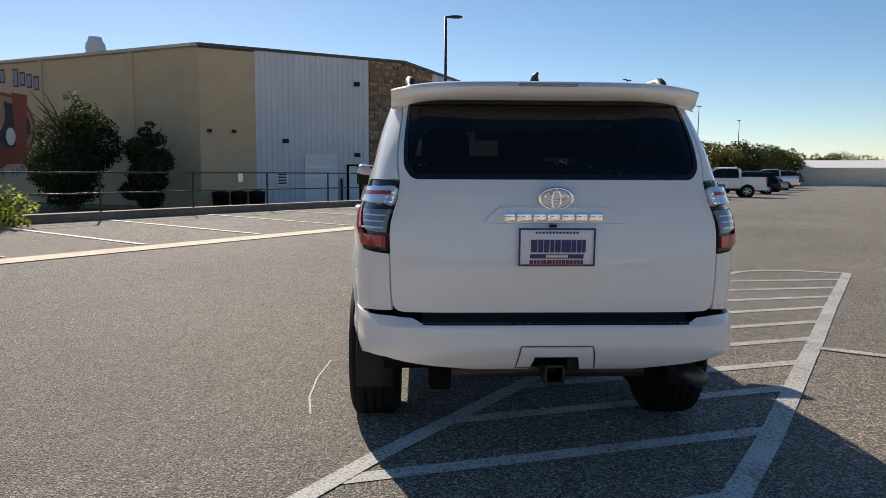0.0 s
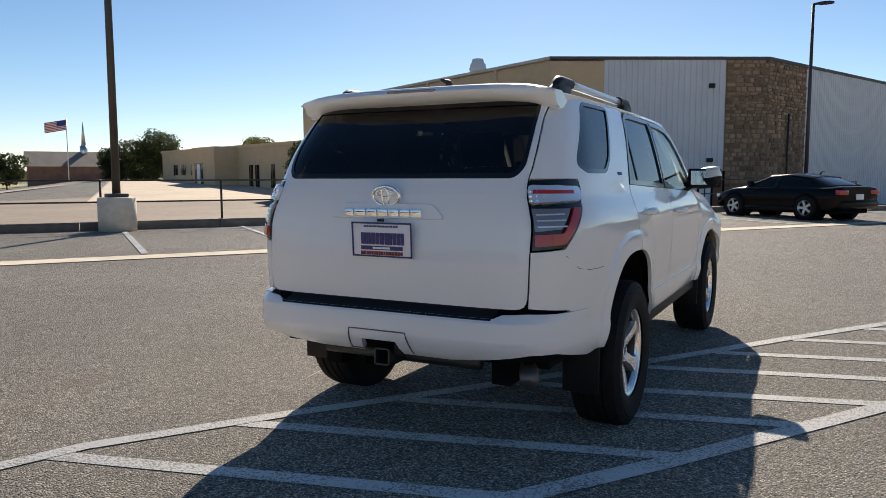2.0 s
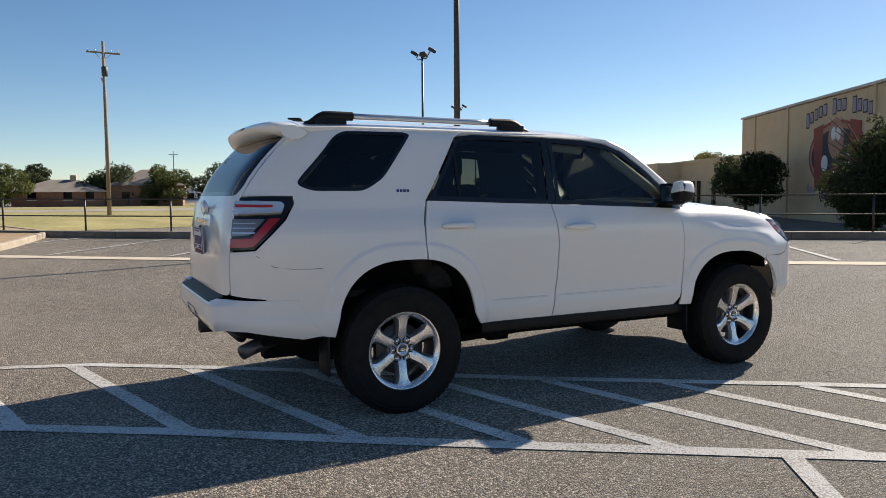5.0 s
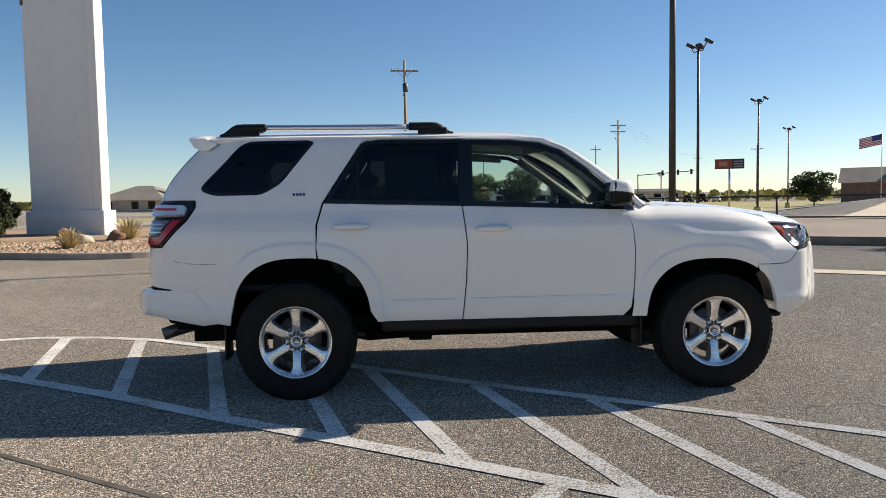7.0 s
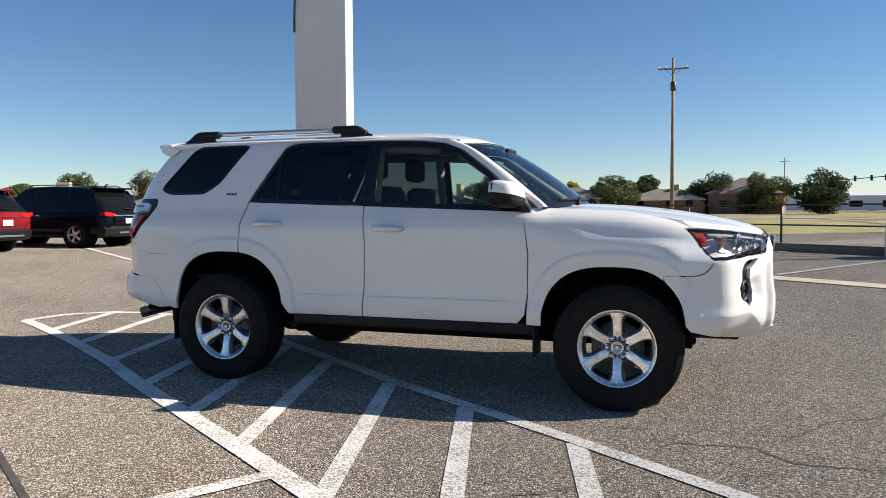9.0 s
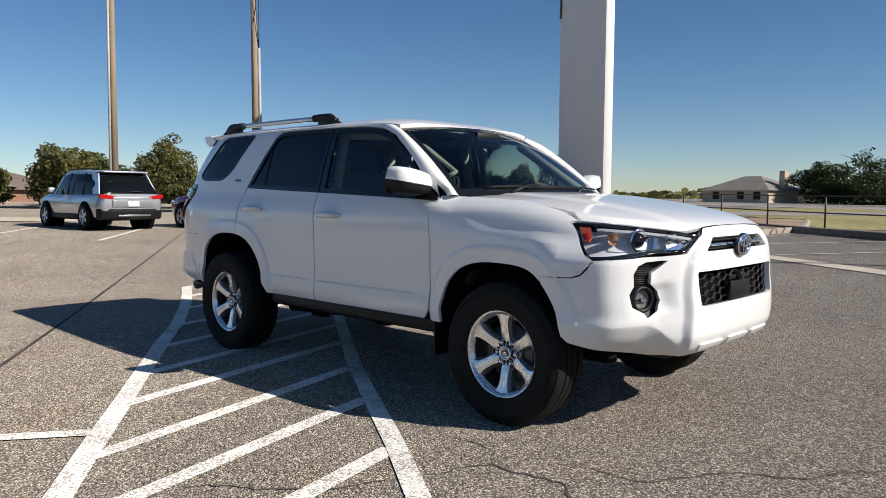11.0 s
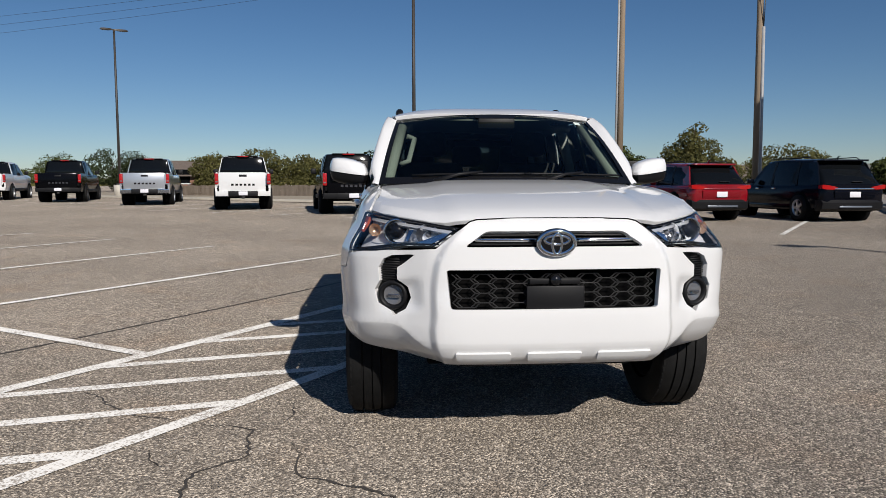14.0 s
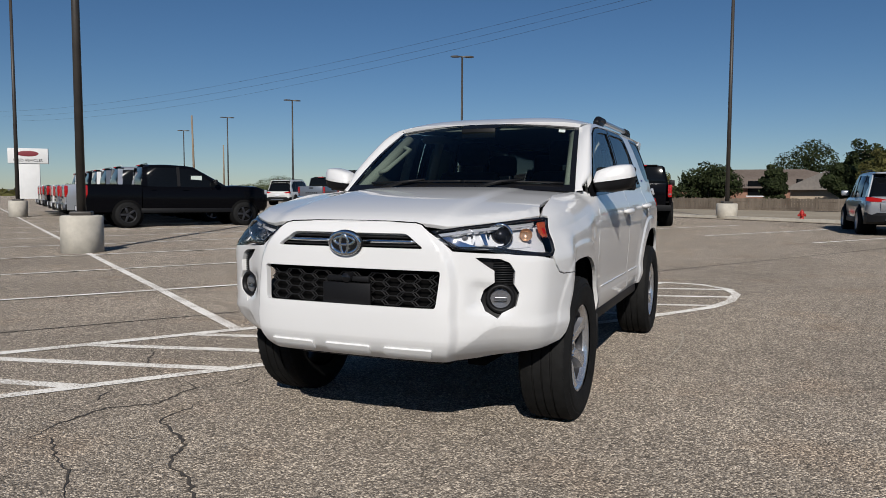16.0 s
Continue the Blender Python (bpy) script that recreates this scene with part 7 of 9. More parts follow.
# ---- the surroundings ----
def patch(name, corners, material, n=8, z=0.012, label="", category="ground", kind="structure"):
    """A sheet laid on the ground inside four corners (x, y)."""
    vs, fs = [], []
    for j in range(n + 1):
        for i in range(n + 1):
            u, v = i / n, j / n
            x = sum(c[0] * w for c, w in zip(corners, ((1 - u) * (1 - v), u * (1 - v), u * v, (1 - u) * v)))
            y = sum(c[1] * w for c, w in zip(corners, ((1 - u) * (1 - v), u * (1 - v), u * v, (1 - u) * v)))
            vs.append((x, y, land(x, y) + z))
    for j in range(n):
        for i in range(n):
            fs.append((j * (n + 1) + i, j * (n + 1) + i + 1, (j + 1) * (n + 1) + i + 1, (j + 1) * (n + 1) + i))
    return tagged(add_mesh(name, vs, fs, material), label, category, kind=kind)


PALE_WALK = noisy("pale_concrete_walk", (0.36, 0.3, 0.24), (0.46, 0.39, 0.31), 3, 0.9)
ROAD_GREY = noisy("worn_road", (0.2, 0.185, 0.165), (0.3, 0.275, 0.25), 2, 0.9, bump=0.2)
LOT_DARK = noisy("dark_lot_asphalt", (0.13, 0.105, 0.085), (0.2, 0.165, 0.135), 2, 0.9, bump=0.2)
PINE_STRAW = noisy("brown_bed", (0.2, 0.13, 0.08), (0.34, 0.24, 0.15), 5, 0.95, bump=0.5, bump_scale=25)


def build_kerb_fence():
    k = thing("kerb", "weathered concrete kerb along the lot's edge", "kerb", kind="structure")
    for i in range(-7, 9):
        b0, b1 = i * 3.0, i * 3.0 + 2.985
        vs = []
        for b in (b0, b1):
            for a, z in ((-13.42, -0.15), (-13.44, 0.15), (-13.48, 0.19), (-13.78, 0.19), (-13.8, -1.0)):
                p = a * U + b * V
                vs.append((p.x, p.y, land(p.x, p.y, True) + z))
        fs = [(j, j + 1, j + 6, j + 5) for j in range(4)] + [(0, 5, 9, 4), (4, 3, 2, 1, 0), (5, 6, 7, 8, 9)]
        add_mesh("kerb_stone", vs, fs, CONCRETE_DARK, k)
    f = thing("fence", "thin dark steel rail fence on the kerb", "fence", kind="structure")
    def fp(b, z):
        p = -13.62 * U + b * V
        return Vector((p.x, p.y, land(p.x, p.y, True) + z))
    bs = [-20.9 + 2.62 * i for i in range(18)]
    for b in bs:
        tube("post", fp(b, 0.17), fp(b, 1.12), 0.026, STEEL_BLACK, f, n=8)
    for z in (0.62, 1.1):
        bm = bmesh.new()
        bm_path(bm, [fp(b, z) for b in bs], 0.021, 6)
        part("rail", bm, STEEL_BLACK, f, "", 60)


def on_wall(p0, p1, s, z, out=0.0):
    """A place on the wall from p0 to p1: s metres along, z up, out metres in front."""
    d = (Vector((p1[0] - p0[0], p1[1] - p0[1], 0))).normalized()
    n = Vector((d.y, -d.x, 0))
    return Vector((p0[0], p0[1], 0)) + d * s + n * out + Vector((0, 0, z))


def slab(name, p0, p1, s0, s1, z0, z1, o0, o1, material, parent, label=""):
    c = [on_wall(p0, p1, s, z, o) for o in (o0, o1) for s, z in ((s0, z0), (s1, z0), (s1, z1), (s0, z1))]
    return add_mesh(name, c, [(3, 2, 1, 0), (4, 5, 6, 7), (0, 1, 5, 4), (1, 2, 6, 5), (2, 3, 7, 6), (3, 0, 4, 7)], material, parent, False, label)


STONE = noisy("tan_stone", (0.3, 0.2, 0.11), (0.5, 0.38, 0.24), 2.5, 0.95, bump=0.4, bump_scale=12)
MORTAR = noisy("dark_mortar", (0.16, 0.12, 0.09), (0.24, 0.19, 0.14), 6, 0.95)
MURAL_RED = mat("mural_red", (0.3, 0.07, 0.045), 0.8)
MURAL_PEACH = mat("mural_peach", (0.42, 0.22, 0.15), 0.8)
MURAL_DARK = mat("mural_dark", (0.05, 0.045, 0.05), 0.8)
MURAL_GREY = mat("mural_lilac_grey", (0.3, 0.28, 0.36), 0.8)
MURAL_WHITE = mat("mural_white", (0.7, 0.68, 0.65), 0.8)
DOOR_WHITE = mat("white_metal_door", (0.68, 0.7, 0.72), 0.5)
DOOR_BROWN = mat("brown_door", (0.16, 0.07, 0.035), 0.6)


def stone_face(p0, p1, s0, s1, z0, z1, parent):
    slab("stone_backing", p0, p1, s0, s1, z0, z1, -0.3, 0.03, MORTAR, parent)
    rnd = random.Random(5 + int(s0 * 10))
    bm = bmesh.new()
    z = z0
    while z < z1 - 0.1:
        h = min(rnd.uniform(0.13, 0.27), z1 - z)
        s = s0
        while s < s1 - 0.05:
            w = min(rnd.uniform(0.2, 0.5), s1 - s)
            g, o = 0.02, rnd.uniform(0.05, 0.11)
            j = [rnd.uniform(-0.02, 0.02) for _ in range(8)]
            fr = [(s + g + j[0], z + g + j[1]), (s + w - g + j[2], z + g + j[3]), (s + w - g + j[4], z + h - g + j[5]), (s + g + j[6], z + h - g + j[7])]
            a = [bm.verts.new(on_wall(p0, p1, x, zz, 0.02)) for x, zz in fr]
            cx, cz = s + w / 2, z + h / 2
            b = [bm.verts.new(on_wall(p0, p1, cx + (x - cx) * 0.88, cz + (zz - cz) * 0.86, o)) for x, zz in fr]
            bm.faces.new(b)
            for i in range(4):
                bm.faces.new((a[i], a[(i + 1) % 4], b[(i + 1) % 4], b[i]))
            s += w
        z += h
    bmesh.ops.recalc_face_normals(bm, faces=bm.faces)
    ob = part("stonework", bm, STONE_ISLAND, parent, "tan rough stone veneer")
    ob["kind"] = "stuff"


def island_vary(m):
    """Each loose piece of a mesh a little lighter or darker."""
    n, l, b = nodes_of(m)
    link = b.inputs["Base Color"].links[0]
    geo = n.new("ShaderNodeNewGeometry")
    mr = n.new("ShaderNodeMapRange")
    mr.inputs["To Min"].default_value, mr.inputs["To Max"].default_value = 0.55, 1.35
    l.new(geo.outputs["Random Per Island"], mr.inputs["Value"])
    hs = n.new("ShaderNodeHueSaturation")
    l.new(mr.outputs["Result"], hs.inputs["Value"])
    l.new(link.from_socket, hs.inputs["Color"])
    l.new(hs.outputs["Color"], b.inputs["Base Color"])
    return m


STONE_ISLAND = island_vary(noisy("mixed_tan_stone", (0.22, 0.135, 0.08), (0.38, 0.26, 0.17), 2.5, 0.95, bump=0.4, bump_scale=12))


def siding(p0, p1, s0, s1, z0, z1, parent):
    """Ribbed metal sheets."""
    vs, fs = [], []
    s, prof = s0, []
    while s < s1:
        for ds, o in ((0.0, 0.02), (0.2, 0.02), (0.225, 0.055), (0.275, 0.055), (0.3, 0.02)):
            if s + ds <= s1:
                prof.append((s + ds, o))
        s += 0.3
    for q, o in prof:
        vs += [on_wall(p0, p1, q, z0, o), on_wall(p0, p1, q, z1, o)]
    for i in range(len(prof) - 1):
        fs.append((2 * i, 2 * i + 2, 2 * i + 3, 2 * i + 1))
    slab("siding_backing", p0, p1, s0, s1, z0, z1, -0.3, 0.0, METAL_SIDING, parent)
    return add_mesh("metal_siding", vs, fs, METAL_SIDING, parent, False, "ribbed grey metal siding")


def flat_poly(name, p0, p1, pts, out, material, parent):
    vs = [on_wall(p0, p1, s, z, out) for s, z in pts]
    return add_mesh(name, vs, [tuple(range(len(vs)))], material, parent)


def build_hall():
    B = thing("leisure_hall", "large beige stucco hall with ribbed metal, stone and a mural", "building")
    zb, H = -0.75, 7.35
    P0, P1, P2, P3, P4 = (-38.2, 45.7), (-11.1, 31.2), (-1.35, 36.6), (7.0, 57.5), (-24, 72)
    def wall_len(a, b):
        return math.hypot(b[0] - a[0], b[1] - a[1])
    LA, LB, LC = wall_len(P0, P1), wall_len(P1, P2), wall_len(P2, P3)
    slab("wall", P0, P1, 0, LA, zb, H, -0.3, 0, BEIGE_WALL, B)
    slab("wall", P3, P4, 0, wall_len(P3, P4), zb, H, -0.3, 0, BEIGE_WALL, B)
    slab("wall", P4, P0, 0, wall_len(P4, P0), zb, H, -0.3, 0, BEIGE_WALL, B)
    top = [(x, y, H - 0.02) for x, y in (P0, P1, P2, P3, P4)]
    add_mesh("roof", top + [(x, y, H - 0.2) for x, y, z in top], [(0, 1, 2, 3, 4), (9, 8, 7, 6, 5)] + [(i, i + 5, (i + 1) % 5 + 5, (i + 1) % 5) for i in range(5)], ROOF_DARK, B)
    for a, b in ((P0, P1), (P1, P2), (P2, P3)):
        slab("roof_trim", a, b, -0.05, wall_len(a, b) + 0.05, H - 0.12, H + 0.03, 0.0, 0.12, CONCRETE if a == P0 else ROOF_DARK, B)
    # pilasters on the long wall
    for s in (2.6, 8.4, 19.3, 26.2):
        slab("pilaster", P0, P1, s, s + 0.22, zb, H - 0.12, 0.0, 0.1, BEIGE_WALL, B)
    # short front: stucco, metal, stone
    c1 = 2.75
    slab("wall", P1, P2, 0, c1, zb, H, -0.3, 0.0, BEIGE_WALL, B)
    st = 9.0
    siding(P1, P2, c1, st, zb, H - 0.1, B)
    stone_face(P1, P2, st, LB, zb, H - 0.12, B)
    # right flank
    stone_face(P2, P3, 0.0, 4.4, zb, H - 0.12, B)
    siding(P2, P3, 4.4, 17.5, zb, H - 0.1, B)
    stone_face(P2, P3, 17.5, LC, zb, H - 0.12, B)
    # doors
    def door(s0, s1, z1, m, frame_m):
        d = slab("door", P1, P2, s0, s1, -0.56, z1, 0.06, 0.1, m, B)
        for a, b_, c_, e in ((s0 - 0.1, s0, -0.56, z1 + 0.1), (s1, s1 + 0.1, -0.56, z1 + 0.1), (s0, s1, z1, z1 + 0.1)):
            slab("door_frame", P1, P2, a, b_, c_, e, 0.04, 0.13, frame_m, d)
        return d
    d = door(5.35, 7.0, 2.05, DOOR_WHITE, DOOR_WHITE)
    for k in range(5):
        slab("door_slat", P1, P2, 5.38, 6.97, -0.5 + k * 0.5, -0.47 + k * 0.5, 0.1, 0.105, ALLOY, d)
    door(7.75, 8.35, 1.55, DOOR_WHITE, DARK)
    door(8.45, 8.95, 1.5, DOOR_BROWN, DARK)
    for s, z in ((8.1, 2.05), (3.0 + 1.1, 2.7), (8.1, 5.8)):
        slab("wall_lamp", P1, P2, s, s + 0.25, z, z + 0.22, 0.05, 0.3, BLACK_TRIM, B)
    for s in (0.35, 1.55):
        slab("wall_lamp", P1, P2, s, s + 0.16, 3.15, 3.3, 0.0, 0.25, BLACK_TRIM, B)
    slab("notice", P1, P2, 3.75, 4.35, 0.5, 1.25, 0.06, 0.09, MURAL_WHITE, B)
    for k in range(4):
        slab("notice_bar", P1, P2, 3.83, 4.27, 0.62 + 0.15 * k, 0.7 + 0.15 * k, 0.091, 0.094, MURAL_DARK, B)
    slab("meter_box", P1, P2, 1.75, 2.0, 0.75, 1.15, 0.0, 0.12, ALLOY, B)
    tube("flue", on_wall(P2, P3, 2.1, -0.6, 0.2), on_wall(P2, P3, 2.1, 4.6, 0.2), 0.05, STEEL_BLACK, B)
    tube("flue", on_wall(P1, P2, 7.3, -0.6, 0.15), on_wall(P1, P2, 7.3, 0.9, 0.15), 0.06, BLACK_TRIM, B)
    # ventilators on the roof
    for x, y, h in ((-22.4, 46.8, 2.9), (-29, 47.5, 0.45), (-26, 46.5, 0.45), (-33, 49, 0.6)):
        bm = bmesh.new()
        bm_lathe(bm, [(0.4, 0), (0.4, h * 0.35), (0.62, h * 0.4), (0.62, h * 0.85), (0.5, h * 0.9), (0.45, h), (0.01, h)], 20, "Z", pose(x, y, H - 0.05))
        if h > 1:
            for k in range(3):
                bm_lathe(bm, [(0.63, h * (0.45 + 0.13 * k)), (0.67, h * (0.49 + 0.13 * k)), (0.63, h * (0.53 + 0.13 * k))], 20, "Z", pose(x, y, H - 0.05))
        part("roof_vent", bm, STUCCO_WHITE, B, "", 40)
    # mural: plain shapes, its writing kept as bars
    m = plain("mural", B)
    cs, cz = 15.2, 3.6
    def ell(a, b, s=cs, z=cz, n=40):
        return [(s + a * math.cos(2 * math.pi * k / n), z + b * math.sin(2 * math.pi * k / n)) for k in range(n)]
    flat_poly("mural_oval", P0, P1, ell(3.5, 2.1), 0.015, MURAL_RED, m)
    flat_poly("mural_oval", P0, P1, ell(3.3, 1.92), 0.02, MURAL_PEACH, m)
    flat_poly("mural_disc", P0, P1, ell(3.1, 1.6), 0.025, MURAL_DARK, m)
    for sg in (-1, 1):
        flat_poly("mural_letter", P0, P1, [(cs + sg * 2.9, cz + 1.8), (cs + sg * 1.6, cz + 2.0), (cs + sg * 1.75, cz - 1.0), (cs + sg * 0.6, cz - 1.2), (cs + sg * 0.7, cz - 2.0), (cs + sg * 2.6, cz - 2.0)], 0.03, MURAL_RED, m)
    flat_poly("mural_shape", P0, P1, ell(0.95, 1.25, cs, cz + 1.0), 0.035, MURAL_PEACH, m)
    flat_poly("mural_shape", P0, P1, ell(1.05, 0.8, cs, cz - 1.5), 0.035, MURAL_RED, m)
    for sg in (-1, 1):
        flat_poly("mural_shape", P0, P1, ell(0.28, 0.42, cs + sg * 0.3, cz + 1.3), 0.04, MURAL_WHITE, m)
        flat_poly("mural_shape", P0, P1, ell(0.42, 0.5, cs + sg * 1.35, cz - 0.45), 0.04, MURAL_WHITE, m)
    n = 14
    for k in range(n):
        if k in (5, 9):
            continue
        u = (k - (n - 1) / 2) / ((n - 1) / 2)
        s, z, h = cs + 3.75 * u, cz + 3.0 - 0.55 * u * u, 0.42 if k not in (0, 6, 10) else 0.55
        flat_poly("mural_bar", P0, P1, [(s - 0.22, z - h), (s + 0.22, z - h), (s + 0.22, z + h * 0.8), (s - 0.22, z + h * 0.8)], 0.02, MURAL_DARK, m)
        flat_poly("mural_bar", P0, P1, [(s - 0.16, z - h + 0.08), (s + 0.16, z - h + 0.08), (s + 0.16, z + h * 0.8 - 0.08), (s - 0.16, z + h * 0.8 - 0.08)], 0.025, MURAL_GREY, m)
    for k in range(17):
        if k in (3, 10, 14):
            continue
        u = (k - 8) / 8
        s, z = cs + 3.5 * u, cz - 2.55 + 0.62 * u * u
        flat_poly("mural_bar", P0, P1, [(s - 0.15, z - 0.26), (s + 0.15, z - 0.26), (s + 0.15, z + 0.2), (s - 0.15, z + 0.2)], 0.02, MURAL_GREY, m)
    # bins by the wall
    for s in (0.4, 1.3, 2.2):
        c = on_wall(P1, P2, s + 0.3, -0.56, 0.8)
        t = thing("waste_bin", "dark plastic waste bin against the hall", "bin", pose(c.x, c.y, -0.56, 0, 0, 29), group="bins by the hall")
        bm = bmesh.new()
        bm_lathe(bm, [(0.01, 0), (0.34, 0), (0.4, 0.75), (0.42, 0.78), (0.4, 0.84), (0.01, 0.9)], 20)
        part("bin_body", bm, BLACK_TRIM, t, "", 40)


def build_annex():
    """The low wing beyond the hall."""
    B = thing("annex", "low beige stucco wing with a canopy porch and brown windows", "building")
    zb, H = -0.7, 4.45
    A, C = (-74.8, 63.3), (-36.5, 47.5)
    L = math.hypot(A[0] - C[0], A[1] - C[1])
    slab("wall", A, C, 0, L, zb, H, -8, 0, BEIGE_WALL, B)
    slab("roof_trim", A, C, -0.1, L + 0.1, H - 0.1, H + 0.25, -8.1, 0.15, BEIGE_WALL, B)
    slab("porch", A, C, 16.5, 22.5, zb, H + 0.1, 0, 2.6, BEIGE_WALL, B)
    slab("porch_recess", A, C, 17.2, 19.5, 0.5, 2.9, 2.55, 2.62, CAR_GLASS, B)
    slab("door", A, C, 18.0, 18.8, 0.5, 2.8, 2.62, 2.66, DOOR_WHITE, B)
    for s in (4.0, 6.5, 9.5, 12.5, 14.2):
        w = slab("window", A, C, s, s + 1.3, 1.5, 2.9, 0.0, 0.06, CAR_GLASS, B)
        slab("window_frame", A, C, s + 0.6, s + 0.7, 1.5, 2.9, 0.06, 0.1, DOOR_BROWN, w)
    for s in (25.2, 26.6, 30.0):
        w = slab("window", A, C, s, s + 0.8, 0.3, 2.6, 0.0, 0.06, CAR_GLASS, B)
        slab("window_frame", A, C, s + 0.36, s + 0.44, 0.3, 2.6, 0.06, 0.1, DOOR_BROWN, w)
    slab("low_wall", A, C, 11.0, 16.0, zb, 1.6, 2.0, 2.5, BEIGE_WALL, B)


def lamp_post(x, y, h, base=0.72, br=0.38, turn=0.0, mat_base=None, z=None, kind="cobra", twin=False):
    z = land(x, y) if z is None else z
    t = thing("street_lamp", "dark bronze lot lamp on a round concrete base" if kind == "cobra" else "tall dark pole with three floodlights", "street lamp", pose(x, y, z, 0, 0, turn), group="lot lamps")
    bm = bmesh.new()
    bm_lathe(bm, [(0.01, -0.15), (br, -0.15), (br, base - 0.03), (br - 0.03, base), (0.01, base)], 28)
    part("base", bm, mat_base or CONCRETE, t, "", 40)
    bm = bmesh.new()
    bm_box(bm, -0.2, -0.2, base, 0.2, 0.2, base + 0.08, 0.02)
    part("pole_foot", bm, BRONZE_POLE, t, "", 40)
    tube("pole", (0, 0, base), (0, 0, h), 0.088, BRONZE_POLE, t, 0.062, 14)
    if kind == "cobra":
        bm = bmesh.new()
        secs = []
        for x_, w_, z0, z1 in ((0.0, 0.06, -0.05, 0.03), (0.15, 0.07, -0.04, 0.04), (0.3, 0.17, -0.05, 0.05), (0.62, 0.19, -0.05, 0.05), (0.8, 0.1, -0.04, 0.02)):
            secs.append([bm.verts.new(c) for c in ((x_, -w_, h + z0), (x_, w_, h + z0), (x_, w_ * 0.7, h + z1), (x_, -w_ * 0.7, h + z1))])
        for a, b in zip(secs, secs[1:]):
            for i in range(4):
                bm.faces.new((a[i], a[(i + 1) % 4], b[(i + 1) % 4], b[i]))
        bm.faces.new(secs[0][::-1])
        bm.faces.new(secs[-1])
        bmesh.ops.recalc_face_normals(bm, faces=bm.faces)
        head = part("lamp_head", bm, BRONZE_POLE, t, "", 40)
        if twin:
            other = new("lamp_head", head.data)
            other.parent = t
            other.matrix_local = Matrix.Rotation(math.pi, 4, "Z")
    else:
        for sg in (-1, 1):
            bm = bmesh.new()
            bm_path(bm, [(0, 0, h - 0.1), (0, sg * 0.35, h - 0.12), (0, sg * 0.5, h + 0.1), (0, sg * 0.62, h + 0.25)], 0.03, 8)
            part("lamp_arm", bm, BRONZE_POLE, t, "", 60)
            bm = bmesh.new()
            bm_box(bm, -0.16, -0.2, -0.08, 0.2, 0.2, 0.12, 0.04, pose(0.05, sg * 0.72, h + 0.3, 25, 15))
            part("lamp_head", bm, BRONZE_POLE, t, "", 40)
        bm = bmesh.new()
        bm_box(bm, -0.12, -0.2, 0, 0.2, 0.2, 0.26, 0.04, pose(0, 0, h + 0.05, 0, 20))
        part("lamp_head", bm, BRONZE_POLE, t, "", 40)
    return t


GALV = noisy("galvanised_steel", (0.3, 0.3, 0.3), (0.42, 0.42, 0.42), 3, 0.5)
YELLOW_BASE = noisy("yellow_concrete", (0.5, 0.42, 0.16), (0.6, 0.52, 0.25), 4, 0.9)
GLASS_PALE = mat("lamp_glass_pale", (0.6, 0.62, 0.62), 0.3)


def utility_pole(x, y, h, lean=0.0, transformer=False, light=False, arms=(0.0,), r=0.16, z=None, turn=0.0, name="utility_pole", label="weathered wooden utility pole with cross-arms and insulators"):
    z = land(x, y) if z is None else z
    t = thing(name, label, "utility pole", pose(x, y, z, 0, lean, turn), group="utility poles")
    bm = bmesh.new()
    bm_tube(bm, (0, 0, -0.3), (0, 0, h), r, r * 0.62, 14)
    part("pole", bm, WOOD_POLE, t, "", 60)
    for d in arms:
        a = box("cross_arm", -1.15, -0.06, h - 0.9 - d, 1.15, 0.06, h - 0.78 - d, WOOD_POLE, t, 0.01)
        for sx in (-1.05, -0.55, 0.55, 1.05):
            tube("insulator", (sx, 0, h - 0.78 - d), (sx, 0, h - 0.6 - d), 0.04, GLASS_PALE, a, 0.03, 8)
        for sg in (-1, 1):
            tube("brace", (sg * 0.6, 0.07, h - 0.85 - d), (0, 0.08, h - 1.4 - d), 0.015, BRONZE_POLE, a, n=6)
    if transformer:
        bm = bmesh.new()
        bm_lathe(bm, [(0.01, 0), (0.2, 0), (0.22, 0.05), (0.22, 0.62), (0.15, 0.7), (0.01, 0.72)], 18, "Z", pose(0.0, -0.38, h - 2.6))
        part("transformer", bm, BRONZE_POLE, t, "", 40)
    if light:
        bm = bmesh.new()
        bm_path(bm, [(0, 0.12, h - 3.5), (0, 0.45, h - 3.45), (0, 0.6, h - 3.1), (0, 0.85, h - 2.8)], 0.03, 8)
        part("light_arm", bm, ALLOY, t, "", 60)
        bm = bmesh.new()
        bm_box(bm, -0.1, -0.22, -0.05, 0.1, 0.22, 0.05, 0.03, pose(0, 1.0, h - 2.65, 35))
        part("light_head", bm, ALLOY, t, "", 40)
    return t


def wire(p0, p1, sag=0.8, r=0.008):
    p0, p1 = Vector(p0), Vector(p1)
    bm = bmesh.new()
    n = 24
    bm_path(bm, [p0.lerp(p1, k / n) - Vector((0, 0, 4 * sag * (k / n) * (1 - k / n))) for k in range(n + 1)], r, 5)
    ob = part("power_line", bm, STEEL_BLACK)
    tagged(ob, "thin black overhead power line between poles", "power line", group="power lines")
    return ob


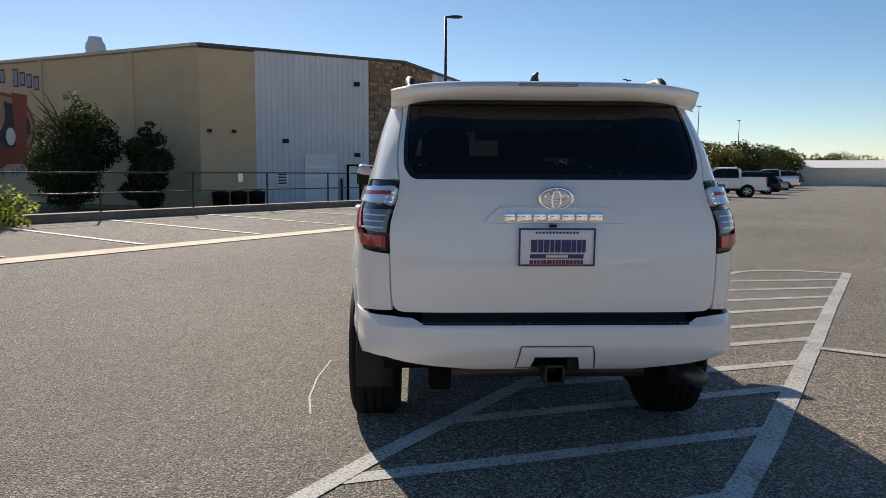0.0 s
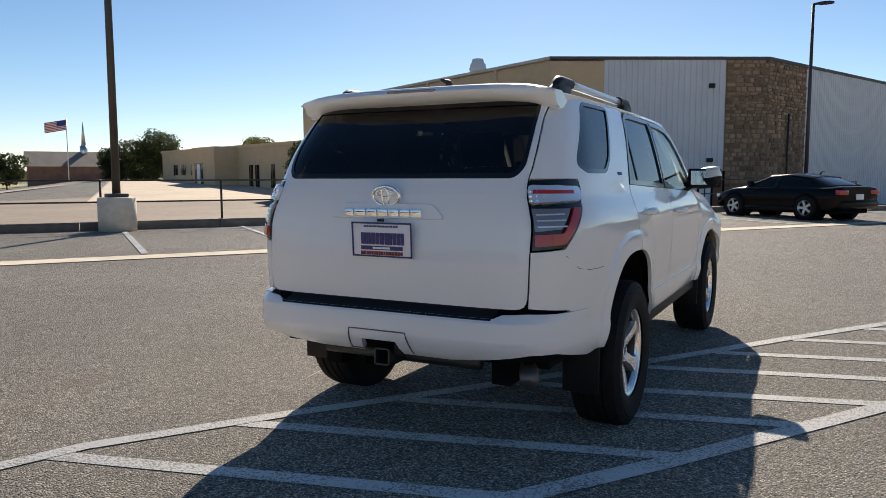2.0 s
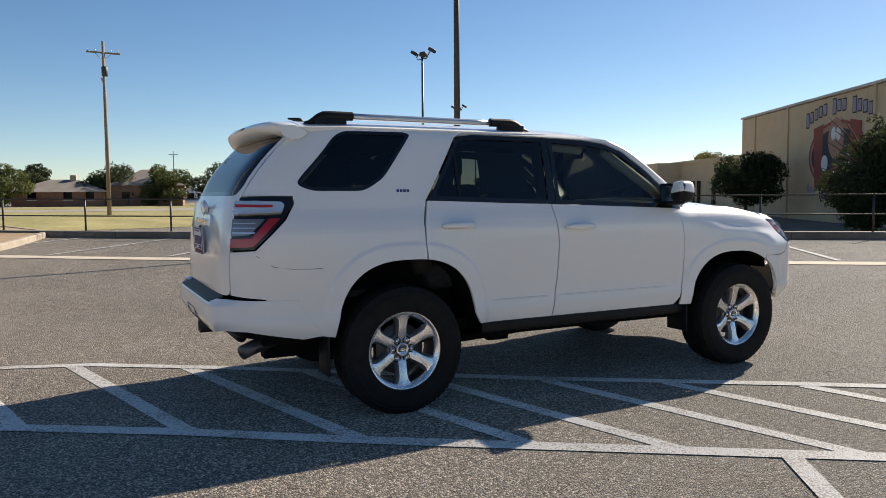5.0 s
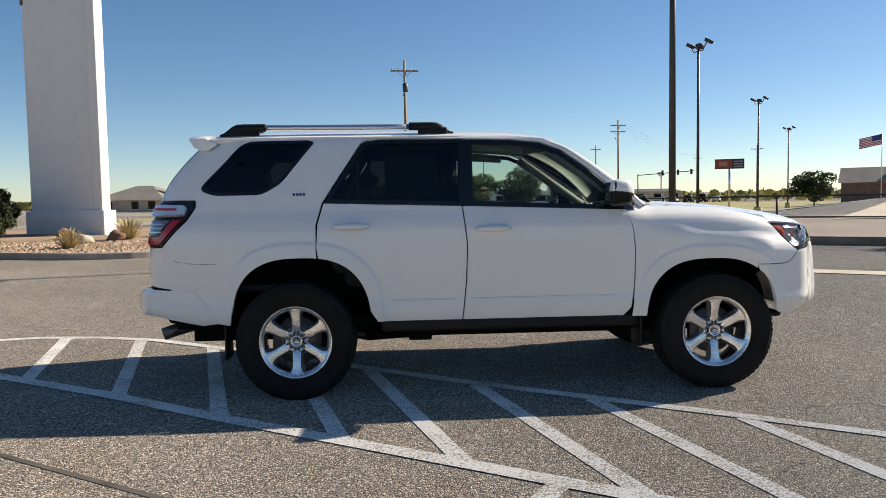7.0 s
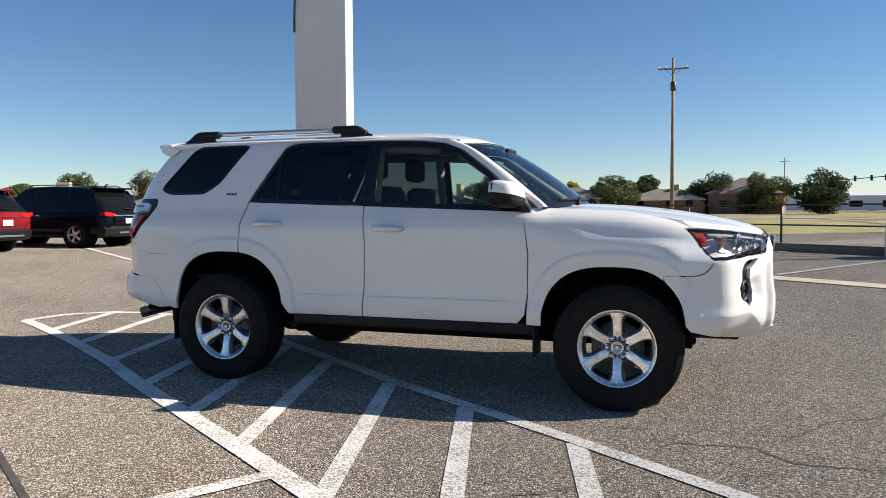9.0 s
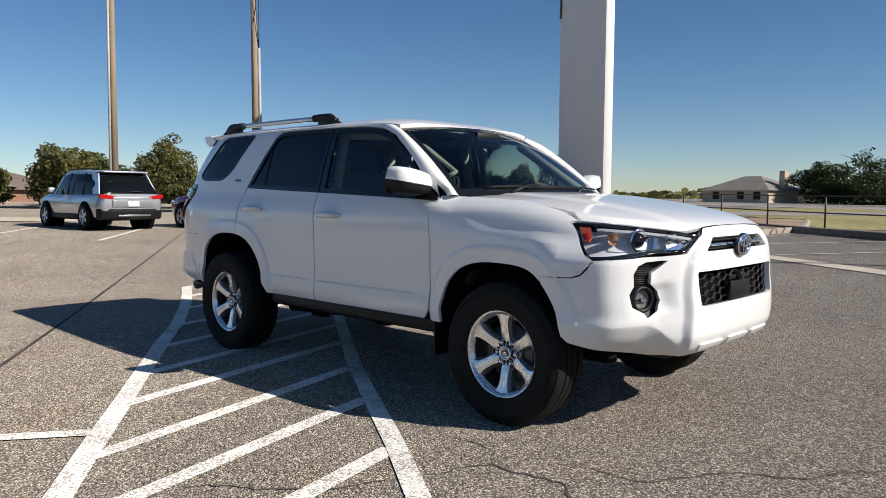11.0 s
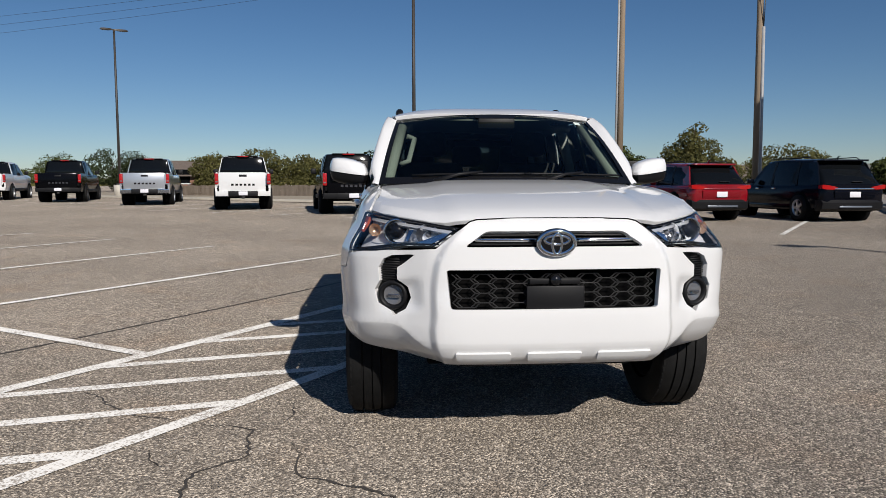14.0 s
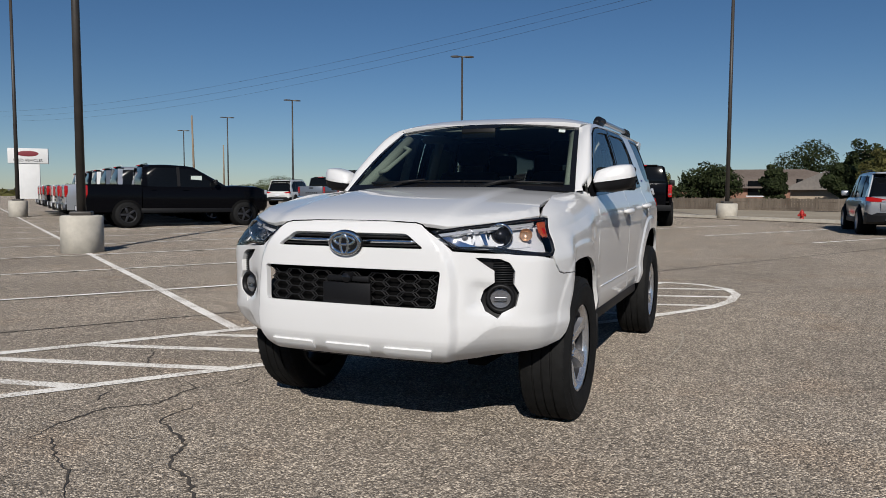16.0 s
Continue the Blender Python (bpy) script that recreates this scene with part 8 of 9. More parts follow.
# ---- plants ----
def leaf_material(name, c1, c2):
    m = noisy(name, c1, c2, 2.0, 0.7)
    n, l, b = nodes_of(m)
    b.inputs["Specular IOR Level"].default_value = 0.25
    island_vary(m)
    # thin leaves let some of the light through
    tl = n.new("ShaderNodeBsdfTranslucent")
    l.new(b.inputs["Base Color"].links[0].from_socket, tl.inputs["Color"])
    mx = n.new("ShaderNodeMixShader")
    mx.inputs["Fac"].default_value = 0.4
    l.new(b.outputs[0], mx.inputs[1])
    l.new(tl.outputs[0], mx.inputs[2])
    l.new(mx.outputs[0], n["Material Output"].inputs["Surface"])
    return m


LEAF = leaf_material("green_leaves", (0.05, 0.068, 0.018), (0.12, 0.14, 0.04))
LEAF_DARK = leaf_material("dark_green_leaves", (0.028, 0.04, 0.015), (0.062, 0.08, 0.028))
LEAF_YELLOW = leaf_material("yellow_green_leaves", (0.24, 0.3, 0.04), (0.42, 0.46, 0.08))
LEAF_OLIVE = leaf_material("olive_leaves", (0.085, 0.09, 0.028), (0.19, 0.17, 0.055))
BARK = noisy("brown_bark", (0.07, 0.05, 0.035), (0.14, 0.11, 0.08), 8, 0.95, bump=0.5, bump_scale=25)


def crown_mesh(rnd, lobes, count, size):
    vs, fs = [], []
    tot = sum(l[3] * l[4] * l[5] for l in lobes)
    for (cx, cy, cz, ax, ay, az) in lobes:
        for _ in range(int(count * ax * ay * az / tot)):
            # towards the skin of the lobe, so that the inside stays open
            d = Vector((rnd.gauss(0, 1), rnd.gauss(0, 1), rnd.gauss(0, 1))).normalized()
            k = rnd.uniform(0.45, 1.0) ** 0.6 * rnd.choice((1, 1, 1, 1.12))
            c = Vector((cx + d.x * ax * k, cy + d.y * ay * k, cz + d.z * az * k))
            n = (d + Vector((rnd.uniform(-1, 1), rnd.uniform(-1, 1), rnd.uniform(-0.4, 1)))).normalized()
            q = n.to_track_quat("Z", "Y").to_matrix()
            s = size * rnd.uniform(0.6, 1.3)
            i = len(vs)
            a = rnd.uniform(0, 6.28)
            for u, v, w in ((1, 0, 0), (0.25, 0.45, 0.12), (-0.8, 0.1, 0.0), (0.1, -0.45, 0.12)):
                p = Vector((u * math.cos(a) - v * math.sin(a), u * math.sin(a) + v * math.cos(a), w)) * s
                vs.append(c + q @ p)
            fs.append((i, i + 1, i + 2, i + 3))
    return vs, fs


def tree(x, y, h, w, seed=0, leaf=None, base=None, count=2200, size=0.2, trunk=0.25, label="leafy green tree with an uneven crown", shape="round", name="tree", group="", stems=1, lift=0.28):
    rnd = random.Random(seed)
    z = land(x, y) if base is None else base
    t = thing(name, label, "tree" if name == "tree" else "shrub", pose(x, y, z, 0, 0, rnd.uniform(0, 360)), group=group)
    bm = bmesh.new()
    lobes = []
    r0 = max(0.05, h * 0.022)
    for s in range(stems):
        a0 = rnd.uniform(0, 6.28)
        off = Vector((math.cos(a0), math.sin(a0), 0)) * (0.12 * w if stems > 1 else 0)
        pts = [off * 0.2 + Vector((0, 0, -0.1))]
        for k in range(1, 6):
            pts.append(off * (0.2 + 0.5 * k / 5) + Vector((rnd.uniform(-0.03, 0.03) * h, rnd.uniform(-0.03, 0.03) * h, h * 0.8 * k / 5)))
        bm_path(bm, pts, [r0 * (1 - 0.16 * k) for k in range(6)], 8)
        for k in range(7):
            b = pts[2 + k % 3]
            a = rnd.uniform(0, 6.28)
            e = b + Vector((math.cos(a) * w * rnd.uniform(0.2, 0.4), math.sin(a) * w * rnd.uniform(0.2, 0.4), h * rnd.uniform(0.1, 0.3)))
            bm_path(bm, [b, (b + e) / 2 + Vector((0, 0, 0.03 * h)), e], [r0 * 0.45, r0 * 0.3, r0 * 0.1], 6)
    part("trunk", bm, BARK, t, "", 60)
    n = 11
    for k in range(n):
        a = rnd.uniform(0, 6.28)
        u = k / (n - 1)
        if shape == "cone":
            zz = lift + (0.95 - lift) * u
            rad = 0.5 * (1.08 - u) ** 0.75
        elif shape == "upright":
            zz = lift + (0.92 - lift) * u
            rad = 0.5 * (math.sin(math.pi * min(0.25 + 0.75 * u, 0.97)) ** 0.6)
        else:
            zz = lift + (0.88 - lift) * u
            rad = 0.5 * math.sin(math.pi * (0.18 + 0.72 * u)) ** 0.7
        ox, oy = math.cos(a) * w * rad * rnd.uniform(0.25, 0.75), math.sin(a) * w * rad * rnd.uniform(0.25, 0.75)
        q = w * rad * rnd.uniform(0.42, 0.7)
        lobes.append((ox, oy, zz * h, q, q, min(q * rnd.uniform(0.6, 0.9), h * 0.2)))
    vs, fs = crown_mesh(rnd, lobes, int(count * 2.9), size * 0.56)
    add_mesh("crown", vs, fs, leaf or LEAF, t)
    return t


def build_island():
    pts = [(-15.6, -4.3), (-13.6, -4.75), (-12.1, -5.6), (-11.3, -6.8), (-11.2, -8.2), (-11.7, -9.9), (-12.7, -11.6), (-14.2, -14.3), (-15.3, -17.0), (-18.5, -22.5), (-28, -22), (-28, -6), (-20, -3.6)]
    n = len(pts)
    k = thing("island_kerb", "pale concrete kerb round a planted island", "kerb", kind="structure")
    def dense_line(loop, step):
        return dense(loop, step)
    lp = rounded(pts, 1.0, 4)
    c = Vector((sum(p[0] for p in pts) / n, sum(p[1] for p in pts) / n))
    vs, fs = [], []
    m = len(lp)
    for x, y in lp:
        d = (Vector((x, y)) - c).normalized()
        for o, z in ((0.0, -0.05), (-0.02, 0.13), (-0.05, 0.155), (-0.18, 0.155), (-0.2, 0.02)):
            q = Vector((x, y)) + d * o
            vs.append((q.x, q.y, land(x, y, True) + z))
    for i in range(m):
        j = (i + 1) % m
        for r in range(4):
            fs.append((i * 5 + r, j * 5 + r, j * 5 + r + 1, i * 5 + r + 1))
    add_mesh("kerb_run", vs, fs, KERB_TAN, k)
    bed = [(Vector(p) + (c - Vector(p)).normalized() * 0.18) for p in lp]
    bm = bmesh.new()
    bm.faces.new([bm.verts.new((p.x, p.y, land(p.x, p.y, True) + 0.13)) for p in bed])
    bmesh.ops.triangulate(bm, faces=bm.faces)
    for f in bm.faces:
        if f.normal.z < 0:
            f.normal_flip()
    ob = part("planting_bed", bm, PINE_STRAW)
    tagged(ob, "brown mulch and gravel in a raised island bed", "planting bed", kind="structure")
    # loose stones
    rnd = random.Random(3)
    vs, fs = [], []
    for _ in range(1500):
        e = rnd.randrange(0, 7)
        p = Vector(pts[e]).lerp(Vector(pts[e + 1]), rnd.random())
        p = p + (c - p).normalized() * rnd.uniform(0.3, 4.5)
        s = rnd.uniform(0.03, 0.1)
        i = len(vs)
        a = rnd.uniform(0, 6.28)
        z = land(p.x, p.y, True) + 0.125
        for q in range(5):
            vs.append((p.x + s * math.cos(a + q * 1.257) * rnd.uniform(0.7, 1.2), p.y + s * math.sin(a + q * 1.257) * rnd.uniform(0.7, 1.2), z))
        vs.append((p.x, p.y, z + s * rnd.uniform(0.4, 0.8)))
        for q in range(5):
            fs.append((i + q, i + (q + 1) % 5, i + 5))
    tagged(add_mesh("gravel", vs, fs, island_vary(noisy("brown_gravel", (0.26, 0.17, 0.11), (0.42, 0.31, 0.22), 4, 0.95))), "loose brown and tan stones in the island bed", "gravel", kind="stuff")

    def boulder(x, y, s, m, seed):
        rnd = random.Random(seed)
        bm = bmesh.new()
        bmesh.ops.create_icosphere(bm, subdivisions=3, radius=1)
        for v in bm.verts:
            k_ = 1 + 0.35 * noise.noise(v.co * 1.3 + Vector((seed, 0, 0))) + 0.12 * noise.noise(v.co * 4)
            v.co = Vector((v.co.x * s * k_, v.co.y * s * 0.75 * k_, max(v.co.z, -0.3) * s * 0.7 * k_))
        o = part("boulder", bm, m, None, "", 35)
        o.matrix_world = at(x, y, 0.22, seed * 50)
        tagged(o, "rough tan landscape boulder in the island bed", "boulder", group="island boulders")
    RED_ROCK = noisy("red_rock", (0.12, 0.06, 0.035), (0.24, 0.13, 0.08), 4, 0.95, bump=0.5, bump_scale=10)
    GREY_ROCK = noisy("pale_rock", (0.3, 0.26, 0.2), (0.45, 0.4, 0.32), 4, 0.95, bump=0.5, bump_scale=10)
    boulder(-16.2, -9.0, 0.3, RED_ROCK, 1)
    boulder(-14.8, -9.4, 0.3, GREY_ROCK, 2)
    boulder(-14.2, -6.6, 0.25, RED_ROCK, 3)
    boulder(-17.5, -11.0, 0.34, RED_ROCK, 4)

    def agave(x, y, s, seed, leaf_m):
        rnd = random.Random(seed)
        t = thing("agave", "spiky grey-green agave rosette on the island", "plant", at(x, y, 0.12), group="island agaves")
        vs, fs = [], []
        for _ in range(46):
            a, e = rnd.uniform(0, 6.28), rnd.uniform(0.25, 1.35)
            L, w = s * rnd.uniform(0.75, 1.1), 0.05 * s
            d = Vector((math.cos(a) * math.cos(e), math.sin(a) * math.cos(e), math.sin(e)))
            sd = Vector((-math.sin(a), math.cos(a), 0))
            i = len(vs)
            for u, ww in ((0.0, 0.8), (0.35, 1.0), (0.75, 0.6)):
                p = d * L * u - Vector((0, 0, 0.1 * s * u * u))
                vs += [p - sd * w * ww, p + Vector((0, 0, -0.02 * s)), p + sd * w * ww]
            vs.append(d * L - Vector((0, 0, 0.12 * s)))
            for r in (0, 3):
                fs += [(i + r, i + r + 1, i + r + 4, i + r + 3), (i + r + 1, i + r + 2, i + r + 5, i + r + 4)]
            fs += [(i + 6, i + 7, i + 9), (i + 7, i + 8, i + 9)]
        add_mesh("leaves", vs, fs, leaf_m, t)
    AGAVE = noisy("agave_green", (0.07, 0.1, 0.05), (0.14, 0.18, 0.09), 6, 0.6)
    agave(-14.1, -11.6, 0.75, 1, AGAVE)
    agave(-15.6, -5.9, 0.55, 2, AGAVE)
    agave(-13.4, -5.6, 0.45, 5, AGAVE)
    agave(-17.4, -7.4, 0.55, 3, AGAVE)
    agave(-16.4, -15.8, 0.6, 4, AGAVE)

    def tuft(x, y, s, seed):
        rnd = random.Random(seed)
        t = thing("grass_clump", "pale feathery ornamental grass clump on the island", "grass", at(x, y, 0.12), group="ornamental grasses")
        vs, fs = [], []
        for _ in range(420):
            a, e = rnd.uniform(0, 6.28), rnd.uniform(0.5, 1.5)
            L = s * rnd.uniform(0.6, 1.1)
            d = Vector((math.cos(a) * math.cos(e), math.sin(a) * math.cos(e), math.sin(e)))
            sd = Vector((-math.sin(a), math.cos(a), 0)) * 0.008
            b = Vector((rnd.uniform(-0.1, 0.1), rnd.uniform(-0.1, 0.1), 0)) * s
            i = len(vs)
            for u in (0, 0.55, 1.0):
                p = b + d * L * u - Vector((0, 0, 0.28 * L * u * u))
                k_ = 1.2 - 0.6 * u if u < 1 else 1.1
                vs += [p - sd * k_, p + sd * k_]
            fs += [(i, i + 1, i + 3, i + 2), (i + 2, i + 3, i + 5, i + 4)]
        add_mesh("leaf_tuft", vs, fs, island_vary(noisy("straw_grass", (0.42, 0.33, 0.17), (0.6, 0.5, 0.3), 3, 0.9)), t)
    tuft(-16.9, -8.9, 0.85, 1)
    tuft(-13.2, -9.0, 0.7, 2)
    tuft(-18.5, -8.0, 0.9, 3)


def build_sign_column():
    A, C = Vector((-22.1, -14.2, 0)), Vector((-20.5, -11.0, 0))
    d = (C - A).normalized()
    nrm = Vector((d.y, -d.x, 0))
    ang = math.degrees(math.atan2(d.y, d.x))
    L = (C - A).length
    z = land(-21, -12, True) + 0.1
    t = thing("sign_column", "tall white stucco sign column on a plinth", "sign column", pose(A.x, A.y, z, 0, 0, ang))
    # local x runs along the broad face, -y looks at the lot
    box("shaft", 0, 0.0, 0, L - 0.42, 0.24, 15, STUCCO_WHITE, t, 0.01)
    box("edge_pier", L - 0.42, -0.06, 0, L, 0.3, 15, STUCCO_WHITE, t, 0.01)
    box("groove", L - 0.47, -0.012, 1.0, L - 0.42, -0.002, 15, CONCRETE_DARK, t)
    box("plinth", -0.15, -0.14, -0.2, L + 0.14, 0.4, 0.85, STUCCO_WHITE, t, 0.02)
    # dark arc put on the face as the shadow line of a curved shape above
    bm = bmesh.new()
    bm_path(bm, [(0.05 + 1.5 * (1 - math.cos(k / 12 * 1.5)), -0.03, 8.2 + 4.2 * math.sin(k / 12 * 1.5)) for k in range(13)], 0.05, 6)
    part("arch_shadow_line", bm, CONCRETE_DARK, t, "", 60)


def build_hydrant(x, y, m, s=1.0):
    t = thing("fire_hydrant", "red cast iron fire hydrant on the verge", "fire hydrant", at(x, y) @ Matrix.Scale(s, 4))
    bm = bmesh.new()
    bm_lathe(bm, [(0.01, 0), (0.17, 0), (0.17, 0.04), (0.11, 0.05), (0.1, 0.42), (0.14, 0.43), (0.14, 0.47), (0.11, 0.48), (0.1, 0.56), (0.06, 0.62), (0.02, 0.64), (0.02, 0.68), (0.001, 0.68)], 20)
    part("barrel", bm, m, t, "", 40)
    for a in (0, 90, 180):
        bm = bmesh.new()
        bm_lathe(bm, [(0.055, 0.08), (0.055, 0.16), (0.07, 0.165), (0.07, 0.2), (0.02, 0.21), (0.001, 0.22)], 14, "X", pose(0, 0, 0.36, 0, 0, a))
        part("nozzle_cap", bm, m, t, "", 40)


def build_wood_fence():
    f = thing("board_fence", "weathered grey board fence behind the lot", "fence", kind="structure")
    rnd = random.Random(8)
    p0, p1 = Vector((14.0, -44.2, 0)), Vector((-7.2, -38.2, 0))
    L = (p1 - p0).length
    d = (p1 - p0) / L
    nrm = Vector((-d.y, d.x, 0))
    n = int(L / 2.4)
    for i in range(n):
        bm = bmesh.new()
        a = p0 + d * 2.4 * i
        z0 = land(a.x, a.y, True)
        for k in range(16):
            q = a + d * (0.15 * k)
            h = 0.68 + rnd.uniform(-0.03, 0.03)
            o = rnd.uniform(-0.008, 0.008)
            c = [q + nrm * o, q + d * 0.14 + nrm * o, q + d * 0.14 + nrm * (o + 0.02), q + nrm * (o + 0.02)]
            lo = [bm.verts.new((v.x, v.y, z0 + 0.02)) for v in c]
            hi = [bm.verts.new((v.x, v.y, z0 + h)) for v in c]
            for s_ in range(4):
                bm.faces.new((lo[s_], lo[(s_ + 1) % 4], hi[(s_ + 1) % 4], hi[s_]))
            bm.faces.new(hi)
        for zz in (0.15, 0.5):
            b0, b1 = a + nrm * 0.03, a + d * 2.4 + nrm * 0.03
            bm_tube(bm, (b0.x, b0.y, z0 + zz), (b1.x, b1.y, z0 + zz), 0.04, n=4)
        bmesh.ops.recalc_face_normals(bm, faces=bm.faces)
        part("fence_panel", bm, WOOD_FENCE, f)
        pp = a + nrm * 0.06
        tube("fence_post", (pp.x, pp.y, z0 - 0.1), (pp.x, pp.y, z0 + 0.76), 0.05, WOOD_FENCE, f, n=4)


BRICK = noisy("red_brown_brick", (0.2, 0.1, 0.065), (0.3, 0.17, 0.12), 12, 0.9)
SHINGLE = noisy("brown_shingles", (0.13, 0.1, 0.08), (0.2, 0.16, 0.13), 5, 0.9, bump=0.3, bump_scale=15)
SHINGLE_GREY = noisy("grey_shingles", (0.16, 0.145, 0.13), (0.24, 0.215, 0.19), 5, 0.9, bump=0.3, bump_scale=15)
PALE_BRICK = noisy("pale_brick", (0.42, 0.33, 0.24), (0.52, 0.43, 0.33), 10, 0.9)


def house(x, y, turn, L=14, W=9, eave=2.6, ridge=2.4, roof=None, wall=None, z=None, chimney=None, hip=True, label="brick house with a brown shingle roof behind the fence"):
    z = land(x, y, True) if z is None else z
    t = thing("house", label, "house", pose(x, y, z, 0, 0, turn), group="houses behind the lot")
    box("wall", -L / 2, -W / 2, -0.5, L / 2, W / 2, eave, wall or BRICK, t)
    o = 0.5
    a = W / 2 if hip else 0.0
    vs = [(-L / 2 - o, -W / 2 - o, eave - 0.1), (L / 2 + o, -W / 2 - o, eave - 0.1), (L / 2 + o, W / 2 + o, eave - 0.1), (-L / 2 - o, W / 2 + o, eave - 0.1), (-L / 2 + a, 0, eave + ridge), (L / 2 - a, 0, eave + ridge)]
    add_mesh("roof", vs, [(0, 1, 5, 4), (2, 3, 4, 5), (1, 2, 5), (3, 0, 4), (3, 2, 1, 0)], roof or SHINGLE, t)
    for sx in (-1, 1):
        for k in (-0.28, 0.1, 0.34):
            w = box("window", k * L - 0.6, sx * W / 2 - 0.05, 0.9, k * L + 0.6, sx * W / 2 + 0.05, 2.1, CAR_GLASS, t)
            box("window_frame", k * L - 0.7, sx * W / 2 - 0.03, 0.8, k * L + 0.7, sx * W / 2 + 0.03, 0.9, DOOR_WHITE, w)
    if chimney:
        box("chimney", chimney, -0.5, eave, chimney + 0.9, 0.5, eave + ridge + 0.7, PALE_BRICK, t)
    return t


def build_far():
    # ground covers
    patch("lawn", [ab2(-60, -16), ab2(-24, -26), ab2(-24, -48), ab2(-75, -70)], GRASS, 14, 0.02, "dry mown grass verge beyond the lot", "lawn")
    patch("lawn", [ab2(-260, -10), ab2(-62, -15.5), ab2(-76, -72), ab2(-260, -90)], GRASS, 14, 0.02, "dry mown grass field beside the road", "lawn")
    patch("road", [(-70, -70), (-78, 60), (-92, 60), (-84, -70)], ROAD_GREY, 14, 0.03, "worn pale asphalt road", "road")
    patch("neighbour_lot", [ab2(-14.4, -15), ab2(-14.4, 60), ab2(-60, 60), ab2(-60, -14)], LOT_DARK, 30, 0.04, "darker asphalt of the neighbouring lot", "ground")
    patch("pavement", [ab2(-52, -2), ab2(-52, 14), ab2(-95, 22), ab2(-95, 2)], PALE_WALK, 20, 0.09, "pale concrete forecourt before the low wing", "pavement")
    patch("pavement", [(-11.5, 30.4), (-9.5, 29.2), (-38, 42.5), (-39, 44.5)], PALE_WALK, 6, 0.03, "pale concrete walk along the hall", "pavement")
    patch("planting_bed", [(-22, 35.2), (-19.5, 31.8), (-10.2, 27.2), (-11.3, 30.4)], GRASS, 6, 0.045, "dark bed at the foot of the hall", "planting bed")
    patch("verge", [ab2(8, -21.6), ab2(58, -22.4), ab2(58, -33), ab2(8, -34)], noisy("bare_verge", (0.3, 0.25, 0.18), (0.42, 0.36, 0.27), 3, 0.95), 10, 0.02, "bare dry verge between the lot and the board fence", "verge")
    k = strip("back_kerb", [ab2(7.5, -22.3), ab2(60, -22.9)], 0.3, CONCRETE, 0.12, 1.0)
    k.data.transform(Matrix.Translation((0, 0, 0)))
    tagged(k, "low concrete kerb behind the bays", "kerb", kind="structure")
    sol = k.modifiers.new("thickness", "SOLIDIFY")
    sol.thickness, sol.offset = 0.2, -1
    patch("road", [ab2(6, -30), ab2(-40, -36), ab2(-44, -44), ab2(4, -38)], ROAD_GREY, 8, 0.03, "side street beyond the island", "road")
    # trees near the hall
    tree(-16.3, 28.9, 5.6, 4.6, 11, LEAF_DARK, -0.6, 6200, 0.17, shape="upright", stems=4, lift=0.16, label="dark upright tree against the beige hall")
    tree(-12.9, 29.3, 4.3, 2.7, 12, LEAF_DARK, -0.6, 3600, 0.18, shape="upright", stems=4, lift=0.16, label="dark narrow tree against the beige hall")
    tree(-31.0, 37.9, 4.6, 5.6, 13, LEAF_DARK, -0.3, 5200, 0.2, stems=3, lift=0.34, label="broad dark multi-stemmed tree before the hall")
    tree(-9.0, 9.9, 1.7, 1.1, 14, LEAF_YELLOW, -0.55, 190, 0.12, stems=4, shape="round", name="sapling", label="small yellow-green sapling behind the rail fence", lift=0.35)
    # left distance
    tree(-84.0, 63.4, 5.0, 5.0, 22, LEAF_DARK, 0.7, 2600, 0.3, lift=0.1)
    tree(-79.6, 66.6, 7.3, 8.6, 23, LEAF_DARK, 0.8, 3800, 0.34, lift=0.12)
    tree(-88, 72, 6.2, 7, 24, LEAF, 0.8, 3000, 0.36, lift=0.12)
    tree(-63.3, 69.2, 6.2, 7.5, 25, LEAF_OLIVE, 0.6, 2600, 0.34)
    tree(-56.0, 70.2, 5.6, 6.5, 26, LEAF_OLIVE, 0.4, 2200, 0.34)
    tree(-112, 66, 6.0, 7, 28, LEAF_DARK, -0.6, 1800, 0.4)
    # right distance
    for i, (x, y, h, w) in enumerate(((32.7, 84.2, 6.2, 7.5), (37.6, 89, 6.3, 7), (41.0, 90.5, 6.6, 8), (45.2, 94, 5.9, 8.5), (50, 97, 5.4, 8), (56.1, 104, 5.2, 7), (63, 111, 5.2, 9), (72.1, 118, 5.4, 13), (13.4, 106, 5.0, 7), (17.4, 97.5, 5.8, 6.5), (23.5, 95, 5.4, 7), (28.5, 92, 5.2, 7), (5.0, 112, 4.6, 8), (82, 112, 5.2, 12), (92, 108, 5.4, 12))):
        tree(x, y, h, w, 40 + i, (LEAF, LEAF_OLIVE, LEAF_DARK, LEAF)[i % 4], -0.9, 2300, 0.36, lift=0.15, group="far tree line")
    # across the road
    for i, (x, y, h, w, sh) in enumerate(((-113, -25, 8.2, 11.5, "cone"), (-118.0, -11.6, 6.4, 8.5, "round"), (-137, -7.4, 7.4, 5.5, "round"), (-126.4, 4.0, 6.6, 10.5, "round"), (-124, 11, 6.2, 9, "round"), (-120, 19, 6.5, 9, "round"), (-135.2, -21.7, 6.4, 4.0, "round"), (-116, -31.5, 6.5, 8.0, "round"))):
        tree(x, y, h, w, 60 + i, (LEAF_DARK, LEAF, LEAF_DARK, LEAF_DARK, LEAF)[i % 5] if i != 6 else LEAF_YELLOW, 0.3, 2600, 0.42, shape=sh, lift=0.1, group="trees across the road")
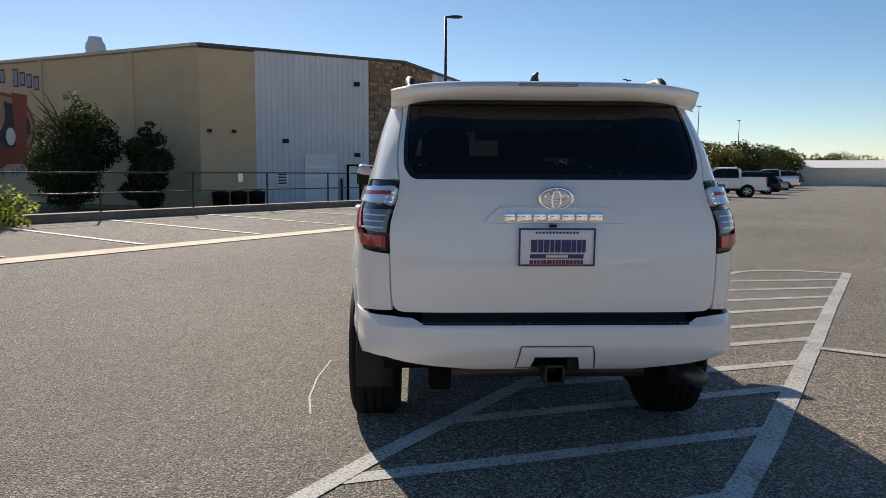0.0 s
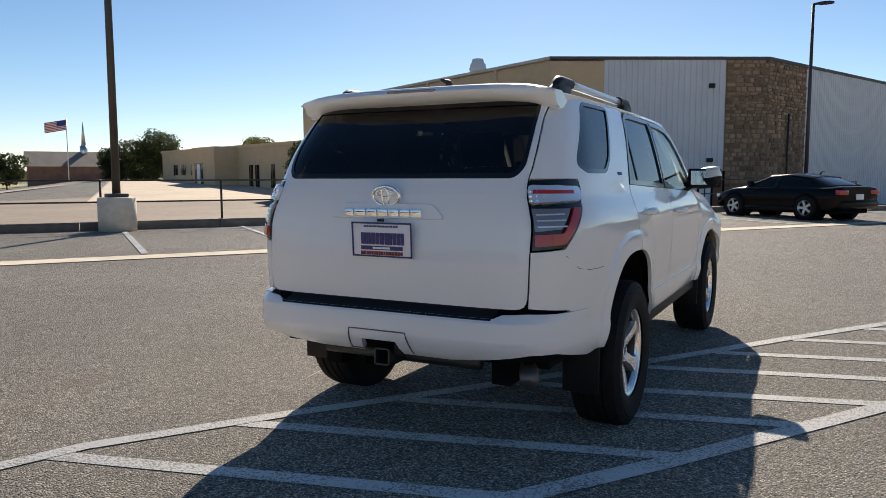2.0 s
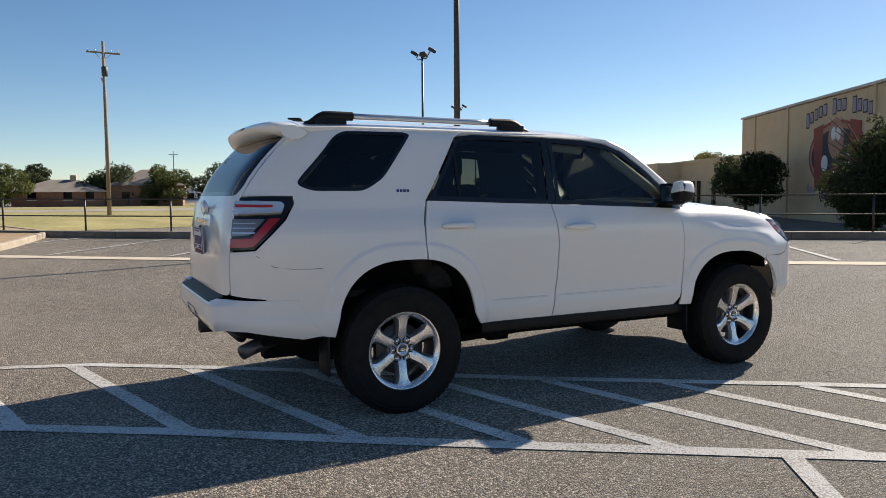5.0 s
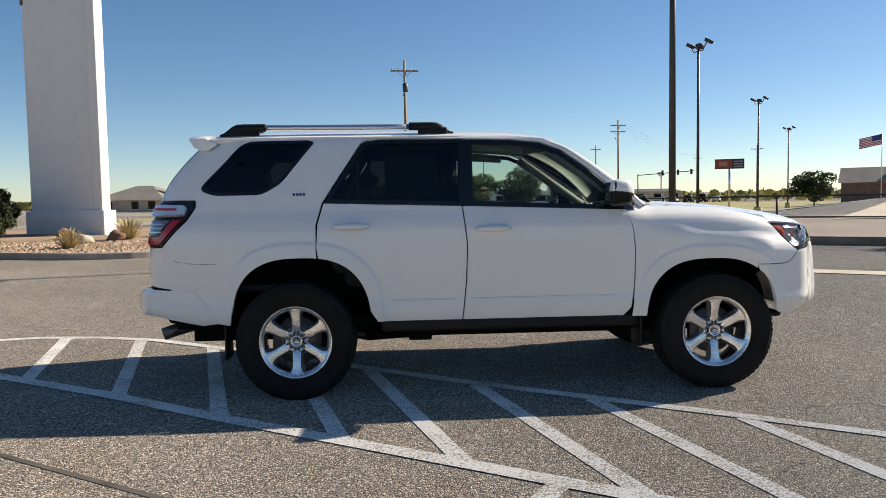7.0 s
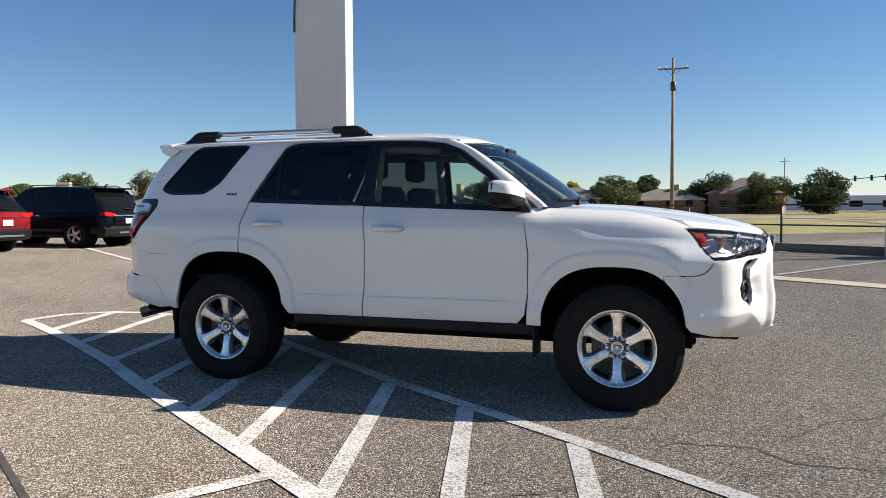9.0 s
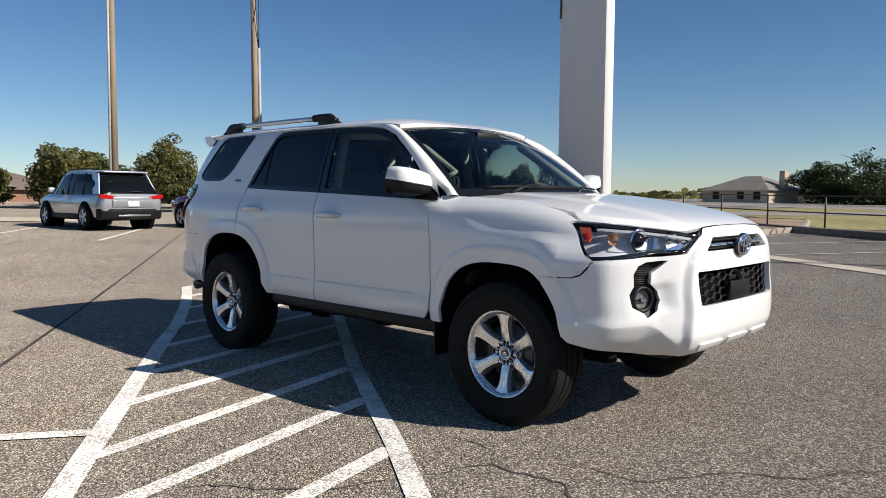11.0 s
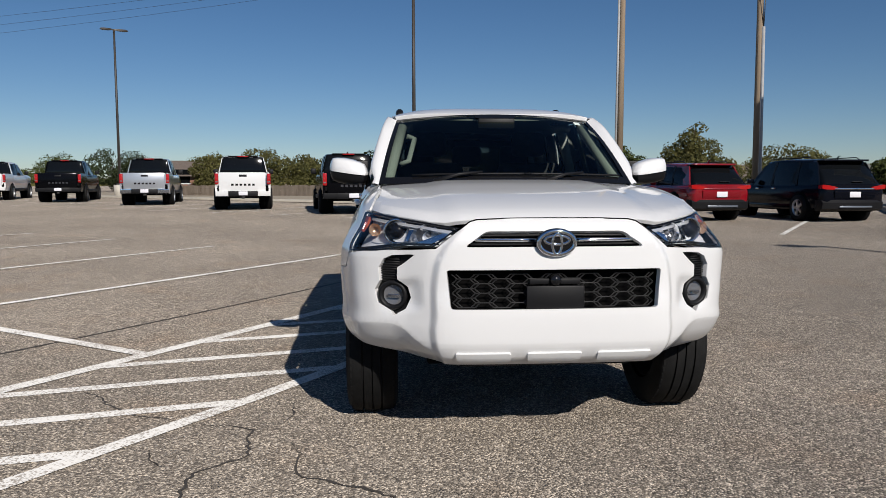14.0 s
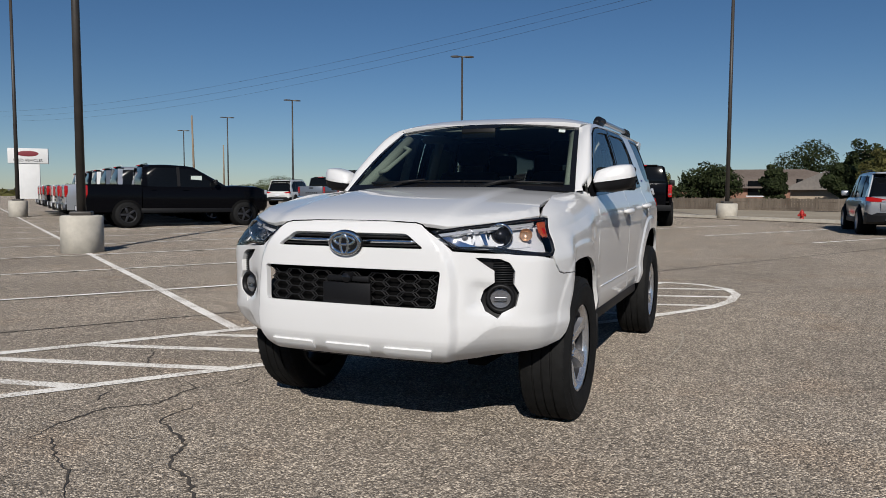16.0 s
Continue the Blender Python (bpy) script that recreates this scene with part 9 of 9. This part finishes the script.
    tree(-76.3, -50.6, 6.8, 7.5, 71, LEAF_DARK, 0.3, 2600, 0.34, lift=0.15)
    tree(-64.8, -57.8, 5.4, 5.5, 72, LEAF_OLIVE, 0.3, 1500, 0.3)
    tree(-58, -62, 5.0, 5.5, 73, LEAF, 0.3, 1500, 0.3)
    # shrubs on the island
    tree(-20.4, -16.3, 2.15, 1.8, 74, LEAF_OLIVE, None, 1900, 0.13, shape="upright", stems=6, lift=0.3, name="shrub", label="tall multi-stemmed shrub on the island")
    tree(-19.4, -14.1, 1.9, 1.6, 75, LEAF_DARK, None, 1900, 0.12, shape="upright", stems=5, lift=0.25, name="shrub", label="dark leafy shrub beside the sign column")
    tree(-21.2, -18.3, 2.0, 2.0, 76, LEAF_DARK, None, 2200, 0.13, stems=5, lift=0.22, name="shrub", label="dark leafy shrub on the island")
    # behind the lot
    for i, (x, y, h, w, lf) in enumerate(((6.9, -58, 3.4, 4.6, LEAF_OLIVE), (1.5, -49.0, 3.2, 4.2, LEAF_DARK), (-5.9, -70.8, 6.3, 6.0, LEAF_DARK), (-8.1, -41.6, 3.7, 2.8, LEAF_OLIVE), (-6.5, -46.2, 3.4, 2.2, LEAF_DARK), (11.0, -57.8, 3.7, 5.6, LEAF_OLIVE), (15.5, -60, 3.3, 4.2, LEAF_OLIVE), (-22.4, -49.5, 5.6, 4.6, LEAF_OLIVE), (-10.8, -38.6, 3.5, 4.2, LEAF_OLIVE), (-2.5, -49.3, 3.2, 2.2, LEAF_DARK), (-7.6, -47.4, 4.6, 3.6, LEAF_DARK), (-49.6, -36.7, 3.8, 3.2, LEAF_OLIVE), (-14.5, -44, 3.4, 4.5, LEAF), (-28, -46, 3.6, 6, LEAF_OLIVE), (26, -66, 4.2, 7, LEAF_DARK), (36, -78, 4.0, 8, LEAF), (-17.5, -36.5, 2.6, 4.0, LEAF_OLIVE), (22, -88, 4.8, 6, LEAF_OLIVE), (-33, -42, 2.6, 4, LEAF), (46, -80, 3.6, 9, LEAF_DARK), (68, -92, 3.6, 12, LEAF), (90, -96, 3.6, 14, LEAF_DARK))):
        tree(x, y, h, w, 90 + i, lf, 0.4, 2400, 0.24, lift=0.14, group="trees behind the lot")
    # houses
    house(-2.2, -66, 8, 15, 9, 1.6, 1.6, SHINGLE, z=0.4)
    house(-9.5, -57.5, 70, 12, 8, 1.4, 2.0, SHINGLE_GREY, wall=PALE_BRICK, z=0.4, chimney=1.2, hip=False, label="pale house with a grey roof and a square chimney")
    house(-41, -47, 30, 14, 9, 1.0, 1.7, SHINGLE_GREY, wall=PALE_BRICK, z=0.1, chimney=-2)
    house(-52, -43, 20, 12, 8, 1.2, 1.7, SHINGLE, z=0.3)
    house(-30, -57, 10, 13, 9, 1.0, 1.5, SHINGLE, z=0.3)
    house(-14, -66, 0, 13, 9, 1.2, 1.5, SHINGLE, z=0.4)
    house(19.5, -66, 25, 9, 8, 1.6, 1.3, SHINGLE, z=0.4, hip=False, label="brick house with white porch columns")
    house(26, -96, 5, 16, 9, 2.0, 2.0, SHINGLE, z=0.3)
    house(-119, -18.1, 80, 11, 9, 2.4, 1.9, SHINGLE_GREY, z=0.2)
    house(-128, -3.6, 80, 13, 9, 2.2, 1.9, SHINGLE_GREY, z=0.2, chimney=1)
    house(-116, -42, 75, 12, 9, 2.4, 2.2, SHINGLE_GREY, wall=PALE_BRICK, z=0.0, chimney=5)
    house(-128, 9, 80, 11, 9, 3.2, 2.6, SHINGLE_GREY, z=0.2)
    house(-71, -55, 60, 12, 8, 1.6, 1.7, SHINGLE, z=0.4, chimney=2)
    # long low white shed at the right distance
    s = thing("shed", "long low cream metal shed beyond the lot", "shed", pose(66, 95, -0.9, 0, 0, -25))
    box("wall", -13, -5, 0, 13, 5, 2.9, noisy("cream_metal", (0.55, 0.55, 0.47), (0.62, 0.61, 0.53), 2, 0.6), s)
    add_mesh("roof", [(-13.4, -5.4, 2.8), (13.4, -5.4, 2.8), (13.4, 5.4, 2.8), (-13.4, 5.4, 2.8), (-13.4, 0, 3.9), (13.4, 0, 3.9)], [(0, 1, 5, 4), (2, 3, 4, 5), (1, 2, 5), (3, 0, 4)], METAL_SIDING, s)
    house(25, 118, 10, 18, 10, 3.2, 1.8, SHINGLE_GREY, wall=PALE_BRICK, z=-0.9, label="grey-roofed building behind the tree line")
    # chain-link fence: posts and rails
    cl = thing("chain_fence", "galvanised chain-link fence with thin posts behind parked cars", "fence", kind="structure")
    pts = [(4, 58), (9, 62), (14, 66), (19, 69.5), (24, 73), (30, 77), (36, 81), (42, 85), (48, 89)]
    for x, y in pts:
        z = land(x, y)
        tube("post", (x, y, z), (x, y, z + 2.0), 0.035, ALLOY, cl, n=6)
    for hgt in (1.98, 1.0, 0.1):
        bm = bmesh.new()
        bm_path(bm, [(x, y, land(x, y) + hgt) for x, y in pts], 0.02, 5)
        part("rail", bm, ALLOY, cl, "", 60)
    bm = bmesh.new()
    for (x0, y0), (x1, y1) in zip(pts, pts[1:]):
        for k in range(22):
            t0, t1 = k / 22, (k + 2) / 22
            for za, zb_ in ((0.1, 1.98), (1.98, 0.1)):
                if t1 <= 1:
                    a = Vector((x0 + (x1 - x0) * t0, y0 + (y1 - y0) * t0, land(x0, y0) + za))
                    b = Vector((x0 + (x1 - x0) * t1, y0 + (y1 - y0) * t1, land(x1, y1) + zb_))
                    bm_tube(bm, a, b, 0.006, n=3, caps=False)
    part("mesh_wire", bm, ALLOY, cl)
    # lamps and poles
    lamp_post(-12.13, 5.87, 9.4, turn=-20, z=land(-12.13, 5.87, True), base=0.74, br=0.40)
    lamp_post(-0.51, -27.4, 9.7, turn=20, base=0.62, br=0.42)
    lamp_post(10.7, -5.5, 9.6, turn=40, base=0.74, br=0.4)
    lamp_post(28.5, -17.6, 9.6, turn=40)
    lamp_post(17.46, -43.0, 10.3, turn=30, twin=True)
    lamp_post(0.77, 31.1, 9.25, turn=0)
    for x, y, h in ((39.2, -54.3, 9.6), (55.4, -64.8, 9.6), (72.9, -76.9, 9.6), (20.2, 68.9, 10.9), (38.9, 99.0, 11.0), (56.4, 125.9, 10.9), (49.5, -28.5, 9.6)):
        lamp_post(x, y, h, turn=50, twin=True)
    for x, y in ((-35.19, 15.78), (-59.2, 30.9), (-86.9, 48.3)):
        lamp_post(x, y, 10.0, turn=110, mat_base=YELLOW_BASE, kind="flood", base=0.7, br=0.34)
    for x, y in ((27.4, 102.8), (40.6, 124.3)):
        t = thing("sports_light", "tall galvanised pole with a bank of floodlights", "floodlight pole", at(x, y), group="sports lights")
        tube("pole", (0, 0, -0.3), (0, 0, 13.9), 0.13, ALLOY, t, 0.08, 10)
        for k in range(3):
            bm = bmesh.new()
            bm_box(bm, -0.35, -0.4, -0.3, 0.35, 0.4, 0.3, 0.08, pose(-0.9 + 0.9 * k, 0, 14.2, 30, 10))
            part("floodlight", bm, ALLOY, t, "", 40)
    utility_pole(-56.34, -0.38, 13.3, transformer=True, light=True, z=-0.4, turn=95)
    utility_pole(-102.8, 31.0, 13.3, arms=(0.0, 0.9), light=True, z=-0.5, turn=95)
    utility_pole(-150, 40, 13.0, arms=(0.0,), z=-0.5, turn=95)
    utility_pole(-190, 78, 13.0, arms=(0.0,), z=-0.5, turn=95)
    utility_pole(-185, 20, 13.0, arms=(0.0,), z=-0.5, turn=60)
    utility_pole(-140, 70, 12.0, arms=(0.0,), z=-0.5, turn=60)
    utility_pole(-11.41, -32.77, 14.5, lean=-0.4, arms=(0.0,), r=0.19, turn=40)
    utility_pole(-16.74, -28.64, 12.3, lean=1.2, arms=(0.4,), r=0.2, turn=40)
    z = land(-16.7, -28)
    cd = thing("riser_pipe", "pale steel conduit standing beside a wooden pole", "conduit", pose(-16.55, -27.9, z, 0, 0.6))
    tube("pipe", (0, 0, -0.2), (0, 0, 8.0), 0.075, GALV, cd)
    for k in range(3):
        bm = bmesh.new()
        bm_path(bm, [(0, 0, 7.9), (-0.1 + 0.1 * k, -0.1, 9.0), (-0.35 + 0.25 * k, -0.5, 11.5)], 0.02, 6)
        part("riser_cable", bm, STEEL_BLACK, cd, "", 60)
    cd2 = thing("riser_pipe", "pale steel conduit strapped to a wooden pole", "conduit", pose(-11.15, -32.65, land(-11, -32), 0, -0.4))
    tube("pipe", (0, 0, -0.2), (0, 0, 12.5), 0.06, GALV, cd2)
    utility_pole(58.5, -62.7, 9.8, arms=(), r=0.15, z=0.5, label="stripped leaning timber pole with trailing vine", name="bare_pole", lean=1.5)
    utility_pole(65.0, -75.7, 7.4, arms=(), r=0.13, z=0.5, label="short brown timber pole", name="bare_pole")
    for k, o in enumerate((-1.0, 0.0, 1.0)):
        wire((-11.4 + o * 0.7, -32.8 + o * 0.5, 13.7), (100 + o, -70 + 2 * o, 12.0 + 0.5 * k), 2.2)
        wire((-102.8, 31 + o, 12.4), (-190, 78 + o, 12.4), 1.2)
        wire((-11.4 + o * 0.7, -32.8, 13.7), (-16.7 + 0.5 * o, -28.6, 11.4), 0.2)
    # billboard
    b = thing("billboard", "roadside sign board with coloured panels on one post", "billboard", pose(-106, 49.2, -0.4, 0, 0, 65))
    tube("post", (0, 0.1, 0), (0, 0.1, 7.4), 0.16, ALLOY, b)
    box("board", -2.1, -0.25, 5.9, 2.1, 0.0, 7.4, MURAL_DARK, b, 0.03)
    box("sign_panel", -2.0, -0.27, 6.0, 0.4, -0.25, 7.3, MURAL_RED, b)
    box("sign_panel", -1.5, -0.29, 6.3, -0.3, -0.27, 7.0, MURAL_PEACH, b)
    for k in range(3):
        box("sign_bar", 0.6, -0.27, 6.15 + 0.38 * k, 1.9, -0.25, 6.35 + 0.38 * k, MURAL_GREY, b)
    # flag
    f = thing("flagpole", "tall flagpole with a striped national flag flying", "flagpole", pose(-120, 82.5, -0.5))
    tube("pole", (0, 0, 0), (0, 0, 12.5), 0.1, ALLOY, f, 0.05)
    bm = bmesh.new()
    rows = []
    dirv = Vector((-0.6, -0.8, 0))
    nn = 14
    for j in range(14):
        rows.append([bm.verts.new(dirv * (0.25 * i) + Vector((0.18 * math.sin(i * 0.9) * i / nn, 0, 12.2 - 0.14 * j - 0.05 * i))) for i in range(nn + 1)])
    for j in range(13):
        for i in range(nn):
            fc = bm.faces.new((rows[j][i], rows[j][i + 1], rows[j + 1][i + 1], rows[j + 1][i]))
            fc.material_index = 2 if (j < 7 and i < 6) else (0 if j % 2 == 0 else 1)
    fl = part("flag", bm, mat("flag_red", (0.5, 0.03, 0.05), 0.8), f)
    fl.data.materials.append(mat("flag_white", (0.75, 0.75, 0.75), 0.8))
    fl.data.materials.append(mat("flag_blue", (0.04, 0.05, 0.2), 0.8))
    # church
    c = thing("church", "brick church with a thin pale steeple in the distance", "church", pose(-131, 94, -0.5, 0, 0, 55))
    box("wall", -10, -5, 0, 10, 5, 4.0, BRICK, c)
    add_mesh("roof", [(-10.5, -5.5, 4), (10.5, -5.5, 4), (10.5, 5.5, 4), (-10.5, 5.5, 4), (-10.5, 0, 7), (10.5, 0, 7)], [(0, 1, 5, 4), (2, 3, 4, 5), (1, 2, 5), (3, 0, 4)], SHINGLE_GREY, c)
    bm = bmesh.new()
    bm_tube(bm, (0, 0, 6), (0, 0, 8.2), 0.8, 0.7, 8)
    bm_tube(bm, (0, 0, 8.2), (0, 0, 13.5), 0.45, 0.02, 8)
    part("steeple", bm, ALLOY, c, "", 30)
    # dealer sign
    s = thing("dealer_sign", "white sign board reading used vehicles on a broad pylon", "sign", pose(93, -68.3, 0.4, 0, 0, 226))
    box("pylon", -1.4, -0.3, 0, 1.4, 0.3, 5.2, STUCCO_WHITE, s, 0.03)
    box("board", -2.5, -0.45, 5.1, 2.5, 0.45, 7.2, STUCCO_WHITE, s, 0.05)
    for sg in (-1, 1):
        bm = bmesh.new()
        bmesh.ops.create_uvsphere(bm, u_segments=28, v_segments=8, radius=1, matrix=pose(0, sg * 0.46, 6.45) @ Matrix.Diagonal((1.35, 0.03, 0.4, 1)))
        part("logo_oval", bm, DARKRED, s, "", 60)
        tc = bpy.data.curves.new("sign_text", "FONT")
        tc.body, tc.size, tc.align_x, tc.extrude = "USED VEHICLES", 0.52, "CENTER", 0.01
        to = new("sign_text", tc)
        to.data.materials.append(MURAL_DARK)
        to.parent = s
        to.matrix_local = pose(0, sg * 0.47, 5.35, 90, 0, 0 if sg < 0 else 180)
    # far buildings and signals across the road, water tower
    for i, (x, y, L, h, m) in enumerate(((-215, 45, 30, 6, METAL_SIDING), (-225, 20, 26, 5, DOOR_WHITE), (-205, -5, 18, 5, METAL_SIDING), (-230, 75, 24, 5, PALE_BRICK), (-240, -30, 30, 6, BRICK))):
        t = thing("warehouse", "far low commercial building with a flat roof across the road", "building", pose(x, y, 0.2, 0, 0, 70 + 10 * i), group="far commercial buildings")
        box("wall", -L / 2, -6, 0, L / 2, 6, h * 0.62, m, t)
        add_mesh("roof", [(-L / 2, -6.2, h * 0.6), (L / 2, -6.2, h * 0.6), (L / 2, 6.2, h * 0.6), (-L / 2, 6.2, h * 0.6), (-L / 2, 0, h * 0.8), (L / 2, 0, h * 0.8)], [(0, 1, 5, 4), (2, 3, 4, 5), (1, 2, 5), (3, 0, 4)], ROOF_DARK if i % 2 else DOOR_WHITE, t)
        for k in range(4):
            box("window", -L / 2 + L * (k + 0.3) / 4, -6.06, 0.8, -L / 2 + L * (k + 0.7) / 4, -6.0, 2.4, CAR_GLASS, t)
    for x, y in ((-128, 42), (-134, 22)):
        t = thing("traffic_signal", "traffic signal mast arm over the far road", "traffic signal", pose(x, y, 0, 0, 0, 40), group="traffic signals")
        tube("mast", (0, 0, 0), (0, 0, 5.6), 0.1, BRONZE_POLE, t)
        tube("arm", (0, 0, 5.4), (11, 0, 5.8), 0.07, BRONZE_POLE, t)
        for k in (5, 8, 10.5):
            box("signal_head", k - 0.15, -0.15, 5.2, k + 0.15, 0.15, 6.1, BLACK_TRIM, t, 0.03)
    t = thing("water_tower", "far pale water tower on a stem", "water tower", pose(-651, 230, 0))
    bm = bmesh.new()
    bm_lathe(bm, [(0.7, -2), (0.6, 20), (3.0, 21.5), (3.3, 23), (2.4, 24.2), (0.1, 24.5)], 20)
    part("tank", bm, STUCCO_WHITE, t, "", 40)
    # far rises and tree belts at the horizon
    hz = thing("backdrop", "low wooded rise along the horizon", "hill", kind="structure")
    rnd = random.Random(2)
    vs, fs = [], []
    n = 160
    for i in range(n + 1):
        a = 2 * math.pi * i / n
        R = 1500
        h = 13 + 9 * noise.noise(Vector((math.cos(a) * 4, math.sin(a) * 4, 1))) + 4 * noise.noise(Vector((math.cos(a) * 30, math.sin(a) * 30, 3)))
        h += 26 * smoothstep(0.35, 0.0, abs(math.atan2(math.sin(a + 2.25), math.cos(a + 2.25))))
        for r, z_ in ((R - 250, -6), (R - 60, h * 0.8), (R, h), (R + 300, -8)):
            vs.append((r * math.cos(a), r * math.sin(a), z_))
    for i in range(n):
        for k in range(3):
            fs.append((i * 4 + k, i * 4 + k + 1, i * 4 + k + 5, i * 4 + k + 4))
    add_mesh("rise", vs, fs, noisy("hazy_rise", (0.14, 0.15, 0.13), (0.22, 0.21, 0.17), 0.02, 0.95), hz)
    vs, fs = [], []
    for _ in range(9000):
        a, R = rnd.uniform(0, 6.283), rnd.uniform(260, 420)
        x, y = R * math.cos(a), R * math.sin(a)
        s = rnd.uniform(1.2, 2.6)
        z_ = rnd.uniform(0.2, 1.0) ** 1.5 * 5.5 * (0.6 + 0.5 * noise.noise(Vector((math.cos(a) * 9, math.sin(a) * 9, 0))))
        i = len(vs)
        q = rnd.uniform(0, 3.14)
        for u, w in ((-1, -0.5), (0.2, -0.8), (1, 0.2), (0.1, 0.9), (-0.8, 0.5)):
            vs.append((x + u * s * math.cos(q), y + u * s * math.sin(q), z_ + w * s * 0.6))
        fs.append(tuple(range(i, i + 5)))
    tagged(add_mesh("far_woods", vs, fs, LEAF_OLIVE), "belt of far scrub and trees along the horizon", "woods", kind="stuff")


RED_PAINT = mat("red_hydrant_paint", (0.4, 0.02, 0.015), 0.4)
build_kerb_fence()
build_hall()
build_annex()
build_island()
build_sign_column()
build_hydrant(-3.2, -25.2, RED_PAINT, 0.68)
build_wood_fence()
build_far()
